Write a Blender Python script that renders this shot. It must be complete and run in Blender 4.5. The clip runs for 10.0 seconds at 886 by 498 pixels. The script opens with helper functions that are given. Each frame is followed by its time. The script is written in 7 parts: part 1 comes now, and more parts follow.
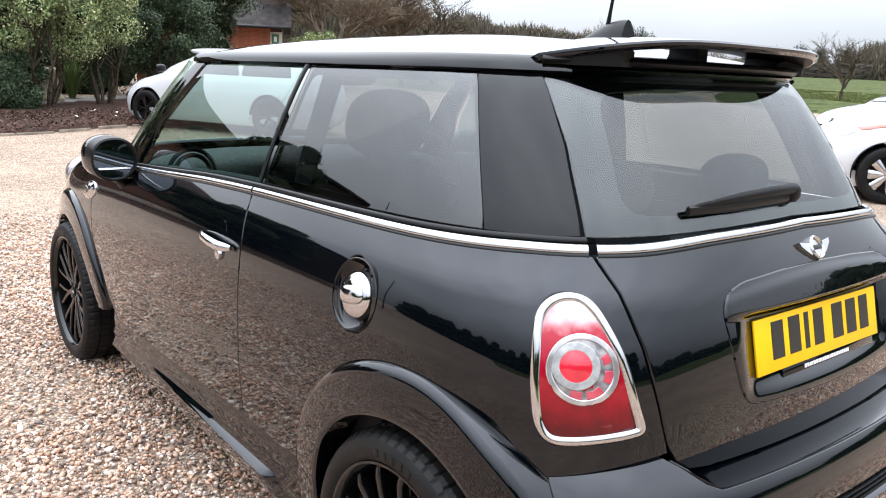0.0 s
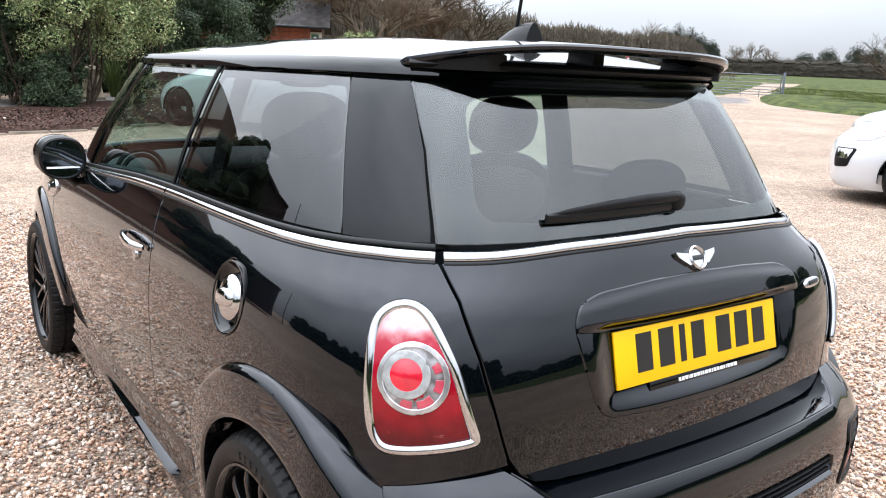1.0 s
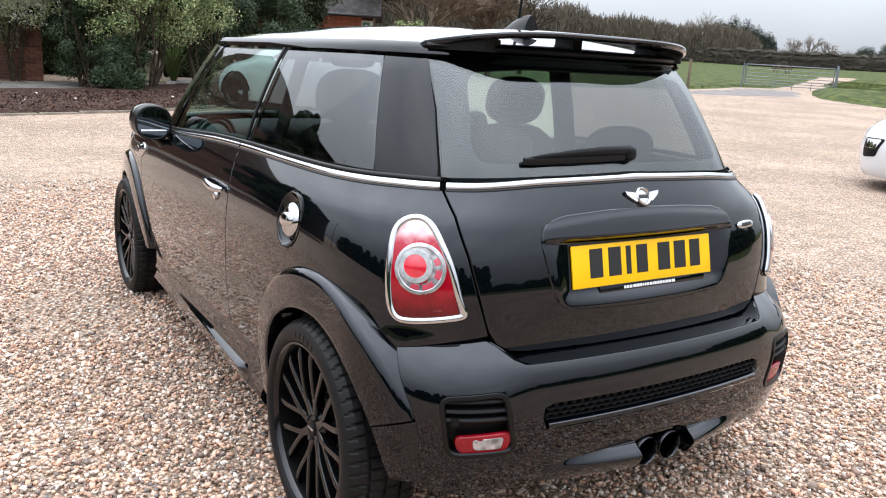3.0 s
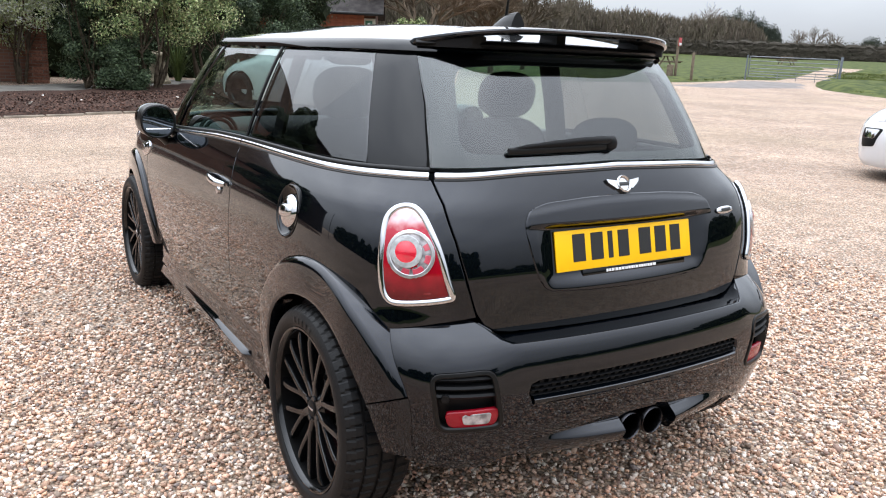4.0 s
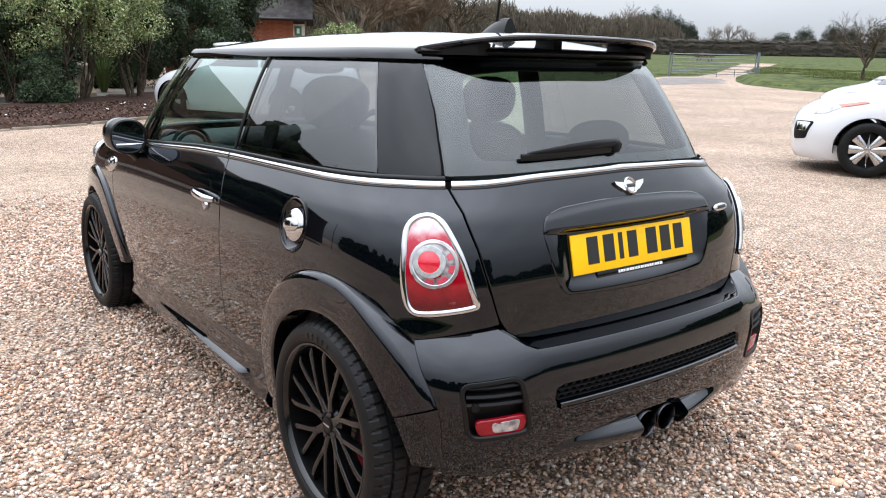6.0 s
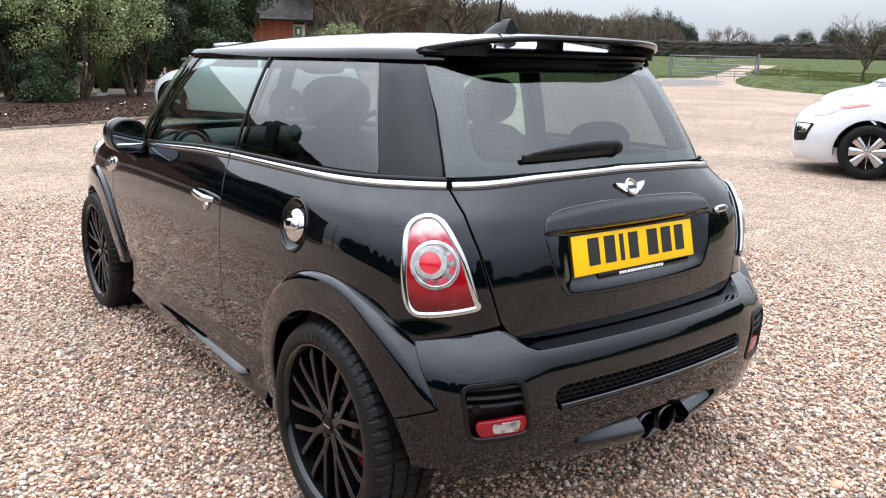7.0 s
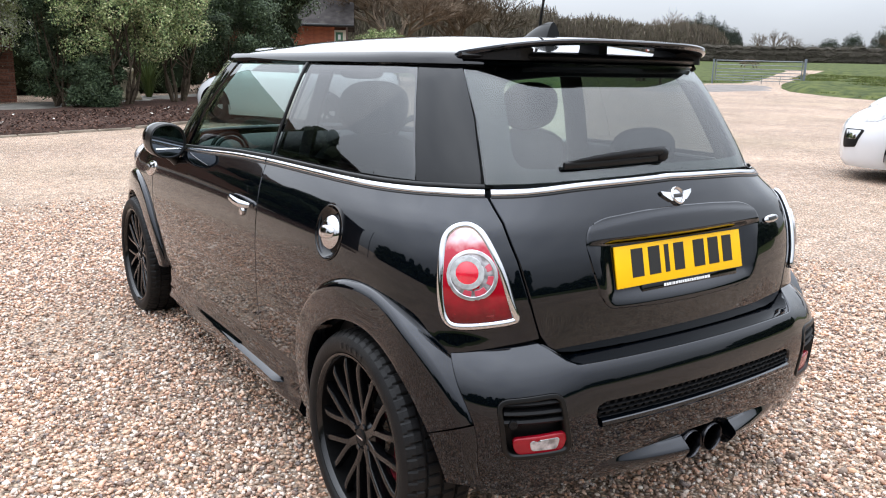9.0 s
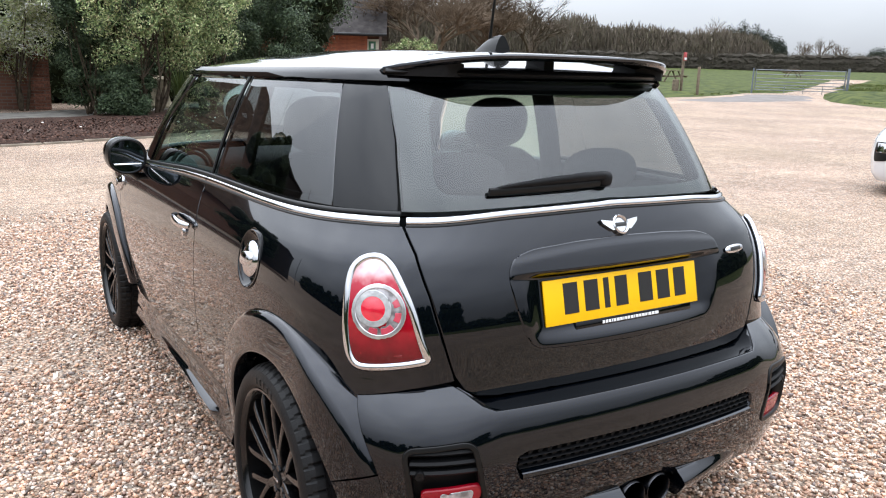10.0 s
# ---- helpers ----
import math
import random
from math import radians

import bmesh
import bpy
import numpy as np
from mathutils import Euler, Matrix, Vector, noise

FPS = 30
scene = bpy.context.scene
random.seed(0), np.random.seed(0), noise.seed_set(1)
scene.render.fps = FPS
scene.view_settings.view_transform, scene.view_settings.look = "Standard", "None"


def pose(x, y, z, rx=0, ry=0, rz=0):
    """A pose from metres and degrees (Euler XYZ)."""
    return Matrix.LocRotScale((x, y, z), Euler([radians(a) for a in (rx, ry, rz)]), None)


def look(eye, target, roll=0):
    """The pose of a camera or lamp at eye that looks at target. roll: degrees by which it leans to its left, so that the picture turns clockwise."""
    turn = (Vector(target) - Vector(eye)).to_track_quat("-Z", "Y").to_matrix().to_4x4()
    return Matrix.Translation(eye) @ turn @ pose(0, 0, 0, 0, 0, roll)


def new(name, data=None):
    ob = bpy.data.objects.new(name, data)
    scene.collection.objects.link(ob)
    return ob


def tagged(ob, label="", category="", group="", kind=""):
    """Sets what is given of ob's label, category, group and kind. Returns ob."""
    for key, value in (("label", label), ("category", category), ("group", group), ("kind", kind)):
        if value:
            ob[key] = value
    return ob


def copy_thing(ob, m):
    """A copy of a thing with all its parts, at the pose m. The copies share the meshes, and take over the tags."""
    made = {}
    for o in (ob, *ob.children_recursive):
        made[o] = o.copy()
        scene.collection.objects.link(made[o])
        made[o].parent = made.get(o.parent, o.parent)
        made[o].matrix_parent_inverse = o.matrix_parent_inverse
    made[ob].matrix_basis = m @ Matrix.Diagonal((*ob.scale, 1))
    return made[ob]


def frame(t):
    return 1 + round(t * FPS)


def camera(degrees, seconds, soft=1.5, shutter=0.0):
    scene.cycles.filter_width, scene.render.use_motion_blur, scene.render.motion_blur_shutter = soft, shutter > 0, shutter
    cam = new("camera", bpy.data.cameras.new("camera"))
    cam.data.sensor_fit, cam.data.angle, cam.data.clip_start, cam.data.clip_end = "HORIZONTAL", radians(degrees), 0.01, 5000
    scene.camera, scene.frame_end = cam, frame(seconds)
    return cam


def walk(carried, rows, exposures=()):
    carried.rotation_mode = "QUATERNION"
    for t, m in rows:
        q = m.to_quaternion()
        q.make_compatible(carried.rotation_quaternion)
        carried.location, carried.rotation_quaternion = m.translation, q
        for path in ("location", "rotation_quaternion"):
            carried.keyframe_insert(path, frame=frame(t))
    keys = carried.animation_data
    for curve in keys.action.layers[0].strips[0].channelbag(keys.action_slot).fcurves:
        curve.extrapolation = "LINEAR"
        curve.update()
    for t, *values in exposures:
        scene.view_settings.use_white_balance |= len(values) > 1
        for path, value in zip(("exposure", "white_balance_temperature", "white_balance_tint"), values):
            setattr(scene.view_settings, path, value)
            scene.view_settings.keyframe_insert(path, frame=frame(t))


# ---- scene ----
cam = camera(58.0, 10.0, soft=1.1)
PATH = [
    (0, (-1.67, -1.173, 1.334), (-0.437, 0.338, 0.893), 2.6),
    (0.5, (-1.526, -1.219, 1.355), (-0.335, 0.325, 0.914), 2.7),
    (1, (-1.372, -1.379, 1.358), (-0.228, 0.2, 0.912), 2.8),
    (1.5, (-1.432, -1.505, 1.352), (-0.329, 0.099, 0.894), 2.8),
    (2, (-1.572, -1.648, 1.346), (-0.493, -0.032, 0.873), 3.0),
    (2.5, (-1.623, -1.747, 1.346), (-0.559, -0.123, 0.866), 3.3),
    (3, (-1.606, -1.904, 1.343), (-0.56, -0.268, 0.867), 3.5),
    (3.2, (-1.612, -1.967, 1.354), (-0.57, -0.33, 0.867), 3.4),
    (4.3, (-1.652, -2.027, 1.342), (-0.613, -0.387, 0.86), 2.3),
    (4.5, (-1.685, -1.987, 1.341), (-0.635, -0.354, 0.86), 2.0),
    (5, (-1.758, -1.908, 1.349), (-0.667, -0.304, 0.864), 1.5),
    (5.5, (-1.798, -1.883, 1.349), (-0.662, -0.309, 0.868), 1.3),
    (6, (-1.808, -1.888, 1.351), (-0.638, -0.336, 0.879), 1.4),
    (7.5, (-1.811, -1.874, 1.349), (-0.643, -0.319, 0.881), 1.7),
    (8, (-1.813, -1.849, 1.346), (-0.664, -0.282, 0.875), 1.6),
    (8.5, (-1.813, -1.832, 1.347), (-0.687, -0.247, 0.878), 1.6),
    (9, (-1.773, -1.836, 1.347), (-0.678, -0.227, 0.887), 1.5),
    (9.5, (-1.615, -1.85, 1.364), (-0.561, -0.212, 0.913), 1.5),
    (10, (-1.429, -1.857, 1.375), (-0.412, -0.192, 0.932), 1.6),
]
walk(cam, [(t, look(eye, target, roll)) for t, eye, target, roll in PATH],
     exposures=[(0, -0.08), (0.5, -0.11), (1.5, -0.17), (3, -0.30), (4.5, -0.34), (8, -0.34), (10, -0.30)])

# ---- sky, sun, exposure ----
world = bpy.data.worlds.new("overcast_sky")
scene.world = world
world.use_nodes = True
wn, wl = world.node_tree.nodes, world.node_tree.links
sky = wn.new("ShaderNodeTexSky")
sky.sky_type = "NISHITA"
sky.sun_disc = False
SUN_ELEV, SUN_ROT = 42.0, 12.0
sky.sun_elevation, sky.sun_rotation = radians(SUN_ELEV), radians(SUN_ROT)
sky.air_density, sky.dust_density, sky.ozone_density = 1.0, 1.0, 1.0
sky_mix = wn.new("ShaderNodeMix")
sky_mix.data_type = "RGBA"
sky_mix.inputs["Factor"].default_value = 0.93
cloud = wn.new("ShaderNodeTexNoise")
cloud.inputs["Scale"].default_value, cloud.inputs["Detail"].default_value = 2.2, 5.0
ramp = wn.new("ShaderNodeValToRGB")
ramp.color_ramp.elements[0].position, ramp.color_ramp.elements[0].color = 0.3, (6.43, 6.93, 7.82, 1)
ramp.color_ramp.elements[1].position, ramp.color_ramp.elements[1].color = 0.72, (8.32, 8.87, 9.72, 1)
coord = wn.new("ShaderNodeTexCoord")
wmap = wn.new("ShaderNodeMapping")
wmap.inputs["Scale"].default_value = (1.0, 1.0, 2.5)
wl.new(coord.outputs["Generated"], wmap.inputs["Vector"])
wl.new(wmap.outputs["Vector"], cloud.inputs["Vector"])
wl.new(cloud.outputs["Fac"], ramp.inputs["Fac"])
wl.new(sky.outputs["Color"], sky_mix.inputs[6])
wl.new(ramp.outputs["Color"], sky_mix.inputs[7])
# an overcast dome is brighter overhead than at the horizon
sepz = wn.new("ShaderNodeSeparateXYZ")
wl.new(coord.outputs["Generated"], sepz.inputs["Vector"])
dome = wn.new("ShaderNodeMapRange")
dome.inputs["From Min"].default_value, dome.inputs["From Max"].default_value = 0.0, 1.0
dome.inputs["To Min"].default_value, dome.inputs["To Max"].default_value = 0.40, 3.5
wl.new(sepz.outputs["Z"], dome.inputs["Value"])
lift = wn.new("ShaderNodeVectorMath")
lift.operation = "SCALE"
wl.new(sky_mix.outputs[2], lift.inputs[0])
wl.new(dome.outputs["Result"], lift.inputs["Scale"])
# and brighter on the side where the veiled sun stands
sun_way = wn.new("ShaderNodeVectorMath")
sun_way.operation = "DOT_PRODUCT"
sun_way.inputs[1].default_value = (math.cos(radians(SUN_ELEV)) * math.sin(radians(SUN_ROT)), math.cos(radians(SUN_ELEV)) * math.cos(radians(SUN_ROT)), math.sin(radians(SUN_ELEV)))
wl.new(coord.outputs["Generated"], sun_way.inputs[0])
veil = wn.new("ShaderNodeMapRange")
veil.interpolation_type = "SMOOTHSTEP"
veil.inputs["From Min"].default_value, veil.inputs["From Max"].default_value = -0.3, 1.0
veil.inputs["To Min"].default_value, veil.inputs["To Max"].default_value = 1.0, 1.45
wl.new(sun_way.outputs["Value"], veil.inputs["Value"])
glow = wn.new("ShaderNodeVectorMath")
glow.operation = "SCALE"
wl.new(lift.outputs["Vector"], glow.inputs[0])
wl.new(veil.outputs["Result"], glow.inputs["Scale"])
wl.new(glow.outputs["Vector"], wn["Background"].inputs["Color"])
wn["Background"].inputs["Strength"].default_value = 0.162
sun_data = bpy.data.lights.new("sun", "SUN")
sun_data.energy, sun_data.angle, sun_data.color = 0.4, radians(90), (1.0, 0.95, 0.88)
sun = new("sun", sun_data)
sa, sr = radians(SUN_ELEV), radians(SUN_ROT)
sun.matrix_world = look((0, 0, 30), (-30 * math.cos(sa) * math.sin(sr), -30 * math.cos(sa) * math.cos(sr), 30 - 30 * math.sin(sa)))

# ---- materials ----
def mat(name, color=(0.5, 0.5, 0.5), rough=0.5, metal=0.0, coat=0.0, ior=1.5, noise_scale=0.0, var=0.0, bump=0.0, bump_scale=80.0, color2=None, spec=0.5, obvar=0.0, rvar=0.0, coat_ior=1.5):
    """A principled material: two-scale colour variation, roughness wear and fine bump on object coordinates."""
    m = bpy.data.materials.new(name)
    m.use_nodes = True
    nt = m.node_tree
    b = nt.nodes["Principled BSDF"]
    b.inputs["Base Color"].default_value = (*color, 1)
    b.inputs["Roughness"].default_value = rough
    b.inputs["Metallic"].default_value = metal
    b.inputs["IOR"].default_value = ior
    b.inputs["Specular IOR Level"].default_value = spec if rough < 0.85 else min(spec, 0.1)
    b.inputs["Coat Weight"].default_value = coat
    b.inputs["Coat Roughness"].default_value = 0.02
    b.inputs["Coat IOR"].default_value = coat_ior
    tc = nt.nodes.new("ShaderNodeTexCoord")
    col = None
    if noise_scale:
        n1 = nt.nodes.new("ShaderNodeTexNoise")
        n1.inputs["Scale"].default_value, n1.inputs["Detail"].default_value = noise_scale, 8
        nt.links.new(tc.outputs["Object"], n1.inputs["Vector"])
        r = nt.nodes.new("ShaderNodeValToRGB")
        c2 = color2 or tuple(c * (1 - var) for c in color)
        r.color_ramp.elements[0].position, r.color_ramp.elements[1].position = 0.36, 0.66
        r.color_ramp.elements[0].color, r.color_ramp.elements[1].color = (*c2, 1), (*color, 1)
        nt.links.new(n1.outputs["Fac"], r.inputs["Fac"])
        col = r.outputs["Color"]
        if rvar:
            mr = nt.nodes.new("ShaderNodeMapRange")
            mr.inputs["From Min"].default_value, mr.inputs["From Max"].default_value = 0.3, 0.7
            mr.inputs["To Min"].default_value, mr.inputs["To Max"].default_value = rough - rvar, rough + rvar
            nt.links.new(n1.outputs["Fac"], mr.inputs["Value"])
            nt.links.new(mr.outputs["Result"], b.inputs["Roughness"])
    if obvar:
        oi = nt.nodes.new("ShaderNodeObjectInfo")
        hs = nt.nodes.new("ShaderNodeHueSaturation")
        mr = nt.nodes.new("ShaderNodeMapRange")
        mr.inputs["To Min"].default_value, mr.inputs["To Max"].default_value = 1 - obvar, 1 + obvar
        nt.links.new(oi.outputs["Random"], mr.inputs["Value"])
        nt.links.new(mr.outputs["Result"], hs.inputs["Value"])
        hs.inputs["Color"].default_value = (*color, 1)
        if col:
            nt.links.new(col, hs.inputs["Color"])
        col = hs.outputs["Color"]
    if col:
        nt.links.new(col, b.inputs["Base Color"])
    if bump:
        n2 = nt.nodes.new("ShaderNodeTexNoise")
        n2.inputs["Scale"].default_value, n2.inputs["Detail"].default_value = bump_scale, 6
        nt.links.new(tc.outputs["Object"], n2.inputs["Vector"])
        bp = nt.nodes.new("ShaderNodeBump")
        bp.inputs["Strength"].default_value, bp.inputs["Distance"].default_value = bump, 0.01
        nt.links.new(n2.outputs["Fac"], bp.inputs["Height"])
        nt.links.new(bp.outputs["Normal"], b.inputs["Normal"])
    return m


def glass_mat(name, tint, ior=1.5, gloss=1.0):
    """Tinted sheet glass: see-through tint under a Fresnel mirror."""
    m = bpy.data.materials.new(name)
    m.use_nodes = True
    nt = m.node_tree
    nt.nodes.remove(nt.nodes["Principled BSDF"])
    tr, gl, lw, pw, mr, mx = (nt.nodes.new("ShaderNode" + k) for k in ("BsdfTransparent", "BsdfGlossy", "LayerWeight", "Math", "MapRange", "MixShader"))
    tr.inputs["Color"].default_value = (*tint, 1)
    gl.inputs["Roughness"].default_value = 0.0
    gl.inputs["Color"].default_value = (gloss, gloss, gloss, 1)
    # mirror share after Schlick, the same from both sides; both faces of the pane count
    f0 = 1.9 * ((ior - 1) / (ior + 1)) ** 2
    lw.inputs["Blend"].default_value = 0.5
    pw.operation = "POWER"
    pw.inputs[1].default_value = 5.0
    mr.inputs["To Min"].default_value, mr.inputs["To Max"].default_value = f0, 1.0
    nt.links.new(lw.outputs["Facing"], pw.inputs[0])
    nt.links.new(pw.outputs["Value"], mr.inputs["Value"])
    nt.links.new(mr.outputs["Result"], mx.inputs["Fac"])
    nt.links.new(tr.outputs[0], mx.inputs[1])
    nt.links.new(gl.outputs[0], mx.inputs[2])
    nt.links.new(mx.outputs[0], nt.nodes["Material Output"].inputs["Surface"])
    return m


def random_island_mat(name, colors, rough=0.8, bump=0.3, bump_scale=60):
    """One colour of a ramp for each loose piece of the mesh, with fine grain."""
    m = bpy.data.materials.new(name)
    m.use_nodes = True
    nt = m.node_tree
    b = nt.nodes["Principled BSDF"]
    b.inputs["Roughness"].default_value = rough
    b.inputs["Specular IOR Level"].default_value = 0.15
    g = nt.nodes.new("ShaderNodeNewGeometry")
    r = nt.nodes.new("ShaderNodeValToRGB")
    r.color_ramp.interpolation = "CONSTANT"
    while len(r.color_ramp.elements) < len(colors):
        r.color_ramp.elements.new(0.5)
    for i, c in enumerate(colors):
        r.color_ramp.elements[i].position = i / len(colors)
        r.color_ramp.elements[i].color = (*c, 1)
    nt.links.new(g.outputs["Random Per Island"], r.inputs["Fac"])
    tc = nt.nodes.new("ShaderNodeTexCoord")
    n = nt.nodes.new("ShaderNodeTexNoise")
    n.inputs["Scale"].default_value, n.inputs["Detail"].default_value = bump_scale, 5
    nt.links.new(tc.outputs["Object"], n.inputs["Vector"])
    mr = nt.nodes.new("ShaderNodeMapRange")
    mr.inputs["To Min"].default_value, mr.inputs["To Max"].default_value = 0.7, 1.3
    nt.links.new(n.outputs["Fac"], mr.inputs["Value"])
    hs = nt.nodes.new("ShaderNodeHueSaturation")
    nt.links.new(mr.outputs["Result"], hs.inputs["Value"])
    nt.links.new(r.outputs["Color"], hs.inputs["Color"])
    nt.links.new(hs.outputs["Color"], b.inputs["Base Color"])
    bp = nt.nodes.new("ShaderNodeBump")
    bp.inputs["Strength"].default_value, bp.inputs["Distance"].default_value = bump, 0.01
    nt.links.new(n.outputs["Fac"], bp.inputs["Height"])
    nt.links.new(bp.outputs["Normal"], b.inputs["Normal"])
    return m


PAINT = mat("black_gloss_paint", (0.0007, 0.0014, 0.0024), 0.12, 0, 1.0, noise_scale=3, var=0.2, spec=0.0, coat_ior=1.49)
# blue specular tint under the lacquer, which turns the paint's reflections bluer
PAINT_BSDF = PAINT.node_tree.nodes["Principled BSDF"]
PAINT_BSDF.inputs["Specular IOR Level"].default_value, PAINT_BSDF.inputs["Specular Tint"].default_value = 0.045, (0.20, 0.34, 1.0, 1)
SATIN = mat("satin_black_trim", (0.005, 0.005, 0.005), 0.35, spec=0.25, noise_scale=6, var=0.3, bump=0.03, bump_scale=200)
PLASTIC = mat("black_plastic", (0.005, 0.005, 0.0055), 0.45, spec=0.18, noise_scale=8, var=0.3, bump=0.08, bump_scale=400)
DARK = mat("dark_underbody", (0.006, 0.006, 0.006), 0.9, spec=0.1, noise_scale=5, var=0.4)
CHROME = mat("chrome", (0.57, 0.57, 0.585), 0.06, 1.0, noise_scale=5, var=0.05)
SILVER = mat("satin_silver", (0.6, 0.6, 0.61), 0.22, 1.0, noise_scale=12, var=0.1)
RUBBER = mat("tyre_rubber", (0.005, 0.005, 0.0055), 0.50, spec=0.18, noise_scale=9, var=0.35, color2=(0.010, 0.0095, 0.009), bump=0.12, bump_scale=120)
RIM = mat("black_wheel_paint", (0.0025, 0.0026, 0.003), 0.16, 0, 0.0, noise_scale=6, var=0.2, spec=0.5)
RIM_DULL = mat("dusty_black_barrel", (0.003, 0.003, 0.003), 0.5, spec=0.05, noise_scale=10, var=0.3)
YELLOW = mat("plate_yellow", (0.90, 0.50, 0.003), 0.45, noise_scale=20, var=0.04, spec=0.25)
BLACKINK = mat("black_ink", (0.01, 0.01, 0.01), 0.4)
WHITEINK = mat("white_print", (0.75, 0.75, 0.75), 0.5)
WHITE = mat("white_paint", (0.62, 0.62, 0.63), 0.25, 0, 0.7, noise_scale=2, var=0.05)
GLASS_DARK = glass_mat("privacy_glass", (0.25, 0.27, 0.285), 1.62, 0.95)
GLASS_DOOR = glass_mat("green_tinted_glass", (0.50, 0.66, 0.63), 1.62)
GLASS_REAR = glass_mat("tinted_rear_glass", (0.64, 0.71, 0.68), 1.5, 0.95)
GLASS_CLEAR = glass_mat("windscreen_glass", (0.80, 0.88, 0.83), 1.5)
INTERIOR = mat("charcoal_interior", (0.018, 0.019, 0.021), 0.7, noise_scale=14, var=0.3, bump=0.05, bump_scale=150)
FABRIC = mat("dark_grey_seat_cloth", (0.022, 0.023, 0.026), 0.85, noise_scale=40, var=0.3, bump=0.2, bump_scale=300)
RED_LENS = mat("red_lamp_lens", (0.30, 0.003, 0.011), 0.10, 0, 1.0, noise_scale=14, var=0.65, spec=0.3)
FOG_LENS = mat("deep_red_bumper_lens", (0.28, 0.003, 0.012), 0.16, 0, 0.35, noise_scale=14, var=0.3, spec=0.25)
PINK_LENS = mat("faded_red_lens", (0.58, 0.075, 0.11), 0.10, 0, 1.0, noise_scale=25, var=0.3)
CLEAR_LENS = mat("clear_lamp_lens", (0.62, 0.60, 0.60), 0.12, 0.6, 1.0, noise_scale=40, var=0.4)

# ---- mesh helpers ----
def link(name, me, material, parent=None, label=""):
    ob = new(name, me)
    if material:
        me.materials.append(material)
    if parent:
        ob.parent = parent
    if label:
        ob["label"] = label
    return ob


def part(name, bm, material, parent=None, label="", smooth=True):
    """Links a bmesh as one mesh object under a thing or a part."""
    bmesh.ops.recalc_face_normals(bm, faces=bm.faces)
    me = bpy.data.meshes.new(name)
    bm.to_mesh(me)
    bm.free()
    if smooth:
        me.polygons.foreach_set("use_smooth", [True] * len(me.polygons))
        me.set_sharp_from_angle(angle=radians(38))
    return link(name, me, material, parent, label)


def empty(name, m=None):
    ob = new(name)
    ob.empty_display_size = 0.1
    if m:
        ob.matrix_world = m
    return ob


def box(bm, size, at=(0, 0, 0), turn=None, bevel=0.0, seg=2):
    r = bmesh.ops.create_cube(bm, size=1)
    vs = r["verts"]
    bmesh.ops.scale(bm, vec=size, verts=vs)
    if bevel:
        es = list({e for v in vs for e in v.link_edges})
        out = bmesh.ops.bevel(bm, geom=es, offset=bevel, segments=seg, profile=0.5, affect="EDGES")
        vs = list({v for f in out["faces"] for v in f.verts} | {v for v in vs if v.is_valid})
    if turn:
        bmesh.ops.transform(bm, matrix=turn, verts=vs)
    bmesh.ops.translate(bm, vec=at, verts=vs)
    return vs


def lathe(bm, profile, axis="x", seg=64, at=(0, 0, 0), closed=True):
    """Turns a profile of (along, radius) round an axis."""
    rings = []
    for a, r in profile:
        ring = []
        for i in range(seg):
            t = 2 * math.pi * i / seg
            p = {"x": (a, r * math.cos(t), r * math.sin(t)), "y": (r * math.cos(t), a, r * math.sin(t)), "z": (r * math.cos(t), r * math.sin(t), a)}[axis]
            ring.append(bm.verts.new(Vector(p) + Vector(at)))
        rings.append(ring)
    pairs = list(zip(rings, rings[1:])) + ([(rings[-1], rings[0])] if closed else [])
    for a, b in pairs:
        for i in range(seg):
            j = (i + 1) % seg
            bm.faces.new((a[i], a[j], b[j], b[i]))
    return rings


def tube(bm, pts, radii, seg=8, caps=True):
    """A round bar through points, with a radius (or a wide, high pair) at each."""
    pts = [Vector(p) for p in pts]
    rings = []
    up = Vector((0, 0, 1))
    for i, p in enumerate(pts):
        d = (pts[min(i + 1, len(pts) - 1)] - pts[max(i - 1, 0)]).normalized()
        side = d.cross(up)
        if side.length < 0.05:
            side = d.cross(Vector((1, 0, 0)))
        side.normalize()
        top = side.cross(d)
        r = radii[i] if isinstance(radii, (list, tuple)) else radii
        ra, rb = r if isinstance(r, (list, tuple)) else (r, r)
        rings.append([bm.verts.new(p + side * ra * math.cos(2 * math.pi * k / seg) + top * rb * math.sin(2 * math.pi * k / seg)) for k in range(seg)])
    for a, b in zip(rings, rings[1:]):
        for k in range(seg):
            j = (k + 1) % seg
            bm.faces.new((a[k], a[j], b[j], b[k]))
    if caps:
        bm.faces.new(rings[0][::-1])
        bm.faces.new(rings[-1])


def spline(knots):
    """A smooth (monotone cubic) function through (z, value) knots."""
    zs, vs = [k[0] for k in knots], [k[1] for k in knots]
    d = [(vs[i + 1] - vs[i]) / (zs[i + 1] - zs[i]) for i in range(len(zs) - 1)]
    m = [d[0]] + [0 if d[i - 1] * d[i] <= 0 else 2 * d[i - 1] * d[i] / (d[i - 1] + d[i]) for i in range(1, len(d))] + [d[-1]]

    def f(z):
        if z <= zs[0]:
            return vs[0] + m[0] * (z - zs[0])
        if z >= zs[-1]:
            return vs[-1] + m[-1] * (z - zs[-1])
        i = next(k for k in range(len(d)) if z <= zs[k + 1])
        h = zs[i + 1] - zs[i]
        t = (z - zs[i]) / h
        return (2 * t**3 - 3 * t**2 + 1) * vs[i] + (t**3 - 2 * t**2 + t) * h * m[i] + (3 * t**2 - 2 * t**3) * vs[i + 1] + (t**3 - t**2) * h * m[i + 1]
    return f


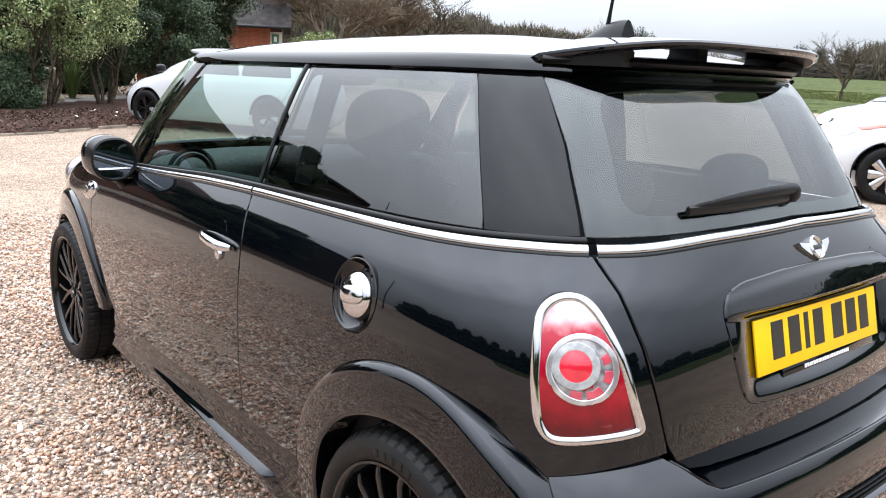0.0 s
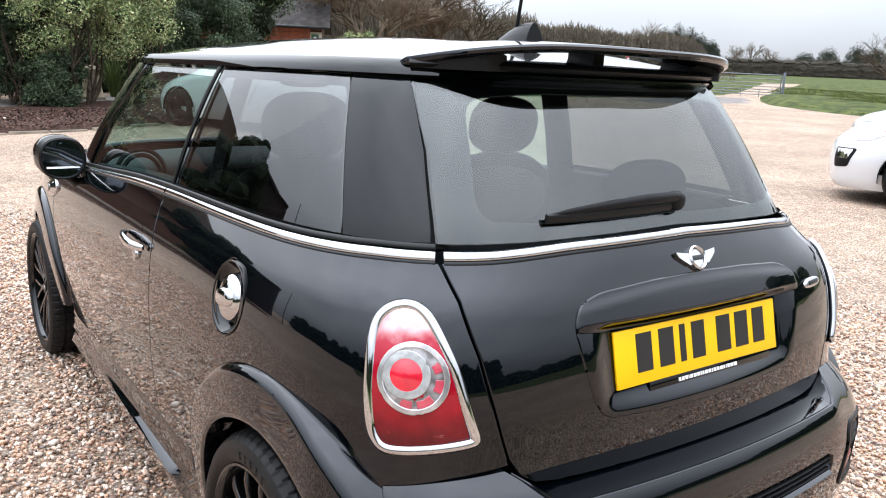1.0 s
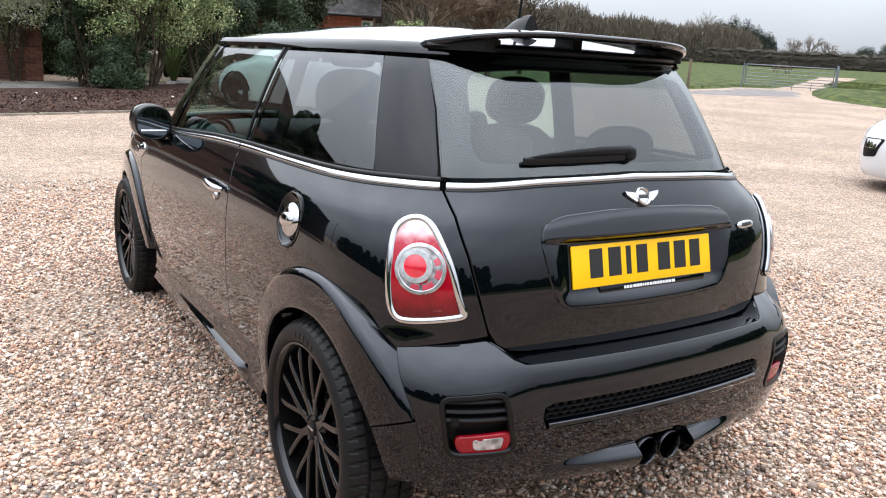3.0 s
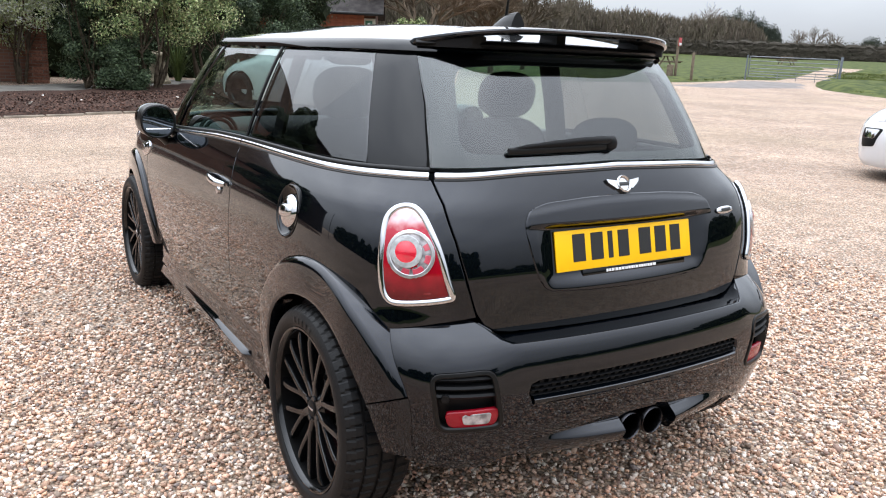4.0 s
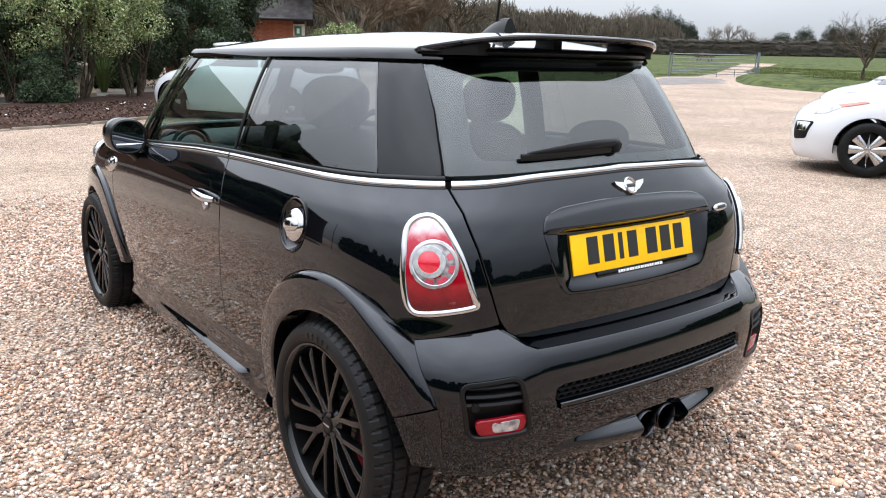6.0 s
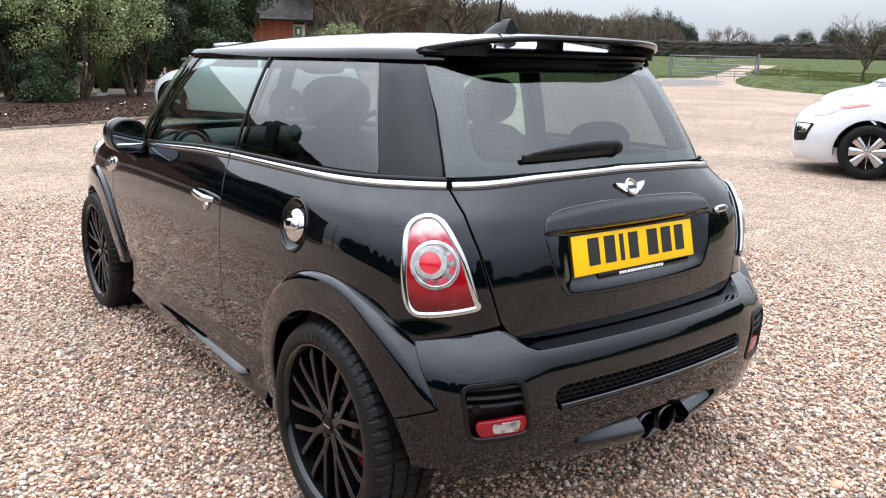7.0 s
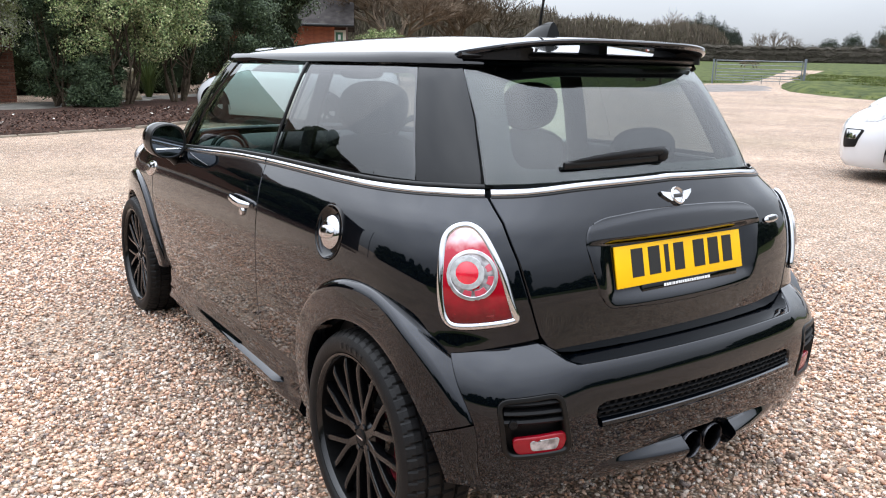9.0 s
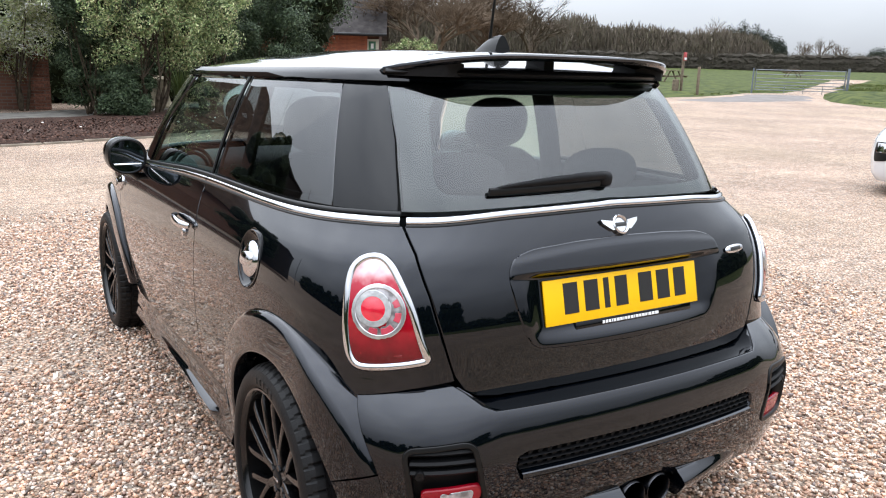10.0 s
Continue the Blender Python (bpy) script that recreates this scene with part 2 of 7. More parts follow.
# ---- the car's skin: plan outlines stacked by height ----
YC = 1.1


class Skin:
    """q runs round the plan: 0 rear middle, 1 rear corner, 2 side at YC, 3 front corner, 4 front middle; negative q is the other side."""

    def __init__(self, width, rear, n_rear, front, n_front, bow=0.09):
        self.w, self.r, self.nr, self.f, self.nf = (spline(k) for k in (width, rear, n_rear, front, n_front))
        self.bow = bow

    def at(self, q, z):
        s, q = (-1, q) if q >= 0 else (1, -q)
        w = self.w(z)
        if q <= 2:
            ln, n, t = YC - self.r(z), self.nr(z), (q if q < 1 else 2 - q)
        else:
            ln, n, t = YC - self.f(z), self.nf(z), (q - 2 if q < 3 else 4 - q)
        k = (1 + abs(t) ** n) ** (-1 / n)
        a, b = (t * k, k) if (q < 1 or q > 3) else (k, t * k)
        y = YC - ln * b
        if q < 2:
            y += self.bow * a * a * max(0.0, b) ** 2
        return Vector((s * w * a, y, z))

    def normal(self, q, z):
        e = 0.0015
        du = self.at(q + e, z) - self.at(q - e, z)
        dz = self.at(q, z + e) - self.at(q, z - e)
        n = du.cross(dz)
        n.normalize()
        p = self.at(q, z)
        return n if n.dot(Vector((p.x, (p.y - YC) * 0.4, 0.2))) > 0 else -n

    def side(self, y, z):
        """q of the left flank at that y."""
        lo, hi = (0.0, 2.0) if y <= YC else (2.0, 4.0)
        for _ in range(40):
            mid = (lo + hi) / 2
            lo, hi = (mid, hi) if self.at(mid, z).y < y else (lo, mid)
        return (lo + hi) / 2

    def back(self, x, z):
        """q of the tail at that x (left of the middle is positive q)."""
        lo, hi = 0.0, 1.9
        for _ in range(40):
            mid = (lo + hi) / 2
            lo, hi = (mid, hi) if -self.at(mid, z).x < abs(x) else (lo, mid)
        return math.copysign((lo + hi) / 2, -x)

    def near(self, x, y, z):
        """q of the left-hand point of the skin closest in plan to (x, y)."""
        p = Vector((x, y, z))
        return min((i * 0.004 for i in range(1000)), key=lambda q: (self.at(q, z) - p).length)


class BumperSkin(Skin):
    """The tail of the bumper stands upright under a shelf; only its corners roll over."""

    def at(self, q, z):
        p = super().at(q, z)
        if z > 0.5 and abs(q) < 2:
            c = min(1.0, max(0.0, (0.56 - abs(p.x)) / 0.14))
            p.y += 0.42 * c * c * (3 - 2 * c) * (self.r(0.5) + 0.010 * max(0.0, (z - 0.597) / 0.025) ** 2 - self.r(z))
        return p


def u_of(q):
    a = abs(q)
    u = 0.78 * a if a < 1 else 0.78 + 1.5 * (a - 1) if a < 3 else 3.78 + 0.78 * (a - 3)
    return math.copysign(u, q)


def q_of(u):
    a = abs(u)
    q = a / 0.78 if a < 0.78 else 1 + (a - 0.78) / 1.5 if a < 3.78 else 3 + (a - 3.78) / 0.78
    return math.copysign(q, u)


def inside(p, loop):
    x, y = p
    hit = False
    for (x1, y1), (x2, y2) in zip(loop, loop[1:] + loop[:1]):
        if (y1 > y) != (y2 > y) and x < (x2 - x1) * (y - y1) / (y2 - y1) + x1:
            hit = not hit
    return hit


def near_loop(p, loops, d):
    for loop in loops:
        for (x1, y1), (x2, y2) in zip(loop, loop[1:] + loop[:1]):
            dx, dy = x2 - x1, y2 - y1
            t = max(0, min(1, ((p[0] - x1) * dx + (p[1] - y1) * dy) / (dx * dx + dy * dy + 1e-12)))
            if (p[0] - x1 - t * dx) ** 2 + (p[1] - y1 - t * dy) ** 2 < d * d:
                return True
    return False


def area2(loop):
    return sum(x1 * y2 - x2 * y1 for (x1, y1), (x2, y2) in zip(loop, loop[1:] + loop[:1]))


def fillet(pts, r):
    """Rounds the corners of a closed outline; r one radius or one for each corner."""
    out, n = [], len(pts)
    for i in range(n):
        p0, p, p1 = Vector(pts[i - 1]), Vector(pts[i]), Vector(pts[(i + 1) % n])
        rr = r[i] if isinstance(r, (list, tuple)) else r
        a, b = p0 - p, p1 - p
        c = min(rr, a.length * 0.48, b.length * 0.48)
        if c < 0.001:
            out.append(tuple(p))
            continue
        a, b = p + a.normalized() * c, p + b.normalized() * c
        for k in range(7):
            t = k / 6
            out.append(tuple(a * (1 - t) ** 2 + p * 2 * t * (1 - t) + b * t * t))
    return out


def densify(loop, step):
    out = []
    for (x1, y1), (x2, y2) in zip(loop, loop[1:] + loop[:1]):
        k = max(1, math.ceil(math.hypot(x2 - x1, y2 - y1) / step))
        out += [(x1 + (x2 - x1) * i / k, y1 + (y2 - y1) * i / k) for i in range(k)]
    return out


def inset(loop, d):
    if area2(loop) < 0:
        loop = loop[::-1]
    out, n = [], len(loop)
    for i in range(n):
        p0, p, p1 = Vector(loop[i - 1]), Vector(loop[i]), Vector(loop[(i + 1) % n])
        a, b = (p - p0), (p1 - p)
        if a.length < 1e-6 or b.length < 1e-6:
            continue
        na, nb = Vector((-a.y, a.x)).normalized(), Vector((-b.y, b.x)).normalized()
        m = na + nb
        m = m / max(m.length_squared / 2, 0.5)
        out.append(tuple(p + m * d))
    return out


from mathutils.geometry import delaunay_2d_cdt


def panel(name, skin, loop, material, parent=None, holes=(), gap=0.003, lip=0.014, step=0.025, off=0.0, label="", mirror=False, depth=None, round_edge=0.0025):
    """A curved panel: the outline (u, z) laid on the skin, with true normals, a rounded edge and a turned-in lip. off: metres proud; depth(u, z): more of it."""
    loops = [densify(inset(list(loop), gap), step * 0.7)] + [densify(inset(list(h), -gap), step * 0.5) for h in holes]
    us, zs = [p[0] for p in loops[0]], [p[1] for p in loops[0]]
    pts, edges = [], []
    for lp in loops:
        b = len(pts)
        pts += lp
        edges += [(b + i, b + (i + 1) % len(lp)) for i in range(len(lp))]
    nx, nz = int((max(us) - min(us)) / step) + 1, int((max(zs) - min(zs)) / step) + 1
    for i in range(nx):
        for j in range(nz):
            p = (min(us) + (i + 0.5) * step, min(zs) + (j + 0.5) * step)
            if inside(p, loops[0]) and not any(inside(p, h) for h in loops[1:]) and not near_loop(p, loops, step * 0.55):
                pts.append(p)
    ov, _, of, *_ = delaunay_2d_cdt([Vector(p) for p in pts], edges, [], 0, 1e-6)
    tris = []
    for f in of:
        c = (sum(ov[i].x for i in f) / len(f), sum(ov[i].y for i in f) / len(f))
        if inside(c, loops[0]) and not any(inside(c, h) for h in loops[1:]):
            tris.append(tuple(f))

    def place(u, z):
        q = q_of(u)
        n = skin.normal(q, z)
        return skin.at(q, z) + n * (off + (depth(u, z) if depth else 0))

    def norm(u, z):
        if not depth:
            return skin.normal(q_of(u), z)
        e = 0.002
        n = (place(u + e, z) - place(u - e, z)).cross(place(u, z + e) - place(u, z - e)).normalized()
        return n if n.dot(skin.normal(q_of(u), z)) > 0 else -n
    P = [place(v.x, v.y) for v in ov]
    N = [norm(v.x, v.y) for v in ov]
    verts, norms, faces = list(P), list(N), []
    for t in tris:
        a, b, c = t
        g = (P[b] - P[a]).cross(P[c] - P[a])
        faces.append(t if g.dot(N[a]) > 0 else (a, c, b))
    count = {}
    for f in faces:
        for i in range(3):
            count[(f[i], f[(i + 1) % 3])] = 1
    rim = [(a, b) for (a, b) in count if (b, a) not in count]
    nxt, prv = dict(rim), {b: a for a, b in rim}
    ringB, ringC = {}, {}
    for a in nxt:
        if a not in prv:
            continue
        tng = (P[nxt[a]] - P[prv[a]]).normalized()
        o = tng.cross(N[a]).normalized()
        ringB[a] = len(verts)
        verts.append(P[a] + o * round_edge - N[a] * round_edge * 0.7)
        norms.append((N[a] + o).normalized())
        ringC[a] = len(verts)
        verts.append(P[a] + o * round_edge - N[a] * (lip + round_edge))
        norms.append(o)
    for a, b in rim:
        if a in ringB and b in ringB:
            faces += [(b, a, ringB[a], ringB[b]), (ringB[b], ringB[a], ringC[a], ringC[b])]
    if mirror:
        verts = [Vector((-v.x, v.y, v.z)) for v in verts]
        norms = [Vector((-v.x, v.y, v.z)) for v in norms]
        faces = [f[::-1] for f in faces]
    me = bpy.data.meshes.new(name)
    me.from_pydata(verts, [], faces)
    me.polygons.foreach_set("use_smooth", [True] * len(me.polygons))
    me.normals_split_custom_set_from_vertices(norms)
    return link(name, me, material, parent, label)

# ---- ground ----
def rise(x, y):
    """The yard is level round the car and climbs gently towards the fields."""
    s = 0.8 * x + 0.6 * y - 5.0
    return 0.017 * (s + 3 * math.log1p(math.exp(-s / 3))) if s > -30 else 0.0


STONE_COLORS = [(0.624, 0.422, 0.311), (0.787, 0.562, 0.423), (0.449, 0.281, 0.199), (0.82, 0.69, 0.584), (0.274, 0.182, 0.143), (0.649, 0.398, 0.261), (0.612, 0.481, 0.385), (0.82, 0.726, 0.634), (0.375, 0.234, 0.162), (0.237, 0.193, 0.174), (0.711, 0.492, 0.361), (0.24, 0.178, 0.139), (0.774, 0.468, 0.335), (0.549, 0.422, 0.349)]


def gravel_mat():
    m = bpy.data.materials.new("pale_gravel")
    m.use_nodes = True
    nt = m.node_tree
    b = nt.nodes["Principled BSDF"]
    b.inputs["Roughness"].default_value = 0.8
    b.inputs["Specular IOR Level"].default_value = 0.15
    tc = nt.nodes.new("ShaderNodeTexCoord")
    vo = nt.nodes.new("ShaderNodeTexVoronoi")
    vo.inputs["Scale"].default_value = 75
    nt.links.new(tc.outputs["Object"], vo.inputs["Vector"])
    sep = nt.nodes.new("ShaderNodeSeparateColor")
    nt.links.new(vo.outputs["Color"], sep.inputs["Color"])
    r = nt.nodes.new("ShaderNodeValToRGB")
    r.color_ramp.interpolation = "CONSTANT"
    while len(r.color_ramp.elements) < len(STONE_COLORS):
        r.color_ramp.elements.new(0.5)
    for i, c in enumerate(STONE_COLORS):
        r.color_ramp.elements[i].position, r.color_ramp.elements[i].color = i / len(STONE_COLORS), (*c, 1)
    nt.links.new(sep.outputs[0], r.inputs["Fac"])
    # worn, sandy patches and damp darker ones
    n1 = nt.nodes.new("ShaderNodeTexNoise")
    n1.inputs["Scale"].default_value, n1.inputs["Detail"].default_value = 0.55, 6
    nt.links.new(tc.outputs["Object"], n1.inputs["Vector"])
    mr = nt.nodes.new("ShaderNodeMapRange")
    mr.inputs["From Min"].default_value, mr.inputs["From Max"].default_value = 0.35, 0.7
    mr.inputs["To Min"].default_value, mr.inputs["To Max"].default_value = 0.70, 0.96
    nt.links.new(n1.outputs["Fac"], mr.inputs["Value"])
    n3 = nt.nodes.new("ShaderNodeTexNoise")
    n3.inputs["Scale"].default_value, n3.inputs["Detail"].default_value, n3.inputs["Roughness"].default_value = 7.0, 8, 0.75
    nt.links.new(tc.outputs["Object"], n3.inputs["Vector"])
    mr3 = nt.nodes.new("ShaderNodeMapRange")
    mr3.inputs["From Min"].default_value, mr3.inputs["From Max"].default_value = 0.32, 0.68
    mr3.inputs["To Min"].default_value, mr3.inputs["To Max"].default_value = 0.72, 1.25
    nt.links.new(n3.outputs["Fac"], mr3.inputs["Value"])
    mul3 = nt.nodes.new("ShaderNodeMath")
    mul3.operation = "MULTIPLY"
    nt.links.new(mr.outputs["Result"], mul3.inputs[0])
    nt.links.new(mr3.outputs["Result"], mul3.inputs[1])
    # shade between the stones, put into the colour by cell distance
    gap_shade = nt.nodes.new("ShaderNodeMapRange")
    gap_shade.inputs["From Min"].default_value, gap_shade.inputs["From Max"].default_value = 0.25, 0.75
    gap_shade.inputs["To Min"].default_value, gap_shade.inputs["To Max"].default_value = 1.08, 0.34
    nt.links.new(vo.outputs["Distance"], gap_shade.inputs["Value"])
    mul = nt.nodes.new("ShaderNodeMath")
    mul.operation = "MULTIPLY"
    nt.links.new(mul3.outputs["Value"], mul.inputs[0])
    nt.links.new(gap_shade.outputs["Result"], mul.inputs[1])
    hs = nt.nodes.new("ShaderNodeHueSaturation")
    # sandy ground shows between the stones in broad patches
    n4 = nt.nodes.new("ShaderNodeTexNoise")
    n4.inputs["Scale"].default_value, n4.inputs["Detail"].default_value = 0.22, 5
    nt.links.new(tc.outputs["Object"], n4.inputs["Vector"])
    mr4 = nt.nodes.new("ShaderNodeMapRange")
    mr4.inputs["From Min"].default_value, mr4.inputs["From Max"].default_value = 0.45, 0.65
    mr4.inputs["To Min"].default_value, mr4.inputs["To Max"].default_value = 0.30, 0.62
    nt.links.new(n4.outputs["Fac"], mr4.inputs["Value"])
    sand = nt.nodes.new("ShaderNodeMix")
    sand.data_type = "RGBA"
    sand.inputs[7].default_value = (0.52, 0.395, 0.275, 1)
    nt.links.new(mr4.outputs["Result"], sand.inputs[0])
    nt.links.new(r.outputs["Color"], sand.inputs[6])
    nt.links.new(sand.outputs[2], hs.inputs["Color"])
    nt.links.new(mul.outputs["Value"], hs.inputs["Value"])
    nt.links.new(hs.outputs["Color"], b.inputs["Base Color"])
    bp = nt.nodes.new("ShaderNodeBump")
    bp.inputs["Strength"].default_value, bp.inputs["Distance"].default_value = 0.9, 0.006
    bp.invert = True
    nt.links.new(vo.outputs["Distance"], bp.inputs["Height"])
    nt.links.new(bp.outputs["Normal"], b.inputs["Normal"])
    return m


GRAVEL = gravel_mat()
STONES = random_island_mat("gravel_stones", STONE_COLORS, 0.75, 0.25, 150)
GRASS = mat("field_grass", (0.085, 0.098, 0.026), 0.9, noise_scale=2.3, var=0.4, color2=(0.030, 0.042, 0.012), bump=1.0, bump_scale=14)
xs = sorted({round(v, 3) for v in [*np.linspace(-12, 16, 57), *np.geomspace(16, 1500, 26), *(-np.geomspace(12, 1500, 24))]})
ys = sorted({round(v, 3) for v in [*np.linspace(-12, 18, 61), *np.geomspace(18, 1500, 26), *(-np.geomspace(12, 1500, 24))]})
verts = [(x, y, rise(x, y) - 0.004) for x in xs for y in ys]
n = len(ys)
faces = [(i * n + j, (i + 1) * n + j, (i + 1) * n + j + 1, i * n + j + 1) for i in range(len(xs) - 1) for j in range(n - 1)]
me = bpy.data.meshes.new("ground")
me.from_pydata(verts, [], faces)
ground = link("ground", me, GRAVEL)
tagged(ground, "pale pink-beige gravel yard", "ground", kind="structure")


def sheet(name, loop, material, lift, step, label, bump=0.0, seed=0.0, category="ground"):
    """A patch of ground over the yard, its edge turned down into it."""
    lp = densify(loop, step)
    pts, edges = list(lp), [(i, (i + 1) % len(lp)) for i in range(len(lp))]
    us, vs = [p[0] for p in lp], [p[1] for p in lp]
    x = min(us) + step / 2
    while x < max(us):
        y = min(vs) + step / 2
        while y < max(vs):
            if inside((x, y), lp) and not near_loop((x, y), [lp], step * 0.5):
                pts.append((x + random.uniform(-0.2, 0.2) * step, y + random.uniform(-0.2, 0.2) * step))
            y += step
        x += step
    ov, _, of, *_ = delaunay_2d_cdt([Vector(p) for p in pts], edges, [], 0, 1e-6)
    faces = [tuple(f) for f in of if inside((sum(ov[i].x for i in f) / 3, sum(ov[i].y for i in f) / 3), lp)]
    nb = len(lp)
    out = []
    for i, v in enumerate(ov):
        h = lift + (bump * (0.5 + 0.5 * noise.noise((v.x * 0.35, v.y * 0.35, seed))) + bump * 0.5 * noise.noise((v.x * 1.3, v.y * 1.3, seed)) if bump else 0)
        rim = near_loop((v.x, v.y), [lp], 0.001)
        out.append((v.x, v.y, rise(v.x, v.y) + (-0.02 if rim else h)))
    me = bpy.data.meshes.new(name)
    me.from_pydata(out, [], faces)
    me.polygons.foreach_set("use_smooth", [True] * len(me.polygons))
    ob = link(name, me, material)
    return tagged(ob, label, category, kind="structure")


def polar0(az, d):
    return -1.7 + d * math.sin(radians(az)), -1.8 + d * math.cos(radians(az))


sheet("grass_right", [(34.0, 22.0), (30.2, 19.4), (27.9, 17.5), (26.6, 15.6), (25.8, 13.8), (25.5, 12.3), (26, 6), (29, -6), (36, -20), (70, -30), (90, 20), (62, 37), (45, 28)], GRASS, 0.06, 1.0, "rough green grass beside the gravel yard", 0.30, 2.0)
sheet("grass_left", [(18, 21.8), (22.5, 21.2), (25, 21.4), (28, 22.4), (30.8, 23.7), (33.0, 23.3), (38, 25.8), (62, 40), (75, 80), (40, 85), (20, 50)], GRASS, 0.05, 1.0, "short green grass of the picnic field", 0.14, 5.0)
sheet("far_field", [(62, 37), (90, 20), (70, -30), (36, -20), (60, -200), (700, -200), (700, 600), (60, 600), (20, 50), (40, 85), (75, 80), (62, 40), (61, 38.5)], GRASS, 0.04, 14.0, "green field running to the far hedge", 0.5, 7.0)
sheet("lawn_behind", [polar0(100 + 12 * k, 15) for k in range(16)] + [polar0(280 - 12 * k, 60) for k in range(16)], GRASS, 0.05, 2.5, "grass beyond the gravel on the open side of the yard", 0.15, 11.0)
TARMAC = mat("worn_grey_track", (0.22, 0.195, 0.18), 0.9, noise_scale=3, var=0.4, color2=(0.15, 0.135, 0.125), bump=0.5, bump_scale=60)
sheet("track", [(21.0, 20.2), (25, 21.2), (28, 22.2), (30.9, 23.7), (32.8, 21.0), (30.0, 19.5), (27.8, 17.7), (24.5, 17.5), (22, 18.6)], TARMAC, 0.010, 0.9, "worn grey track surface before the gate", 0.01, 3.0)
MULCH = mat("bark_mulch", (0.085, 0.048, 0.036), 0.95, noise_scale=22, var=0.5, color2=(0.024, 0.015, 0.012), bump=1.0, bump_scale=45)
sheet("planting_bed", [(-9, 9.6), (-4, 10.9), (-0.9, 11.78), (1.5, 12.52), (2.9, 13.3), (5, 14.0), (8, 15.2), (11, 22), (4.2, 19.4), (0.5, 16.5), (-4, 15.4), (-9, 14.6)], MULCH, 0.07, 0.35, "dark bark-mulched planting bed", 0.05, 9.0, "planting bed")
PAVING = mat("pale_concrete_paving", (0.24, 0.225, 0.20), 0.85, noise_scale=4, var=0.35, bump=0.3, bump_scale=40)
sheet("garden_path", [(-9, 14.7), (-4, 15.5), (0.5, 16.6), (4.2, 19.5), (11, 22.1), (11, 24), (3.6, 21.4), (0.2, 19.4), (-9, 18.5)], PAVING, 0.03, 0.8, "pale concrete garden path behind the bed", 0.0, 1.0, "path")

# loose stones of the gravel round the car
rng = np.random.default_rng(4)
cube = np.array([(x, y, z) for x in (-1, 1) for y in (-1, 1) for z in (-1, 1)], float) * 0.62
cf = np.array([(0, 1, 3, 2), (4, 6, 7, 5), (0, 4, 5, 1), (2, 3, 7, 6), (0, 2, 6, 4), (1, 5, 7, 3)])


def scatter_stones(name, n, spot, size, label):
    pts = spot(n)
    n = len(pts)
    V = np.repeat(cube[None], n, 0) * rng.uniform(0.68, 1.26, (n, 8, 1))
    V *= np.stack([rng.uniform(0.75, 1.35, n), rng.uniform(0.6, 1.0, n), rng.uniform(0.45, 0.75, n)], 1)[:, None]
    a, tl = rng.uniform(0, 6.28, n), rng.normal(0, 0.35, n)
    c, s = np.cos(tl)[:, None], np.sin(tl)[:, None]
    V = np.stack([V[..., 0] * c - V[..., 2] * s, V[..., 1], V[..., 0] * s + V[..., 2] * c], -1)
    c, s = np.cos(a)[:, None], np.sin(a)[:, None]
    V = np.stack([V[..., 0] * c - V[..., 1] * s, V[..., 0] * s + V[..., 1] * c, V[..., 2]], -1)
    V *= (size * rng.lognormal(0, 0.28, n))[:, None, None]
    V += pts[:, None]
    F = (cf[None] + (np.arange(n) * 8)[:, None, None]).reshape(-1, 4)
    me = bpy.data.meshes.new(name)
    me.vertices.add(n * 8)
    me.vertices.foreach_set("co", V.reshape(-1))
    me.loops.add(len(F) * 4)
    me.loops.foreach_set("vertex_index", F.reshape(-1).astype(np.int32))
    me.polygons.add(len(F))
    me.polygons.foreach_set("loop_start", np.arange(0, len(F) * 4, 4, dtype=np.int32))
    me.polygons.foreach_set("use_smooth", np.ones(len(F), bool))
    me.update(calc_edges=True)
    ob = link(name, me, STONES)
    return tagged(ob, label, "gravel", kind="stuff")


def spot_near(n):
    """Stones lie densest beside the car and thin out over the yard."""
    x, y = rng.uniform(-4.6, 3.6, n), rng.uniform(-1.6, 6.5, n)
    d = np.hypot(np.maximum(np.abs(x) - 0.9, 0), np.maximum(np.abs(y - 1.2) - 1.7, 0))
    keep = (rng.uniform(0, 1, n) < np.clip(1.25 - d / 2.6, 0, 1)) & ~((np.abs(x) < 0.5) & (y > 0.2) & (y < 2.6))
    # a scuffed bare patch by the front wheel
    keep &= (np.hypot((x + 1.12) / 0.30, (y - 2.16) / 0.42) > 1) | (rng.uniform(0, 1, n) < 0.25)
    x, y = x[keep], y[keep]
    z = np.array([rise(a, b) for a, b in zip(x, y)])
    return np.stack([x, y, z + rng.uniform(-0.003, 0.007, len(x))], 1)


scatter_stones("gravel_stones", 300000, spot_near, 0.0080, "loose pale and brown gravel stones")
scatter_stones("larger_pebbles", 2600, spot_near, 0.0125, "larger loose pebbles on the gravel")

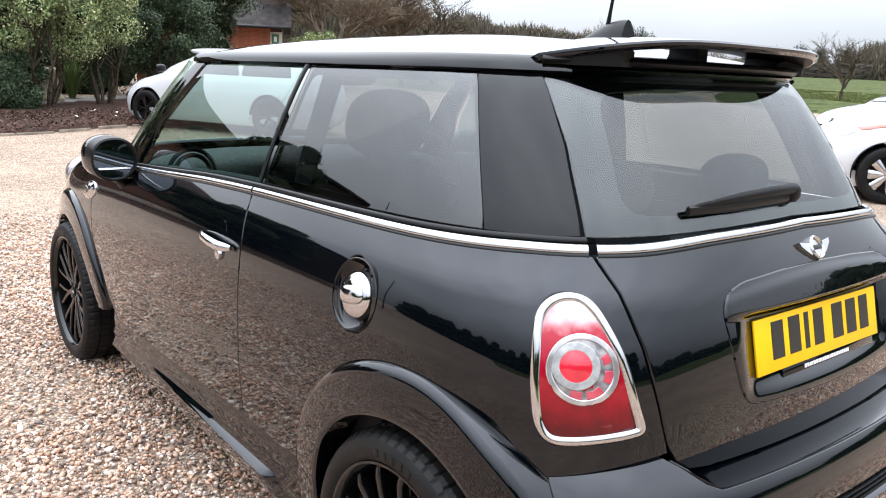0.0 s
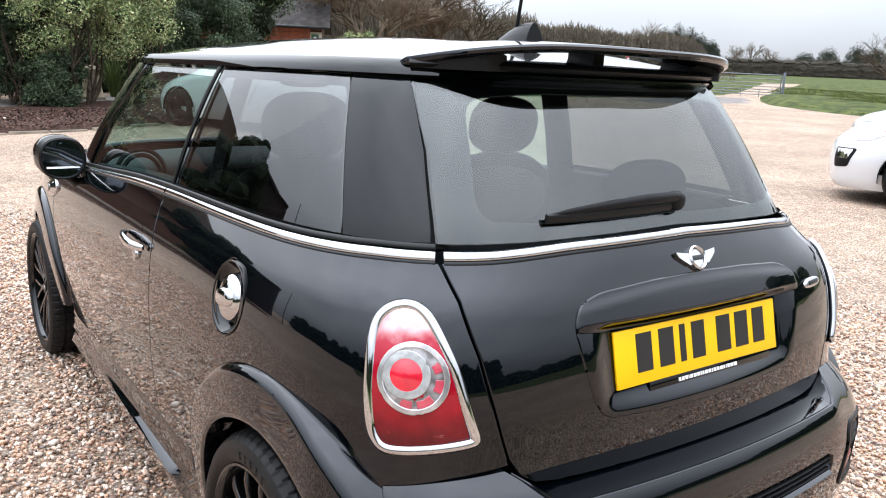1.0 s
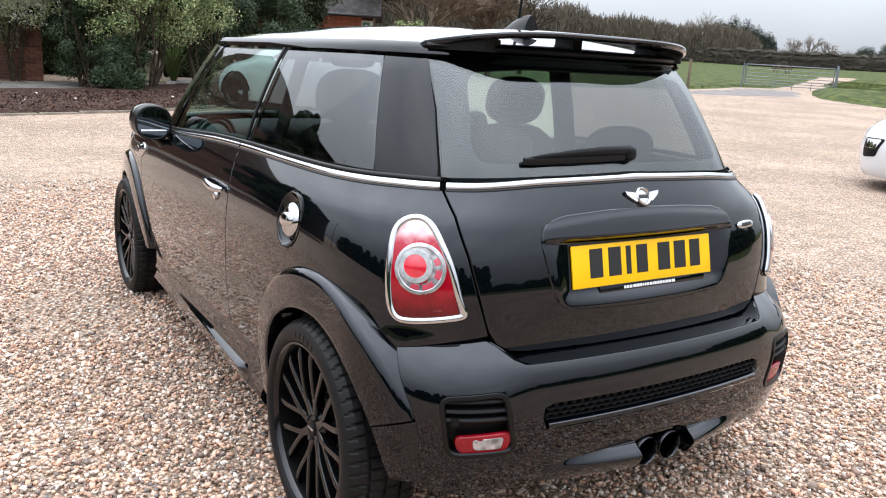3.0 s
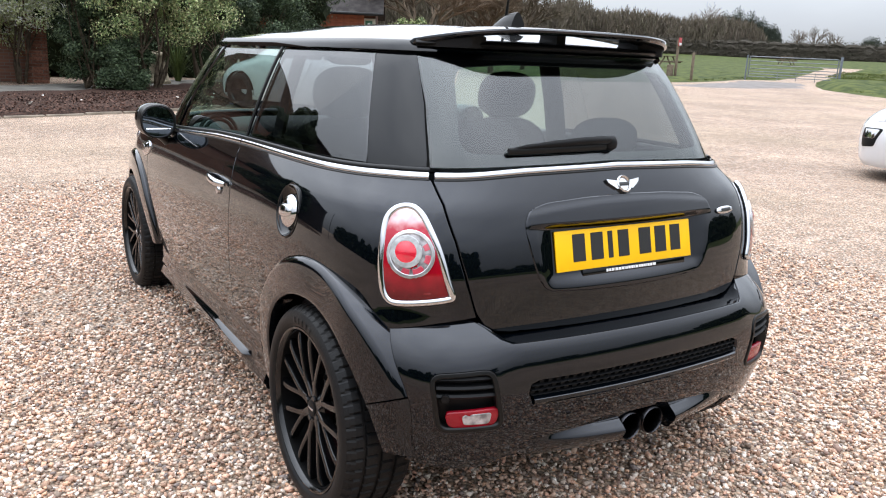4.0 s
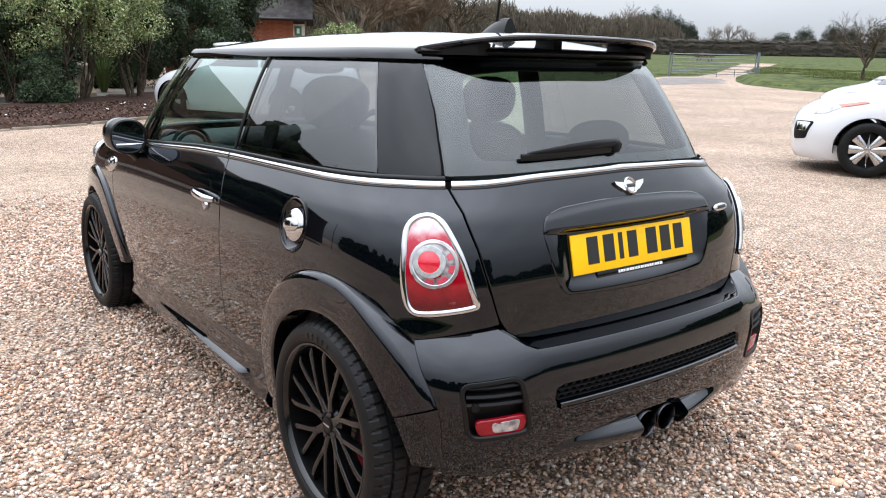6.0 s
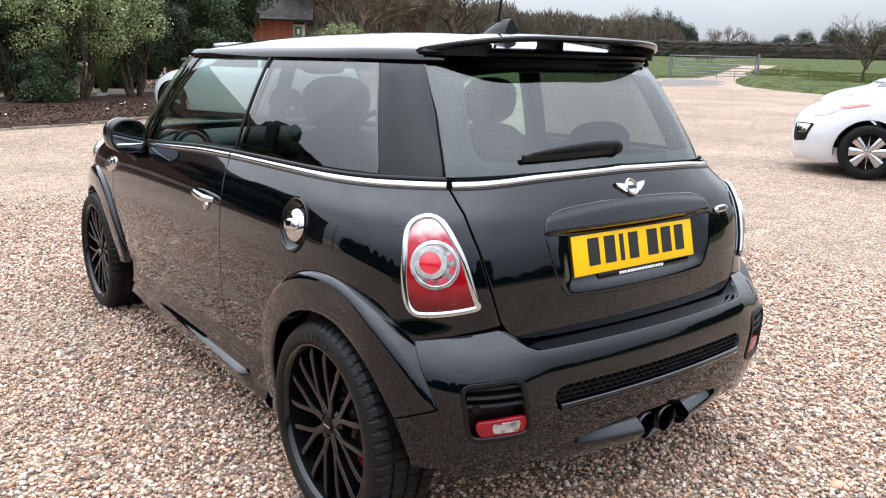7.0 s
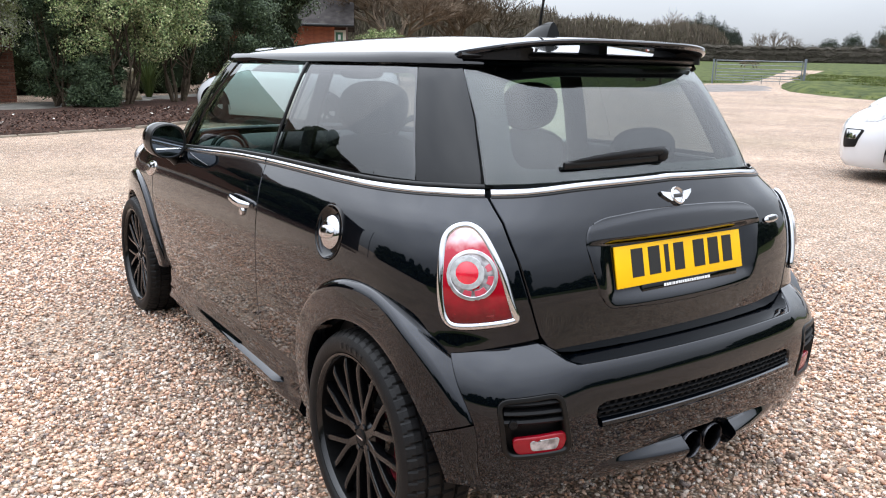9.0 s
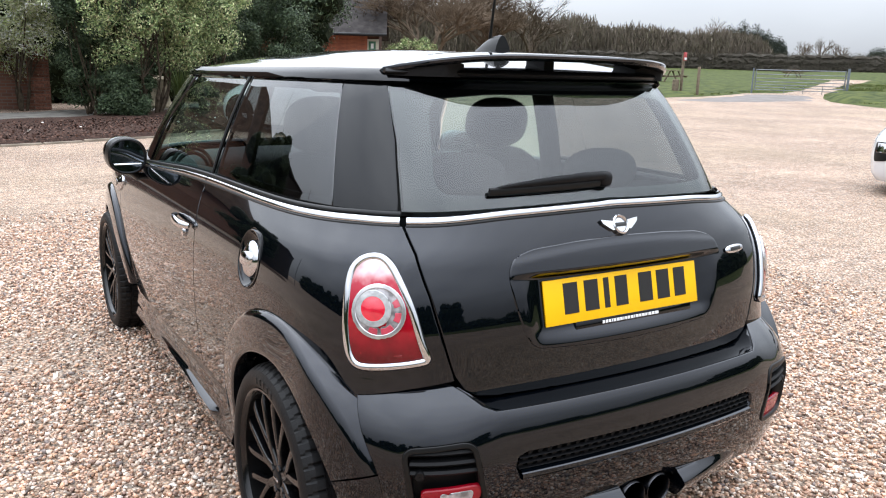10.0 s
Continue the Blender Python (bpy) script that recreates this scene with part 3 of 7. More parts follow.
# plan outlines of the car by height: half width, tail, tail squareness, nose, nose squareness
BODY_K = dict(
    width=[(0.10, 0.70), (0.18, 0.745), (0.30, 0.765), (0.45, 0.787), (0.58, 0.800), (0.70, 0.802), (0.80, 0.795), (0.87, 0.784), (0.93, 0.765), (0.975, 0.742), (1.01, 0.722), (1.04, 0.705)],
    rear=[(0.10, -0.40), (0.30, -0.44), (0.60, -0.455), (0.75, -0.452), (0.85, -0.437), (0.93, -0.410), (0.99, -0.380), (1.04, -0.350)],
    n_rear=[(0.10, 8.0), (0.62, 7.8), (0.72, 7.0), (0.85, 7.0), (0.93, 6.8), (1.00, 5.4), (1.04, 5.0)],
    front=[(0.10, 3.08), (0.30, 3.13), (0.55, 3.14), (0.70, 3.08), (0.80, 2.98), (0.88, 2.80), (0.95, 2.40), (1.00, 2.16), (1.04, 2.05)],
    n_front=[(0.10, 5.4), (0.7, 5.4), (0.85, 5.0), (0.95, 4.2), (1.04, 3.8)])
GLASS_K = dict(
    width=[(1.00, 0.716), (1.05, 0.702), (1.15, 0.668), (1.25, 0.628), (1.32, 0.594), (1.36, 0.568)],
    rear=[(1.00, -0.355), (1.05, -0.330), (1.15, -0.265), (1.25, -0.195), (1.32, -0.140), (1.36, -0.10)],
    n_rear=[(1.00, 5.0), (1.10, 5.2), (1.36, 6.0)],
    front=[(1.00, 2.22), (1.05, 2.16), (1.15, 2.04), (1.25, 1.92), (1.32, 1.84), (1.36, 1.78)],
    n_front=[(1.00, 5.0), (1.36, 4.8)])
BUMP_K = dict(
    width=[(0.12, 0.70), (0.20, 0.755), (0.30, 0.785), (0.42, 0.80), (0.52, 0.805), (0.57, 0.800), (0.60, 0.792), (0.63, 0.779), (0.66, 0.760)],
    rear=[(0.12, -0.43), (0.20, -0.475), (0.30, -0.525), (0.40, -0.548), (0.50, -0.553), (0.55, -0.545), (0.58, -0.534), (0.61, -0.515), (0.64, -0.485), (0.67, -0.445)],
    n_rear=[(0.12, 7.0), (0.30, 7.6), (0.66, 8.0)],
    front=[(0.12, 3.08), (0.66, 3.14)],
    n_front=[(0.12, 3.6), (0.66, 3.4)])

# ---- the black hatchback ----
BODY, GLASS, BUMP = Skin(**BODY_K), Skin(**GLASS_K, bow=0.085), BumperSkin(**BUMP_K)
HUB_Z, WHEELBASE, TRACK_X = 0.305, 2.467, 0.80
GBLACK = mat("gloss_black_pillar", (0.002, 0.002, 0.0025), 0.06, 0, 1.0, noise_scale=3, var=0.2, spec=0.0, coat_ior=1.43)

car = empty("hatchback_car")
tagged(car, "glossy black three-door hatchback with chrome waistline parked on gravel", "car")


def S(y, z, skin=BODY):
    return (u_of(skin.side(y, z)), z)


def R(x, z, skin=BODY):
    return (u_of(skin.back(x, z)), z)


def XY(x, y, z, skin=BODY):
    return (u_of(skin.near(x, y, z)), z)


belt_of = spline(sorted([R(0, 1.038), R(-0.3, 1.030), R(-0.5, 1.015), S(-0.05, 1.003), S(0.1, 0.998), S(0.42, 0.993), S(0.76, 0.986), S(1.7, 0.937), S(2.05, 0.915)]))


def belt(u, dz=0.0):
    return (u, belt_of(abs(u)) + dz)


def belt_run(u0, u1, dz=0.0, k=24):
    return [belt(u0 + (u1 - u0) * i / k, dz) for i in range(k + 1)]


def arc(cy, cz, r, a0, a1, k=28):
    """Points (y, z) on a circle, in degrees from the car's front round by the top."""
    return [(cy + r * math.cos(radians(a0 + (a1 - a0) * i / k)), cz + r * math.sin(radians(a0 + (a1 - a0) * i / k))) for i in range(k + 1)]


R_ARCH, R_OPEN = 0.452, 0.348
FRONT_Y = WHEELBASE
SEAM_TOP = R(-0.556, 1.012)[0]
# door
door_back = [S(0.785, 0.985), S(0.768, 0.94), S(0.752, 0.88), S(0.745, 0.80), S(0.742, 0.70), S(0.745, 0.60), S(0.755, 0.50), S(0.765, 0.42), S(0.768, 0.365)]
door_loop = belt_run(S(1.80, 0.93)[0], S(0.785, 0.985)[0])[:-1] + door_back + [S(1.2, 0.345), S(1.6, 0.332), S(1.88, 0.325), S(1.96, 0.36), S(2.02, 0.42), S(2.06, 0.50), S(2.085, 0.60), S(2.09, 0.70), S(2.085, 0.80), S(2.05, 0.87), S(1.95, 0.915)]
def smooth_loop(pts, k=5):
    """A closed smooth curve through the points."""
    n, out = len(pts), []
    for i in range(n):
        p0, p1, p2, p3 = (Vector(pts[(i + d) % n]) for d in (-1, 0, 1, 2))
        for j in range(k):
            t = j / k
            out.append(tuple(0.5 * (2 * p1 + (p2 - p0) * t + (2 * p0 - 5 * p1 + 4 * p2 - p3) * t * t + (3 * p1 - p0 - 3 * p2 + p3) * t**3)))
    return out


lamp_loop = smooth_loop([XY(*p) for p in ((-.704, -.250, .850), (-.688, -.234, .910), (-.663, -.233, .942), (-.632, -.250, .955), (-.608, -.287, .947), (-.598, -.328, .905), (-.586, -.362, .845), (-.572, -.382, .775), (-.559, -.392, .738), (-.568, -.390, .722), (-.625, -.362, .711), (-.685, -.315, .702), (-.703, -.290, .708), (-.710, -.274, .735), (-.711, -.260, .790))])
cap_c = S(0.205, 0.858)
cap_loop = [(cap_c[0] + 0.068 * math.cos(a * math.pi / 18), cap_c[1] + 0.078 * math.sin(a * math.pi / 18)) for a in range(36)]
arch_pts = [S(y, z) for y, z in arc(0, HUB_Z, R_ARCH, 8, 140)]
quarter_loop = belt_run(S(0.785, 0.985)[0], SEAM_TOP)[:-1] + [R(-0.556, 1.012), R(-0.560, 0.958), R(-0.553, 0.872), R(-0.533, 0.775), R(-0.503, 0.675), R(-0.60, 0.662), XY(-.70, -.29, 0.640)]
quarter_loop += arch_pts[::-1][1:] + [S(0.55, 0.36)] + door_back[::-1][:-1]
hatch_half = [R(-0.5515, 1.013), R(-0.5555, 0.958), R(-0.549, 0.872), R(-0.529, 0.775), R(-0.5025, 0.685), R(-0.482, 0.652), R(-0.45, 0.634), R(-0.40, 0.628), R(-0.2, 0.625)]
hatch_loop = belt_run(-R(-0.5515, 1.013)[0], R(-0.5515, 1.013)[0])[:-1] + hatch_half + [(-u, z) for u, z in hatch_half[::-1]][:-1]
farc = [S(y, z) for y, z in arc(FRONT_Y, HUB_Z, R_ARCH, 32, 172)]
fender_loop = [S(1.95, 0.915), S(2.05, 0.87), S(2.085, 0.80), S(2.09, 0.70), S(2.085, 0.60), S(2.06, 0.50), S(2.03, 0.43)][::1] + farc[::-1] + [S(2.95, 0.60), S(3.0, 0.66), S(2.86, 0.78), S(2.72, 0.86), S(2.3, 0.93), S(2.0, 0.965), S(1.85, 0.955), S(1.82, 0.93)]
bonnet_half = [S(2.0, 0.968), S(2.3, 0.935), S(2.72, 0.865), S(2.86, 0.79), S(3.0, 0.68)]
bonnet_loop = bonnet_half + [(4.56, 0.70), (4.56, 1.0)]
for side in (False, True):
    panel("door", BODY, door_loop, PAINT, car, mirror=side, gap=0.0042)
    panel("quarter_panel", BODY, quarter_loop, PAINT, car, holes=[lamp_loop] + ([] if side else [cap_loop]), mirror=side, step=0.022)
    panel("front_wing", BODY, fender_loop, PAINT, car, mirror=side)
    panel("bonnet_half", BODY, bonnet_loop, PAINT, car, mirror=side, gap=0.001)
    # dark structure behind the panel gaps
    lin = [S(2.9, 0.98)] + [S(2.9, 0.34), S(1.2, 0.335), S(0.48, 0.335), R(-0.7, 0.43), (0.0, 0.43), (0.0, 1.015), R(-0.5, 0.995), S(0.1, 0.98), S(1.0, 0.955), S(1.8, 0.91)]
    panel("inner_structure", BODY, lin, DARK, car, mirror=side, off=-0.018, lip=0.002, step=0.05, gap=0, depth=lambda u, z: -0.05 * min(1.0, max(0.0, (0.62 - u) / 0.15)),
          holes=[[S(y, max(z, 0.36)) for y, z in arc(0, HUB_Z, 0.435, 8, 160, 30)], [S(y, max(z, 0.36)) for y, z in arc(FRONT_Y, HUB_Z, 0.435, 8, 172, 30)]])
boss_half = [R(0, 0.969), R(-0.15, 0.965), R(-0.28, 0.956), R(-0.335, 0.941), R(-0.355, 0.905), R(-0.346, 0.84), R(-0.322, 0.762), R(-0.292, 0.733), R(-0.15, 0.724), R(0, 0.720)]
boss_loop = fillet(boss_half + [(-u, z) for u, z in boss_half[-2:0:-1]], 0.02)
tail = panel("tailgate", BODY, hatch_loop, PAINT, car, holes=[boss_loop], step=0.022)


def ribbon(name, skin, pts, profile, material, parent, mirror=False, label="", ends=True):
    """Sweeps a profile of (rise, proud) along points (u, z) of a skin."""
    bm = bmesh.new()
    rows = []
    for u, z in pts:
        n = skin.normal(q_of(u), z)
        rows.append([bm.verts.new((skin.at(q_of(u), z + dz) + n * off) * 1.0) for dz, off in profile])
    for a, b in zip(rows, rows[1:]):
        for i in range(len(profile)):
            j = (i + 1) % len(profile)
            bm.faces.new((a[i], a[j], b[j], b[i]))
    if ends:
        bm.faces.new(rows[0])
        bm.faces.new(rows[-1][::-1])
    if mirror:
        bmesh.ops.scale(bm, vec=(-1, 1, 1), verts=bm.verts)
    return part(name, bm, material, parent, label)


def round_profile(h, d, base=-0.006, k=8):
    """A half-round moulding h high that stands d proud."""
    return [(h * (0.5 - 0.5 * math.cos(math.pi * i / k)), d * math.sin(math.pi * i / k) + base * 0.2) for i in range(k + 1)] + [(h, base), (0, base)]


STRIP = round_profile(0.015, 0.006)
for side in (False, True):
    ribbon("chrome_strip", BODY, belt_run(S(1.90, 0.925)[0], S(0.795, 0.985)[0], 0.002, 40), STRIP, CHROME, car, side)
    ribbon("chrome_strip", BODY, belt_run(S(0.785, 0.985)[0], SEAM_TOP + 0.006, 0.002, 60), STRIP, CHROME, car, side)
    ribbon("rubber_seal", BODY, belt_run(S(1.92, 0.925)[0], SEAM_TOP + 0.006, 0.0195, 60), round_profile(0.009, 0.003), SATIN, car, side)
    ribbon("rubber_seal", BODY, belt_run(S(1.92, 0.925)[0], SEAM_TOP + 0.006, -0.004, 60), round_profile(0.006, 0.003), SATIN, car, side)
ribbon("chrome_strip", BODY, belt_run(-SEAM_TOP + 0.012, SEAM_TOP - 0.012, 0.002, 60), STRIP, CHROME, tail)
ribbon("rubber_seal", BODY, belt_run(-SEAM_TOP + 0.012, SEAM_TOP - 0.012, -0.005, 60), round_profile(0.007, 0.003), SATIN, tail)

# glass house

def G(y, z):
    return (u_of(GLASS.side(y, z)), z)


def GR(x, z):
    return (u_of(GLASS.back(x, z)), z)


def gtop(y):
    return G(y, 1.333 - 0.012 * max(0.0, y - 0.2))


def gbelt(y):
    z = belt_of(abs(S(y, 0.99)[0])) + 0.03
    return G(y, z)


door_glass = [gbelt(0.80), gbelt(1.1), gbelt(1.4), gbelt(1.72), G(1.61, 1.12), G(1.51, 1.22), gtop(1.41), gtop(1.0), gtop(0.765)]
quarter_glass = [gbelt(0.77), gtop(0.735), gtop(0.5), gtop(0.3), gtop(0.122), G(0.035, 1.18), gbelt(-0.035), gbelt(0.2), gbelt(0.5)]
c_panel = [gbelt(-0.0385), G(0.0315, 1.18), gtop(0.1185), gtop(0.05), GR(-0.478, 1.335), GR(-0.512, 1.20), GR(-0.548, 1.04), GR(-0.60, 1.034)]
rear_half = [GR(-0.5435, 1.036), GR(-0.5085, 1.20), GR(-0.4745, 1.345)]
rear_glass = [GR(0, 1.056), GR(-0.3, 1.048)] + rear_half + [GR(-0.25, 1.352)] + [GR(0.25, 1.352)] + [(-u, z) for u, z in rear_half[::-1]] + [GR(0.3, 1.048)]
a_pillar = [gbelt(1.74), gbelt(1.93), G(1.82, 1.08), G(1.66, 1.22), gtop(1.51), gtop(1.43), G(1.53, 1.22), G(1.635, 1.12)]
for side in (False, True):
    panel("door_glass", GLASS, door_glass, GLASS_DOOR, car, mirror=side, lip=0.004, step=0.04, off=-0.004, round_edge=0.001)
    panel("quarter_glass", GLASS, quarter_glass, GLASS_DARK, car, mirror=side, lip=0.004, step=0.04, off=-0.002, gap=0.0015, round_edge=0.001)
    panel("c_pillar_cover", GLASS, c_panel, GBLACK, car, mirror=side, lip=0.01, step=0.03, off=-0.002, gap=0.001)
    panel("a_pillar_cover", GLASS, a_pillar, GBLACK, car, mirror=side, lip=0.02, step=0.03)
    bmp = bmesh.new()
    tube(bmp, [GLASS.at(q_of(G(0.752 + 0.035 * k / 12, 1.335 - 0.32 * k / 12)[0]), 1.335 - 0.32 * k / 12) * 1.0 for k in range(13)], [(0.012, 0.006)] * 13, 8)
    if side:
        bmesh.ops.scale(bmp, vec=(-1, 1, 1), verts=bmp.verts)
    part("b_pillar_seal", bmp, SATIN, car)
# black printed borders of the panes, and the seals of the tailgate opening
frit_in = [GR(0, 1.085), GR(-0.3, 1.082), GR(-0.465, 1.085), GR(-0.435, 1.20), GR(-0.41, 1.30), GR(-0.25, 1.315), GR(0.25, 1.315), GR(0.41, 1.30), GR(0.435, 1.20), GR(0.465, 1.085), GR(0.3, 1.082)]
panel("glass_border", GLASS, rear_glass, GBLACK, tail, holes=[fillet(frit_in, 0.05)], lip=0.002, step=0.04, off=-0.009, round_edge=0.001)
for side in (False, True):
    panel("glass_border", GLASS, quarter_glass, GBLACK, car, holes=[fillet(inset(quarter_glass, 0.022), 0.03)], mirror=side, lip=0.002, step=0.04, off=-0.009, gap=0.0035, round_edge=0.001)
    seam = [GR(-0.472, 1.352), GR(-0.509, 1.20), GR(-0.544, 1.03)]
    bms = bmesh.new()
    tube(bms, [GLASS.at(q_of(u), z) - GLASS.normal(q_of(u), z) * 0.016 for u, z in [tuple(Vector(seam[0]).lerp(Vector(seam[1]), k / 6)) for k in range(6)] + [tuple(Vector(seam[1]).lerp(Vector(seam[2]), k / 6)) for k in range(7)]], [(0.024, 0.010)] * 13, 6)
    if side:
        bmesh.ops.scale(bms, vec=(-1, 1, 1), verts=bms.verts)
    part("tailgate_seal", bms, DARK, car)
    bms = bmesh.new()
    ends = [Vector(G(0.117, 1.335)), Vector(gbelt(-0.04))]
    tube(bms, [GLASS.at(q_of(p.x), p.y) - GLASS.normal(q_of(p.x), p.y) * 0.014 for p in [ends[0].lerp(ends[1], k / 8) for k in range(9)]], [(0.006, 0.012)] * 9, 6)
    if side:
        bmesh.ops.scale(bms, vec=(-1, 1, 1), verts=bms.verts)
    part("pane_seal", bms, DARK, car)
panel("rear_glass", GLASS, rear_glass, GLASS_REAR, tail, lip=0.004, step=0.04, off=-0.002, round_edge=0.001)
for side in (False, True):
    panel("windscreen_half", GLASS, [gbelt(1.95), G(1.84, 1.08), G(1.68, 1.22), gtop(1.53), (4.56, 1.33), (4.56, 1.0)], GLASS_CLEAR, car, mirror=side, lip=0.003, step=0.05, gap=0)

# roof
bm = bmesh.new()
NQ, NR = 120, 18
rows = []
for i in range(NQ):
    q = -4 + 8 * i / NQ
    e = GLASS.at(q, 1.340)
    e += GLASS.normal(q, 1.340) * 0.010
    zed = 1.345 - 0.012 * max(0.0, e.y - 0.2) + 0.006 * max(0.0, 0.1 - e.y)
    row = []
    for j in range(1, NR + 1):
        r = (j / NR) ** 0.8
        c = Vector((0, 0.62, 0))
        crown = 1.432 - 0.022 * ((r * (e.y - 0.62)) / 0.8) ** 2
        row.append(bm.verts.new((c.x + r * (e.x - c.x), c.y + r * (e.y - c.y), zed + (crown - zed) * max(0.0, 1 - r**2.3) ** 0.62)))
    row.append(bm.verts.new((e.x * 0.985, 0.62 + (e.y - 0.62) * 0.985, zed - 0.012)))
    rows.append(row)
mid = bm.verts.new((0, 0.62, 1.432))
for i in range(NQ):
    a, b = rows[i], rows[(i + 1) % NQ]
    bm.faces.new((mid, a[0], b[0]))
    for j in range(NR):
        bm.faces.new((a[j], a[j + 1], b[j + 1], b[j]))
part("roof_panel", bm, PAINT, car)
for side in (False, True):
    ribbon("roof_gutter", GLASS, [gtop(1.53 - 1.575 * k / 50) for k in range(51)], [(0.000, -0.01), (0.000, 0.008), (0.010, 0.0125), (0.022, 0.0125), (0.030, 0.008), (0.032, -0.01)], GBLACK, car, side)

# wheel-arch trims: broad rounded flares round each opening
def arch_edge(cy, a):
    """Outer radius of a trim: it narrows towards the bumper's lower corner."""
    t = min(1.0, max(0.0, (a - 150) / 27)) if cy == 0 else 0.0
    return R_ARCH - 0.045 * t * t * (3 - 2 * t)


def arch_trim(cy, a0, a1, mirror):
    bm = bmesh.new()
    rows = []
    for k in range(61):
        a = radians(a0 + (a1 - a0) * k / 60)
        row = []
        for i in range(11):
            s = (0, 0.03, 0.08, 0.14, 0.22, 0.35, 0.5, 0.65, 0.8, 0.92, 1.0)[i]
            ro = arch_edge(cy, math.degrees(a))
            r = ro - (ro - R_OPEN) * s
            y, z = cy + r * math.cos(a), HUB_Z + r * math.sin(a)
            zz = max(z, 0.13)
            base = BODY.at(BODY.side(y, zz), zz).x
            if cy == 0 and y < 0:
                t = min(1.0, -y / 0.25)
                zb = min(zz, 0.52)
                base += (BUMP.at(BUMP.side(y, zb), zb).x - base) * t * t * (3 - 2 * t)
            row.append(bm.verts.new((base - 0.002 - 0.013 * min(1.0, s / 0.14) ** 0.6 - 0.008 * math.sin(s * math.pi / 2), y, zz)))
        lastp = row[-1].co
        ri = R_OPEN - 0.012
        row.append(bm.verts.new((lastp.x + 0.004, cy + (ri + 0.006) * math.cos(a), max(0.13, HUB_Z + (ri + 0.006) * math.sin(a)))))
        row.append(bm.verts.new((lastp.x + 0.05, cy + ri * math.cos(a), max(0.13, HUB_Z + ri * math.sin(a)))))
        row.insert(0, bm.verts.new((row[0].co.x + 0.06, row[0].co.y, row[0].co.z)))
        rows.append(row)
    for a, b in zip(rows, rows[1:]):
        for i in range(len(a) - 1):
            bm.faces.new((a[i], a[i + 1], b[i + 1], b[i]))
    bm.faces.new(rows[0])
    bm.faces.new(rows[-1][::-1])
    if mirror:
        bmesh.ops.scale(bm, vec=(-1, 1, 1), verts=bm.verts)
    return part("arch_trim", bm, PAINT, car)


def wheel_well(cy, mirror):
    bm = bmesh.new()
    prof = [(-0.77, 0.365), (-0.50, 0.365), (-0.50, 0.05)]
    rows = []
    for k in range(41):
        a = radians(6 + 168 * k / 40)
        tuck = 0.13 * min(1.0, max(0.0, (math.degrees(a) - 130) / 30)) if cy == 0 else 0.0
        rows.append([bm.verts.new((x + (tuck if x < -0.6 else 0), cy + r * math.cos(a), HUB_Z + r * math.sin(a))) for x, r in prof])
    for a, b in zip(rows, rows[1:]):
        for i in range(2):
            bm.faces.new((a[i], a[i + 1], b[i + 1], b[i]))
    if mirror:
        bmesh.ops.scale(bm, vec=(-1, 1, 1), verts=bm.verts)
    part("wheel_well_liner", bm, DARK, car)


for side in (False, True):
    arch_trim(0.0, -19, 155.4, side)
    arch_trim(0.0, 156.0, 178, side)
    arch_trim(FRONT_Y, 8, 176, side)
    wheel_well(0.0, side)
    wheel_well(FRONT_Y, side)

# rear bumper
def U(x, z):
    return (u_of(BUMP.back(x, z)), z)


barc = [(u_of(BUMP.side(y, z)), z) for y, z in [arc(0, HUB_Z, arch_edge(0, 131 + 47 * k / 16) + 0.001, 131 + 47 * k / 16, 180, 1)[0] for k in range(17)]]
bump_half = [U(-0.44, 0.622), U(-0.465, 0.632), U(-0.49, 0.655), U(-0.515, 0.672), U(-0.60, 0.662), U(-0.70, 0.645)] + barc + [U(-0.685, 0.300), U(-0.62, 0.284), U(-0.56, 0.276), U(-0.49, 0.280), U(-0.470, 0.296), U(-0.44, 0.303), U(-0.40, 0.304), U(-0.14, 0.288), U(-0.105, 0.350), U(-0.05, 0.372)]
bump_loop = bump_half + [(-u, z) for u, z in bump_half[::-1]]
vent_loop = fillet([U(-0.657, 0.556), U(-0.636, 0.400), U(-0.468, 0.404), U(-0.500, 0.566)], 0.034)
vent_mir = [(-u, z) for u, z in vent_loop]
mesh_half = [U(-0.375, 0.524), U(-0.400, 0.515), U(-0.405, 0.488), U(-0.390, 0.467)]
mesh_loop = fillet(mesh_half + [(-u, z) for u, z in mesh_half[::-1]], 0.006)
bumper = panel("rear_bumper", BUMP, bump_loop, PAINT, car, holes=[vent_loop, vent_mir, mesh_loop], step=0.022, lip=0.018)
# top ledge under the tailgate
bm = bmesh.new()
rows = []
for k in range(41):
    x = -0.50 + k / 40
    zt = 0.620 if abs(x) < 0.44 else 0.620 + 0.04 * (abs(x) - 0.44) / 0.06
    o, i = BUMP.at(BUMP.back(x, zt), zt), BODY.at(BODY.back(x, zt), zt)
    rows.append([bm.verts.new((x, o.y + 0.003, zt - 0.012)), bm.verts.new((x, o.y + 0.006, zt)), bm.verts.new((x, (o.y + i.y) / 2, zt + 0.003)), bm.verts.new((x, i.y + 0.03, zt + 0.001)), bm.verts.new((x, i.y + 0.03, zt - 0.03))])
for a, b in zip(rows, rows[1:]):
    for i in range(4):
        bm.faces.new((a[i], a[i + 1], b[i + 1], b[i]))
part("bumper_ledge", bm, PAINT, bumper)

# wheels
BRAKE_STEEL = mat("brake_disc_steel", (0.05, 0.048, 0.046), 0.45, 0.9, noise_scale=30, var=0.3)
CALIPER_RED = mat("red_caliper_paint", (0.25, 0.004, 0.02), 0.35, noise_scale=20, var=0.3)


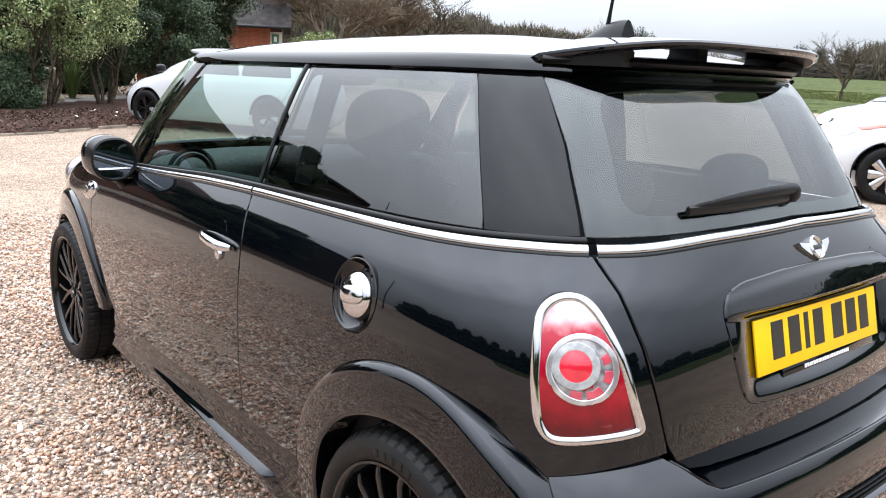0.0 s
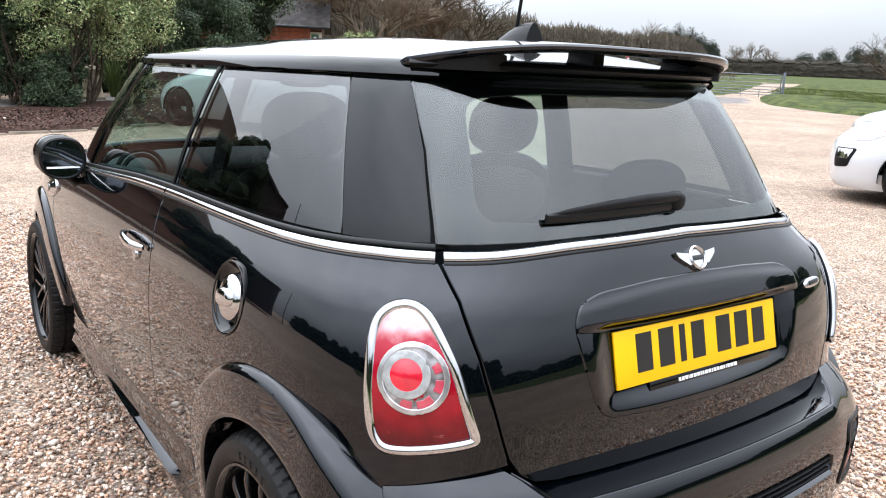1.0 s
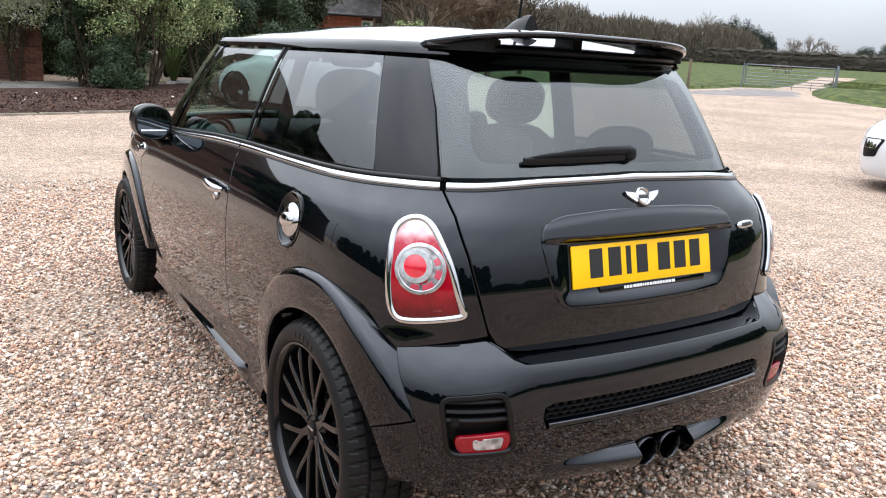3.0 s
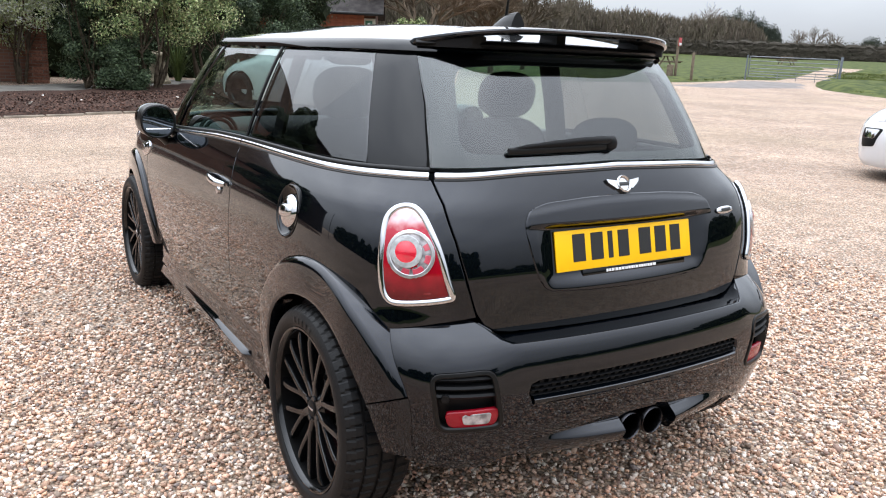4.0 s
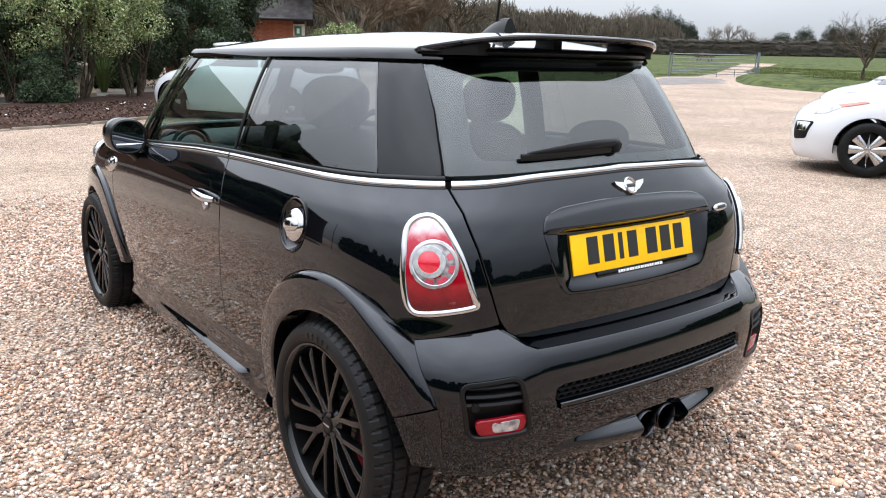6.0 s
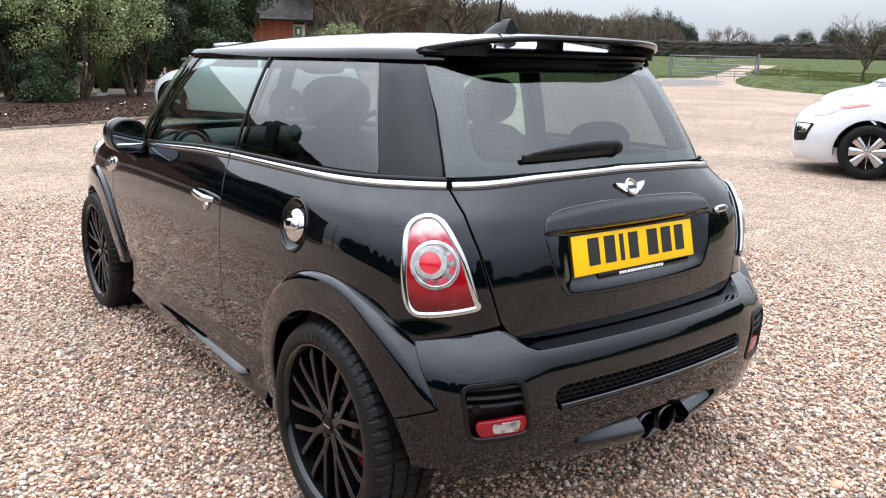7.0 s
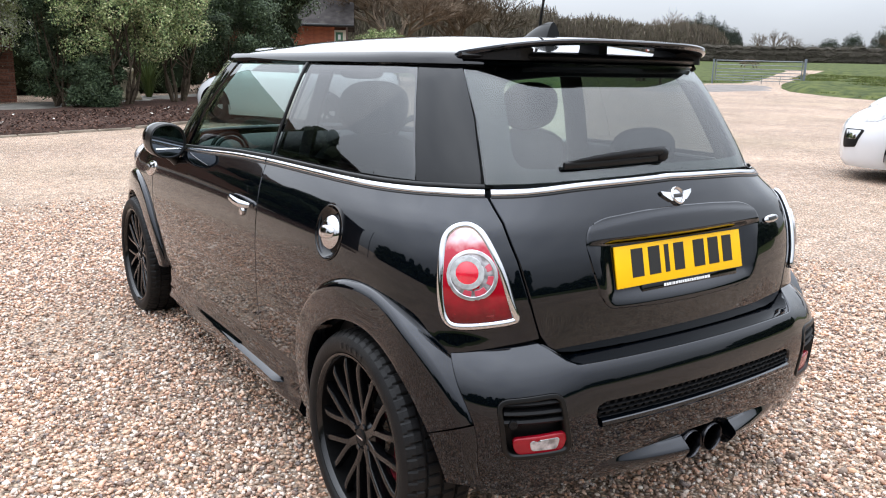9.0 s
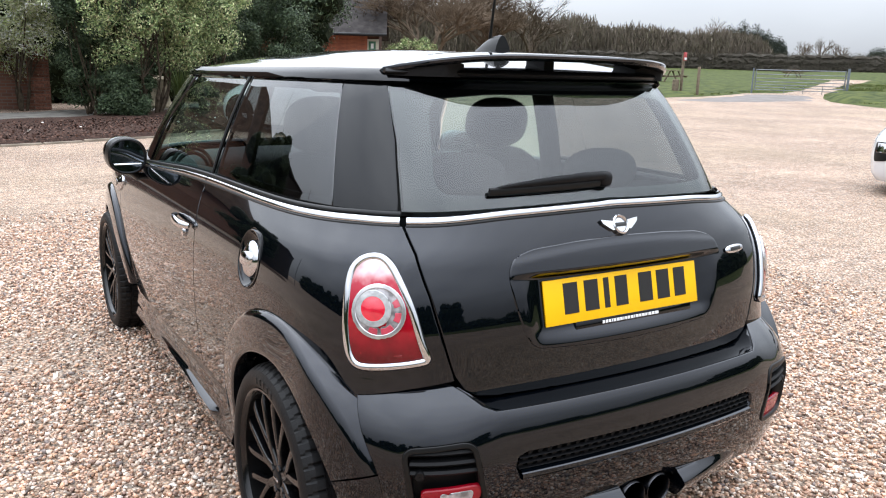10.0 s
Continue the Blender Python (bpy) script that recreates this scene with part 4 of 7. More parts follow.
def spoke_bar(bm, pts, widths, deep):
    """A moulded spoke: a rounded bar through (across, radius, face) points."""
    rows = []
    for k, (c, r, x) in enumerate(pts):
        c0, r0, _ = pts[max(k - 1, 0)]
        c1, r1, _ = pts[min(k + 1, len(pts) - 1)]
        ln = math.hypot(c1 - c0, r1 - r0)
        nx, nr = (r1 - r0) / ln, -(c1 - c0) / ln
        w = widths[k]
        rows.append([bm.verts.new((x + dx, c + nx * w * sd, r + nr * w * sd)) for dx, sd in ((deep, -0.8), (0.007, -1.0), (0.002, -0.82), (0.0, -0.45), (0.0, 0.45), (0.002, 0.82), (0.007, 1.0), (deep, 0.8))])
    for a, b in zip(rows, rows[1:]):
        for i in range(8):
            j = (i + 1) % 8
            bm.faces.new((a[i], a[j], b[j], b[i]))
    bm.faces.new(rows[0])
    bm.faces.new(rows[-1][::-1])


def make_wheel():
    bm = bmesh.new()
    lathe(bm, [(-0.004, 0.234), (-0.010, 0.239), (-0.009, 0.243), (0.000, 0.245), (0.016, 0.238), (0.035, 0.228), (0.09, 0.208), (0.17, 0.212), (0.19, 0.236), (0.175, 0.204), (0.09, 0.200), (0.035, 0.221), (0.012, 0.228), (0.002, 0.230)], "x", 72)
    w = part("wheel", bm, RIM_DULL, car, "black alloy wheel with eight forked spokes")
    bm = bmesh.new()
    lathe(bm, [(-0.005, 0.232), (-0.012, 0.2385), (-0.0115, 0.2440), (0.000, 0.2460), (0.002, 0.230)], "x", 72)
    part("rim_lip", bm, RIM, w)
    bm = bmesh.new()
    prof = [(-0.004, 0.240), (-0.009, 0.246), (-0.015, 0.250), (-0.0180, 0.257), (-0.0195, 0.268), (-0.017, 0.281), (-0.010, 0.292), (0.000, 0.300), (0.012, 0.306), (0.032, 0.3085), (0.034, 0.301), (0.041, 0.301), (0.043, 0.309), (0.076, 0.310), (0.078, 0.302), (0.087, 0.302), (0.089, 0.310), (0.122, 0.310), (0.124, 0.301), (0.133, 0.301), (0.135, 0.309), (0.168, 0.307), (0.180, 0.301), (0.192, 0.288), (0.199, 0.26), (0.190, 0.235)]
    rings = lathe(bm, prof, "x", 360)
    # thin sipes across the shoulders and ribs
    for ri in (7, 8, 9, 12, 13, 16, 17, 20, 21):
        for i, v in enumerate(rings[ri]):
            if (i + ri // 4) % 6 == 0:
                v.co.y *= 0.980
                v.co.z *= 0.980
    tyre = part("tyre", bm, RUBBER, w)
    for pl in tyre.data.polygons:
        pl.use_smooth = math.hypot(pl.center.y, pl.center.z) < 0.294
    # eight arms: a short stem at the hub, forked into two branches that meet the rim
    bm = bmesh.new()
    spoke_bar(bm, [(0, 0.034, 0.014), (0, 0.055, 0.013), (0, 0.080, 0.010), (0, 0.098, 0.008)], [0.0165, 0.0135, 0.0125, 0.0135], 0.030)
    for sgn in (-1, 1):
        pts, wd = [], []
        for k in range(10):
            t = k / 9
            r = 0.080 + 0.157 * t
            across = sgn * (0.004 + 0.041 * (t * t * (3 - 2 * t)) ** 0.72)
            face = 0.010 - 0.009 * math.sin(min(1.0, 1.25 * t) * math.pi / 2) + 0.012 * max(0.0, t - 0.8) / 0.2
            pts.append((across, r, face))
            wd.append(0.0092 + 0.0014 * t)
        spoke_bar(bm, pts, wd, 0.026)
    me_ob = part("spoke", bm, RIM, w)
    me_ob.matrix_basis = pose(0, 0, 0, 11, 0, 0)
    for k in range(1, 8):
        o = new("spoke", me_ob.data)
        o.parent = w
        o.matrix_basis = pose(0, 0, 0, 11 + 45 * k, 0, 0)
    bm = bmesh.new()
    lathe(bm, [(0.014, 0.001), (0.014, 0.024), (0.016, 0.028), (0.020, 0.046), (0.030, 0.056), (0.06, 0.058), (0.06, 0.001)], "x", 40, closed=False)
    part("hub", bm, RIM, w)
    bm = bmesh.new()
    lathe(bm, [(0.0095, 0.001), (0.0095, 0.020), (0.011, 0.0245), (0.020, 0.026)], "x", 32, closed=False)
    cap_ = part("centre_cap", bm, PLASTIC, w, "black wheel centre cap with winged badge")
    bm = bmesh.new()
    box(bm, (0.002, 0.036, 0.006), (0.0085, 0, 0.000), None, 0.0008)
    part("cap_badge", bm, SILVER, cap_, "small silver winged badge")
    for k in range(4):
        bm = bmesh.new()
        lathe(bm, [(0.010, 0.001), (0.010, 0.008), (0.014, 0.010), (0.03, 0.010)], "x", 6, (0, 0.039 * math.cos(k * math.pi / 2 + 0.4), 0.039 * math.sin(k * math.pi / 2 + 0.4)), closed=False)
        part("wheel_bolt", bm, RIM, w)
    bm = bmesh.new()
    lathe(bm, [(0.075, 0.06), (0.075, 0.140), (0.095, 0.140), (0.095, 0.06)], "x", 48)
    part("brake_disc", bm, BRAKE_STEEL, w)
    bm = bmesh.new()
    for k in range(7):
        a = radians(-42 + 11 * k)
        box(bm, (0.05, 0.032, 0.05), (0.075, -0.135 * math.cos(a), 0.135 * math.sin(a)), Matrix.Rotation(-a, 4, "X"), 0.004)
    part("brake_caliper", bm, CALIPER_RED, w, "red brake caliper")
    for k in range(5):
        bm = bmesh.new()
        a = radians(90 + 12 - 6 * k)
        box(bm, (0.003, 0.014, 0.017), (-0.0190, 0.268 * math.cos(a), 0.268 * math.sin(a)), Matrix.Rotation(a - math.pi / 2, 4, "X"), 0.001)
        part("raised_mark", bm, RUBBER, tyre)
    w.matrix_basis = pose(-TRACK_X, 0, HUB_Z)
    return w


wheel = make_wheel()
copy_thing(wheel, pose(-TRACK_X, WHEELBASE, HUB_Z, 17))
copy_thing(wheel, pose(TRACK_X, 0, HUB_Z, 40, 0, 180))
copy_thing(wheel, pose(TRACK_X, WHEELBASE, HUB_Z, 60, 0, 180))

# ---- details of the hatchback ----
def blob(bm, c, size, e=2.6, nu=24, nv=14, turn=None):
    """A rounded box (superellipsoid) of that size round c."""
    c = Vector(c)
    p = lambda v, k: math.copysign(abs(v) ** (2 / k), v)
    rows = []
    for j in range(1, nv):
        th = -math.pi / 2 + math.pi * j / nv
        row = []
        for i in range(nu):
            ph = 2 * math.pi * i / nu
            v = Vector((size[0] / 2 * p(math.cos(th), e) * p(math.cos(ph), e), size[1] / 2 * p(math.cos(th), e) * p(math.sin(ph), e), size[2] / 2 * p(math.sin(th), e)))
            row.append(bm.verts.new(c + (turn @ v if turn else v)))
        rows.append(row)
    for a, b in zip(rows, rows[1:]):
        for i in range(nu):
            j = (i + 1) % nu
            bm.faces.new((a[i], a[j], b[j], b[i]))
    bm.faces.new(rows[0][::-1])
    bm.faces.new(rows[-1])


def flip(bm, on):
    if on:
        bmesh.ops.scale(bm, vec=(-1, 1, 1), verts=bm.verts)
    return bm


def ellipse(c, a, b, k=32):
    return [(c[0] + a * math.cos(2 * math.pi * i / k), c[1] + b * math.sin(2 * math.pi * i / k)) for i in range(k)]


# side skirt with a proud lower ledge
for side in (False, True):
    bm = bmesh.new()
    rows = []
    for k in range(49):
        y = 0.440 + (1.955 - 0.440) * k / 48
        base = BODY.at(BODY.side(y, 0.345), 0.345).x
        endk = min(1.0, max(0.0, (y - 0.585) / 0.03)) * (1.25 - 1.25 * max(0.0, (y - 0.62) / 1.2))
        rows.append([bm.verts.new((base + dx, y, z)) for dx, z in ((0.02, 0.376), (0.005, 0.352), (0.003, 0.318), (0.004, 0.285), (-0.002, 0.266), (-0.012 * endk - 0.002, 0.259), (-0.018 * endk - 0.002, 0.253), (-0.018 * endk, 0.243), (-0.010, 0.212), (0.006, 0.185), (0.05, 0.17), (0.10, 0.17))])
    for a, b in zip(rows, rows[1:]):
        for i in range(len(a) - 1):
            bm.faces.new((a[i], a[i + 1], b[i + 1], b[i]))
    bm.faces.new(rows[0])
    part("side_skirt", flip(bm, side), PAINT, car)
bm = bmesh.new()
box(bm, (1.20, 2.8, 0.05), (0, 1.45, 0.27), None, 0.02)
box(bm, (0.96, 0.34, 0.08), (0, -0.19, 0.39), None, 0.02)
part("underbody", bm, DARK, car)

# tail lamps
LAMP_C = XY(-0.654, -0.322, 0.836)
lamp_in = inset(lamp_loop, 0.0150)
BULB_C = (LAMP_C[0] + 0.012, LAMP_C[1] + 0.006)
GREY_RING = mat("grey_lamp_ring", (0.52, 0.53, 0.53), 0.25, 0.25, 1.0, noise_scale=60, var=0.35)
BULB_RED = mat("bright_red_bulb_lens", (0.72, 0.02, 0.045), 0.1, 0, 1.0, noise_scale=30, var=0.25)
LENS_SKY_FADE = mat("sky_fade_red_lens", (0.36, 0.004, 0.014), 0.10, 0, 0.55, spec=0.2)
nt = LENS_SKY_FADE.node_tree
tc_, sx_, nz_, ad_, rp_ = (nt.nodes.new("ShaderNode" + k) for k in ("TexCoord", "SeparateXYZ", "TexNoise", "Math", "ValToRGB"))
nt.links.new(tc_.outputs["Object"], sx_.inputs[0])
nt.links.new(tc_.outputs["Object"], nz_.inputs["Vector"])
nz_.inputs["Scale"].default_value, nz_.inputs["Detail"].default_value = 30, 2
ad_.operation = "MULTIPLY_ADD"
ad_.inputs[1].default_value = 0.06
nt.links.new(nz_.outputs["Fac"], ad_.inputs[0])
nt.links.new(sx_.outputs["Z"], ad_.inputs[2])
# sky reflection painted into the lens colour: pink at top, dark red below
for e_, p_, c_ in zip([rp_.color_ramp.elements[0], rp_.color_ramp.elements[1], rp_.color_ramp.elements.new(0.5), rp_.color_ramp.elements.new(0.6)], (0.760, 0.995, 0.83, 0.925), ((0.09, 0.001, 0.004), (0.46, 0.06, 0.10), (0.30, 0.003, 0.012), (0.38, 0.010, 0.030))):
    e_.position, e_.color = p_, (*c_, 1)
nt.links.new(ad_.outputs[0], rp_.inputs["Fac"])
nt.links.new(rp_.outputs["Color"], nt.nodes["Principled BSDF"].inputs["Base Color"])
WHITE_LAMP = mat("silver_reflector", (0.50, 0.47, 0.48), 0.2, 0.35, 1.0, noise_scale=45, var=0.7)
for side in (False, True):
    lamp = panel("tail_lamp", BODY, lamp_in, LENS_SKY_FADE, car, mirror=side, off=0.004, gap=0.0, step=0.014, lip=0.02, depth=lambda u, z: 0.010 * max(0.0, 1 - ((u - LAMP_C[0]) / 0.12) ** 2 - ((z - LAMP_C[1]) / 0.16) ** 2), label="red tail lamp lens with round clear reflector in a chrome surround")
    bm = bmesh.new()
    mid_loop = densify(inset(lamp_loop, 0.0070), 0.008)
    for _ in range(12):
        mid_loop = [tuple((Vector(mid_loop[k - 1]) + 2 * Vector(mid_loop[k]) + Vector(mid_loop[(k + 1) % len(mid_loop)])) / 4) for k in range(len(mid_loop))]
    rows = []
    for k, (u, z) in enumerate(mid_loop):
        (u0, z0), (u1, z1) = mid_loop[k - 1], mid_loop[(k + 1) % len(mid_loop)]
        nn = BODY.normal(q_of(u), z)
        tg = (BODY.at(q_of(u1), z1) - BODY.at(q_of(u0), z0)).normalized()
        sd_ = tg.cross(nn)
        rows.append([bm.verts.new(BODY.at(q_of(u), z) + nn * (0.006 + 0.0085 * math.sin(2 * math.pi * j / 12)) + sd_ * 0.0098 * math.cos(2 * math.pi * j / 12)) for j in range(12)])
    for k in range(len(rows)):
        a, b = rows[k], rows[(k + 1) % len(rows)]
        for j in range(12):
            bm.faces.new((a[j], a[(j + 1) % 12], b[(j + 1) % 12], b[j]))
    part("chrome_surround", flip(bm, side), CHROME, lamp)
    panel("reflector_rim", BODY, ellipse(LAMP_C, 0.060, 0.056), CLEAR_LENS, lamp, mirror=side, holes=[ellipse(LAMP_C, 0.054, 0.0505)], off=0.018, gap=0, step=0.012, lip=0.006, round_edge=0.002)
    panel("reflector_dish", BODY, ellipse(LAMP_C, 0.054, 0.0505), WHITE_LAMP, lamp, mirror=side, off=0.0135, gap=0, step=0.010, lip=0.004, round_edge=0.001)
    panel("bulb_ring", BODY, ellipse(BULB_C, 0.0395, 0.037), GREY_RING, lamp, mirror=side, holes=[ellipse(BULB_C, 0.0285, 0.027)], off=0.0175, gap=0, step=0.010, lip=0.006, round_edge=0.002)
    panel("bulb_lens", BODY, ellipse(BULB_C, 0.0285, 0.027), BULB_RED, lamp, mirror=side, off=0.0165, gap=0, step=0.010, lip=0.006, depth=lambda u, z: 0.006 * max(0.0, 1 - ((u - BULB_C[0]) / 0.0285) ** 2 - ((z - BULB_C[1]) / 0.027) ** 2))
    for ang, wide in ((28, 0.16), (-12, 0.22), (-62, 0.30), (-104, 0.20)):
        a = radians(ang)
        bx = [(LAMP_C[0] - math.cos(a + k * wide) * r * 1.06, LAMP_C[1] + math.sin(a + k * wide) * r) for k, r in ((-1, 0.036), (0, 0.037), (1, 0.036), (1, 0.048), (0, 0.049), (-1, 0.048))]
        panel("reflector_rib", BODY, bx, PINK_LENS, lamp, mirror=side, off=0.0155, gap=0, step=0.010, lip=0.002, round_edge=0.001)
    for zz, wd in ((0.742, 0.085), (0.757, 0.078), (0.772, 0.070)):
        uc = LAMP_C[0] - 0.012 - (zz - 0.742) * 0.25
        panel("lens_rib", BODY, [(uc - wd * 0.5, zz - 0.0015), (uc + wd * 0.62, zz - 0.0015), (uc + wd * 0.62, zz + 0.0015), (uc - wd * 0.5, zz + 0.0015)], RED_LENS, lamp, mirror=side, off=0.0095, gap=0, step=0.02, lip=0.003, round_edge=0.001)

# fuel filler: black dish, chrome cap with a grip bar
CAP_P, CAP_N = BODY.at(q_of(cap_c[0]), cap_c[1]), BODY.normal(q_of(cap_c[0]), cap_c[1])
CAP_M = Matrix.Translation(CAP_P) @ CAP_N.to_track_quat("Z", "Y").to_matrix().to_4x4()
bm = bmesh.new()
lathe(bm, [(-0.012, 0.0805), (0.000, 0.080), (0.0012, 0.0788), (0.0008, 0.0765), (-0.005, 0.073), (-0.012, 0.066), (-0.017, 0.058), (-0.019, 0.03), (-0.019, 0.001)], "z", 48, closed=False)
bmesh.ops.transform(bm, matrix=CAP_M, verts=bm.verts)
part("fuel_filler_dish", bm, GBLACK, car)
bm = bmesh.new()
lathe(bm, [(-0.02, 0.051), (-0.010, 0.053), (-0.002, 0.050), (0.005, 0.040), (0.010, 0.024), (0.012, 0.001)], "z", 40, closed=False)
bmesh.ops.transform(bm, matrix=CAP_M, verts=bm.verts)
cap = part("fuel_cap", bm, CHROME, car, "polished chrome fuel cap with grip bar")
bm = bmesh.new()
blob(bm, (0, 0, 0.003), (0.080, 0.042, 0.030), 2.7, 28, 16, Matrix.Rotation(radians(8), 3, "Z"))
bmesh.ops.transform(bm, matrix=CAP_M, verts=bm.verts)
part("grip_bar", bm, CHROME, cap)

# door handles, mirrors, wing repeaters
for side in (False, True):
    zc = 0.842
    hp = [Vector((BODY.at(BODY.side(y, zc), zc).x - d, y, zc + dz)) for y, d, dz in ((0.985, 0.004, 0.008), (0.965, 0.018, 0.006), (0.93, 0.026, 0.003), (0.88, 0.028, 0.0), (0.84, 0.026, -0.002), (0.81, 0.018, -0.002), (0.795, 0.008, -0.002))]
    bm = bmesh.new()
    tube(bm, hp, [(0.006, 0.006), (0.009, 0.011), (0.010, 0.0135), (0.011, 0.0145), (0.010, 0.014), (0.008, 0.012), (0.004, 0.007)], 12)
    handle = part("door_handle", flip(bm, side), CHROME, car, "chrome door handle")
    panel("handle_recess", BODY, ellipse(S(0.872, 0.846), 0.026, 0.052), PAINT, car, mirror=side, off=0.002, gap=0, lip=0.004, step=0.02, depth=lambda u, z: -0.0015)
    bm = bmesh.new()
    lathe(bm, [(0.0, 0.016), (0.008, 0.015), (0.010, 0.012), (0.010, 0.001)], "x", 24, (0, 0, 0), closed=False)
    px = BODY.at(BODY.side(0.872, 0.808), 0.808)
    bmesh.ops.scale(bm, vec=(-1, 1, 1), verts=bm.verts)
    bmesh.ops.translate(bm, vec=(px.x, px.y, 0.808), verts=bm.verts)
    part("key_lock", flip(bm, side), CHROME, handle)
    # mirror
    bm = bmesh.new()
    blob(bm, (-0.829, 1.752, 0.980), (0.158, 0.17, 0.150), 2.3, 32, 18)
    mirror = part("door_mirror", flip(bm, side), PAINT, car, "black door mirror housing")
    bm = bmesh.new()
    rows = []
    for i in range(40):
        a = 2 * math.pi * i / 40
        ca, sa = math.copysign(abs(math.cos(a)) ** 0.88, math.cos(a)), math.copysign(abs(math.sin(a)) ** 0.88, math.sin(a))
        rows.append([bm.verts.new((-0.829 + r * 0.079 * ca, y, 0.980 + r * 0.076 * sa)) for r, y in ((0.97, 1.74), (1.0, 1.690), (0.97, 1.655), (0.90, 1.650), (0.83, 1.664))])
    for i in range(40):
        a, b = rows[i], rows[(i + 1) % 40]
        for j in range(4):
            bm.faces.new((a[j], a[j + 1], b[j + 1], b[j]))
    part("mirror_rim", flip(bm, side), SATIN, mirror)
    bm = bmesh.new()
    vs = [bm.verts.new((-0.829 + 0.067 * math.copysign(abs(math.cos(a)) ** 0.88, math.cos(a)), 1.663, 0.980 + 0.065 * math.copysign(abs(math.sin(a)) ** 0.88, math.sin(a)))) for a in [2 * math.pi * i / 40 for i in range(40)]]
    bm.faces.new(vs)
    r = bmesh.ops.extrude_face_region(bm, geom=bm.faces[:])
    bmesh.ops.translate(bm, vec=(0, 0.006, 0), verts=[v for v in r["geom"] if isinstance(v, bmesh.types.BMVert)])
    bmesh.ops.rotate(bm, cent=(-0.829, 1.666, 0.980), matrix=Matrix.Rotation(radians(-3), 3, "X"), verts=bm.verts)
    part("mirror_glass", flip(bm, side), mat("blue_tinted_mirror", (0.27, 0.30, 0.34), 0.02, 1.0, noise_scale=4, var=0.05), mirror, "", False)
    # silver bar added as the chrome line reflected in the glass
    bm = bmesh.new()
    box(bm, (0.108, 0.004, 0.008), (-0.829, 1.655, 0.948), Matrix.Rotation(radians(-38), 4, "X"), 0.0015)
    part("chrome_bar", flip(bm, side), SILVER, mirror)
    bm = bmesh.new()
    tube(bm, [(-0.815, 1.72, 0.915), (-0.790, 1.735, 0.895), (-0.762, 1.75, 0.87)], [(0.030, 0.018), (0.026, 0.016), (0.028, 0.02)], 12)
    part("mirror_foot", flip(bm, side), SATIN, mirror)
    # chrome wing repeater
    rc = S(2.13, 0.805)
    rep = panel("wing_repeater", BODY, ellipse(rc, 0.068, 0.038), CHROME, car, mirror=side, off=0.006, gap=0, lip=0.012, step=0.012, depth=lambda u, z: 0.018 * max(0.0, 1 - ((u - rc[0]) / 0.068) ** 2 - ((z - rc[1]) / 0.038) ** 2), label="chrome bezel round a clear side repeater")
    panel("repeater_lens", BODY, ellipse(rc, 0.034, 0.015), mat("smoked_repeater_lens", (0.10, 0.08, 0.06), 0.08, 0, 1, noise_scale=60, var=0.5), rep, mirror=side, off=0.0235, gap=0, lip=0.004, step=0.012)

# number-plate boss on the tailgate
def smooth01(t):
    t = min(1.0, max(0.0, t))
    return t * t * (3 - 2 * t)


def plate_y(z):
    return -0.418 + 0.24 * (z - 0.8285)


def boss_depth(u, z):
    """A proud brow along the top, and under it a scooped dish in which the plate lies."""
    x = abs(u)
    brow_top = 0.969 - 0.014 * (x / 0.27) ** 2
    brow = smooth01((brow_top - z) / 0.022) * smooth01((0.372 - x) / 0.03)
    under = smooth01((0.906 - z) / 0.012)
    floor_in = smooth01((z - 0.727) / 0.046)
    half = 0.352 - 0.050 * (0.92 - z) / 0.19
    hollow = floor_in * smooth01((half - x) / max(0.030, half - 0.263))
    p, nn = BODY.at(q_of(u), z), BODY.normal(q_of(u), z)
    rec = (plate_y(z) + 0.005 - p.y) / nn.y
    return 0.003 + 0.004 * brow * (1 - under) + rec * hollow * under


boss = panel("plate_housing", BODY, boss_loop, PAINT, tail, gap=0.0, step=0.006, lip=0.012, depth=boss_depth, round_edge=0.004)
PLATE_P = Vector((-0.003, -0.408, 0.8285))
bm = bmesh.new()
PM = Matrix.Translation(PLATE_P + Vector((0, -0.010, 0))) @ Matrix.Rotation(math.pi / 2 - 0.235, 4, "X")
box(bm, (0.52, 0.111, 0.005), (0, 0, 0), None, 0.0015)
bmesh.ops.transform(bm, matrix=PM, verts=bm.verts)
plate = part("number_plate", bm, YELLOW, tail, "yellow rear number plate with black bars")
for cx, w in ((-0.178, 0.050), (-0.112, 0.050), (-0.062, 0.020), (-0.012, 0.046), (0.072, 0.052), (0.135, 0.050), (0.196, 0.046)):
    bm = bmesh.new()
    box(bm, (w * 0.9, 0.076, 0.0012), (cx, 0.006, 0.0030), None, 0.0003, 1)
    bmesh.ops.transform(bm, matrix=PM, verts=bm.verts)
    part("plate_bar", bm, BLACKINK, plate, "", False)
bm = bmesh.new()
box(bm, (0.40, 0.018, 0.004), (0.03, -0.064, 0.001), None, 0.001)
bmesh.ops.transform(bm, matrix=PM, verts=bm.verts)
strip = part("dealer_strip", bm, GBLACK, plate, "black plate holder strip with white print")
x = -0.085
for w in (8, 8, 8, 3, 9, 9, 8, 4, 6, 9, 9, 4, 9, 8, 9, 6, 3, 8, 9, 12):
    bm = bmesh.new()
    box(bm, (w * 0.00098, 0.0075, 0.001), (x + w * 0.00049, -0.0655, 0.0040), None, 0.0002, 1)
    bmesh.ops.transform(bm, matrix=PM, verts=bm.verts)
    part("print_bar", bm, WHITEINK, strip, "", False)
    x += w * 0.00098 + 0.0025

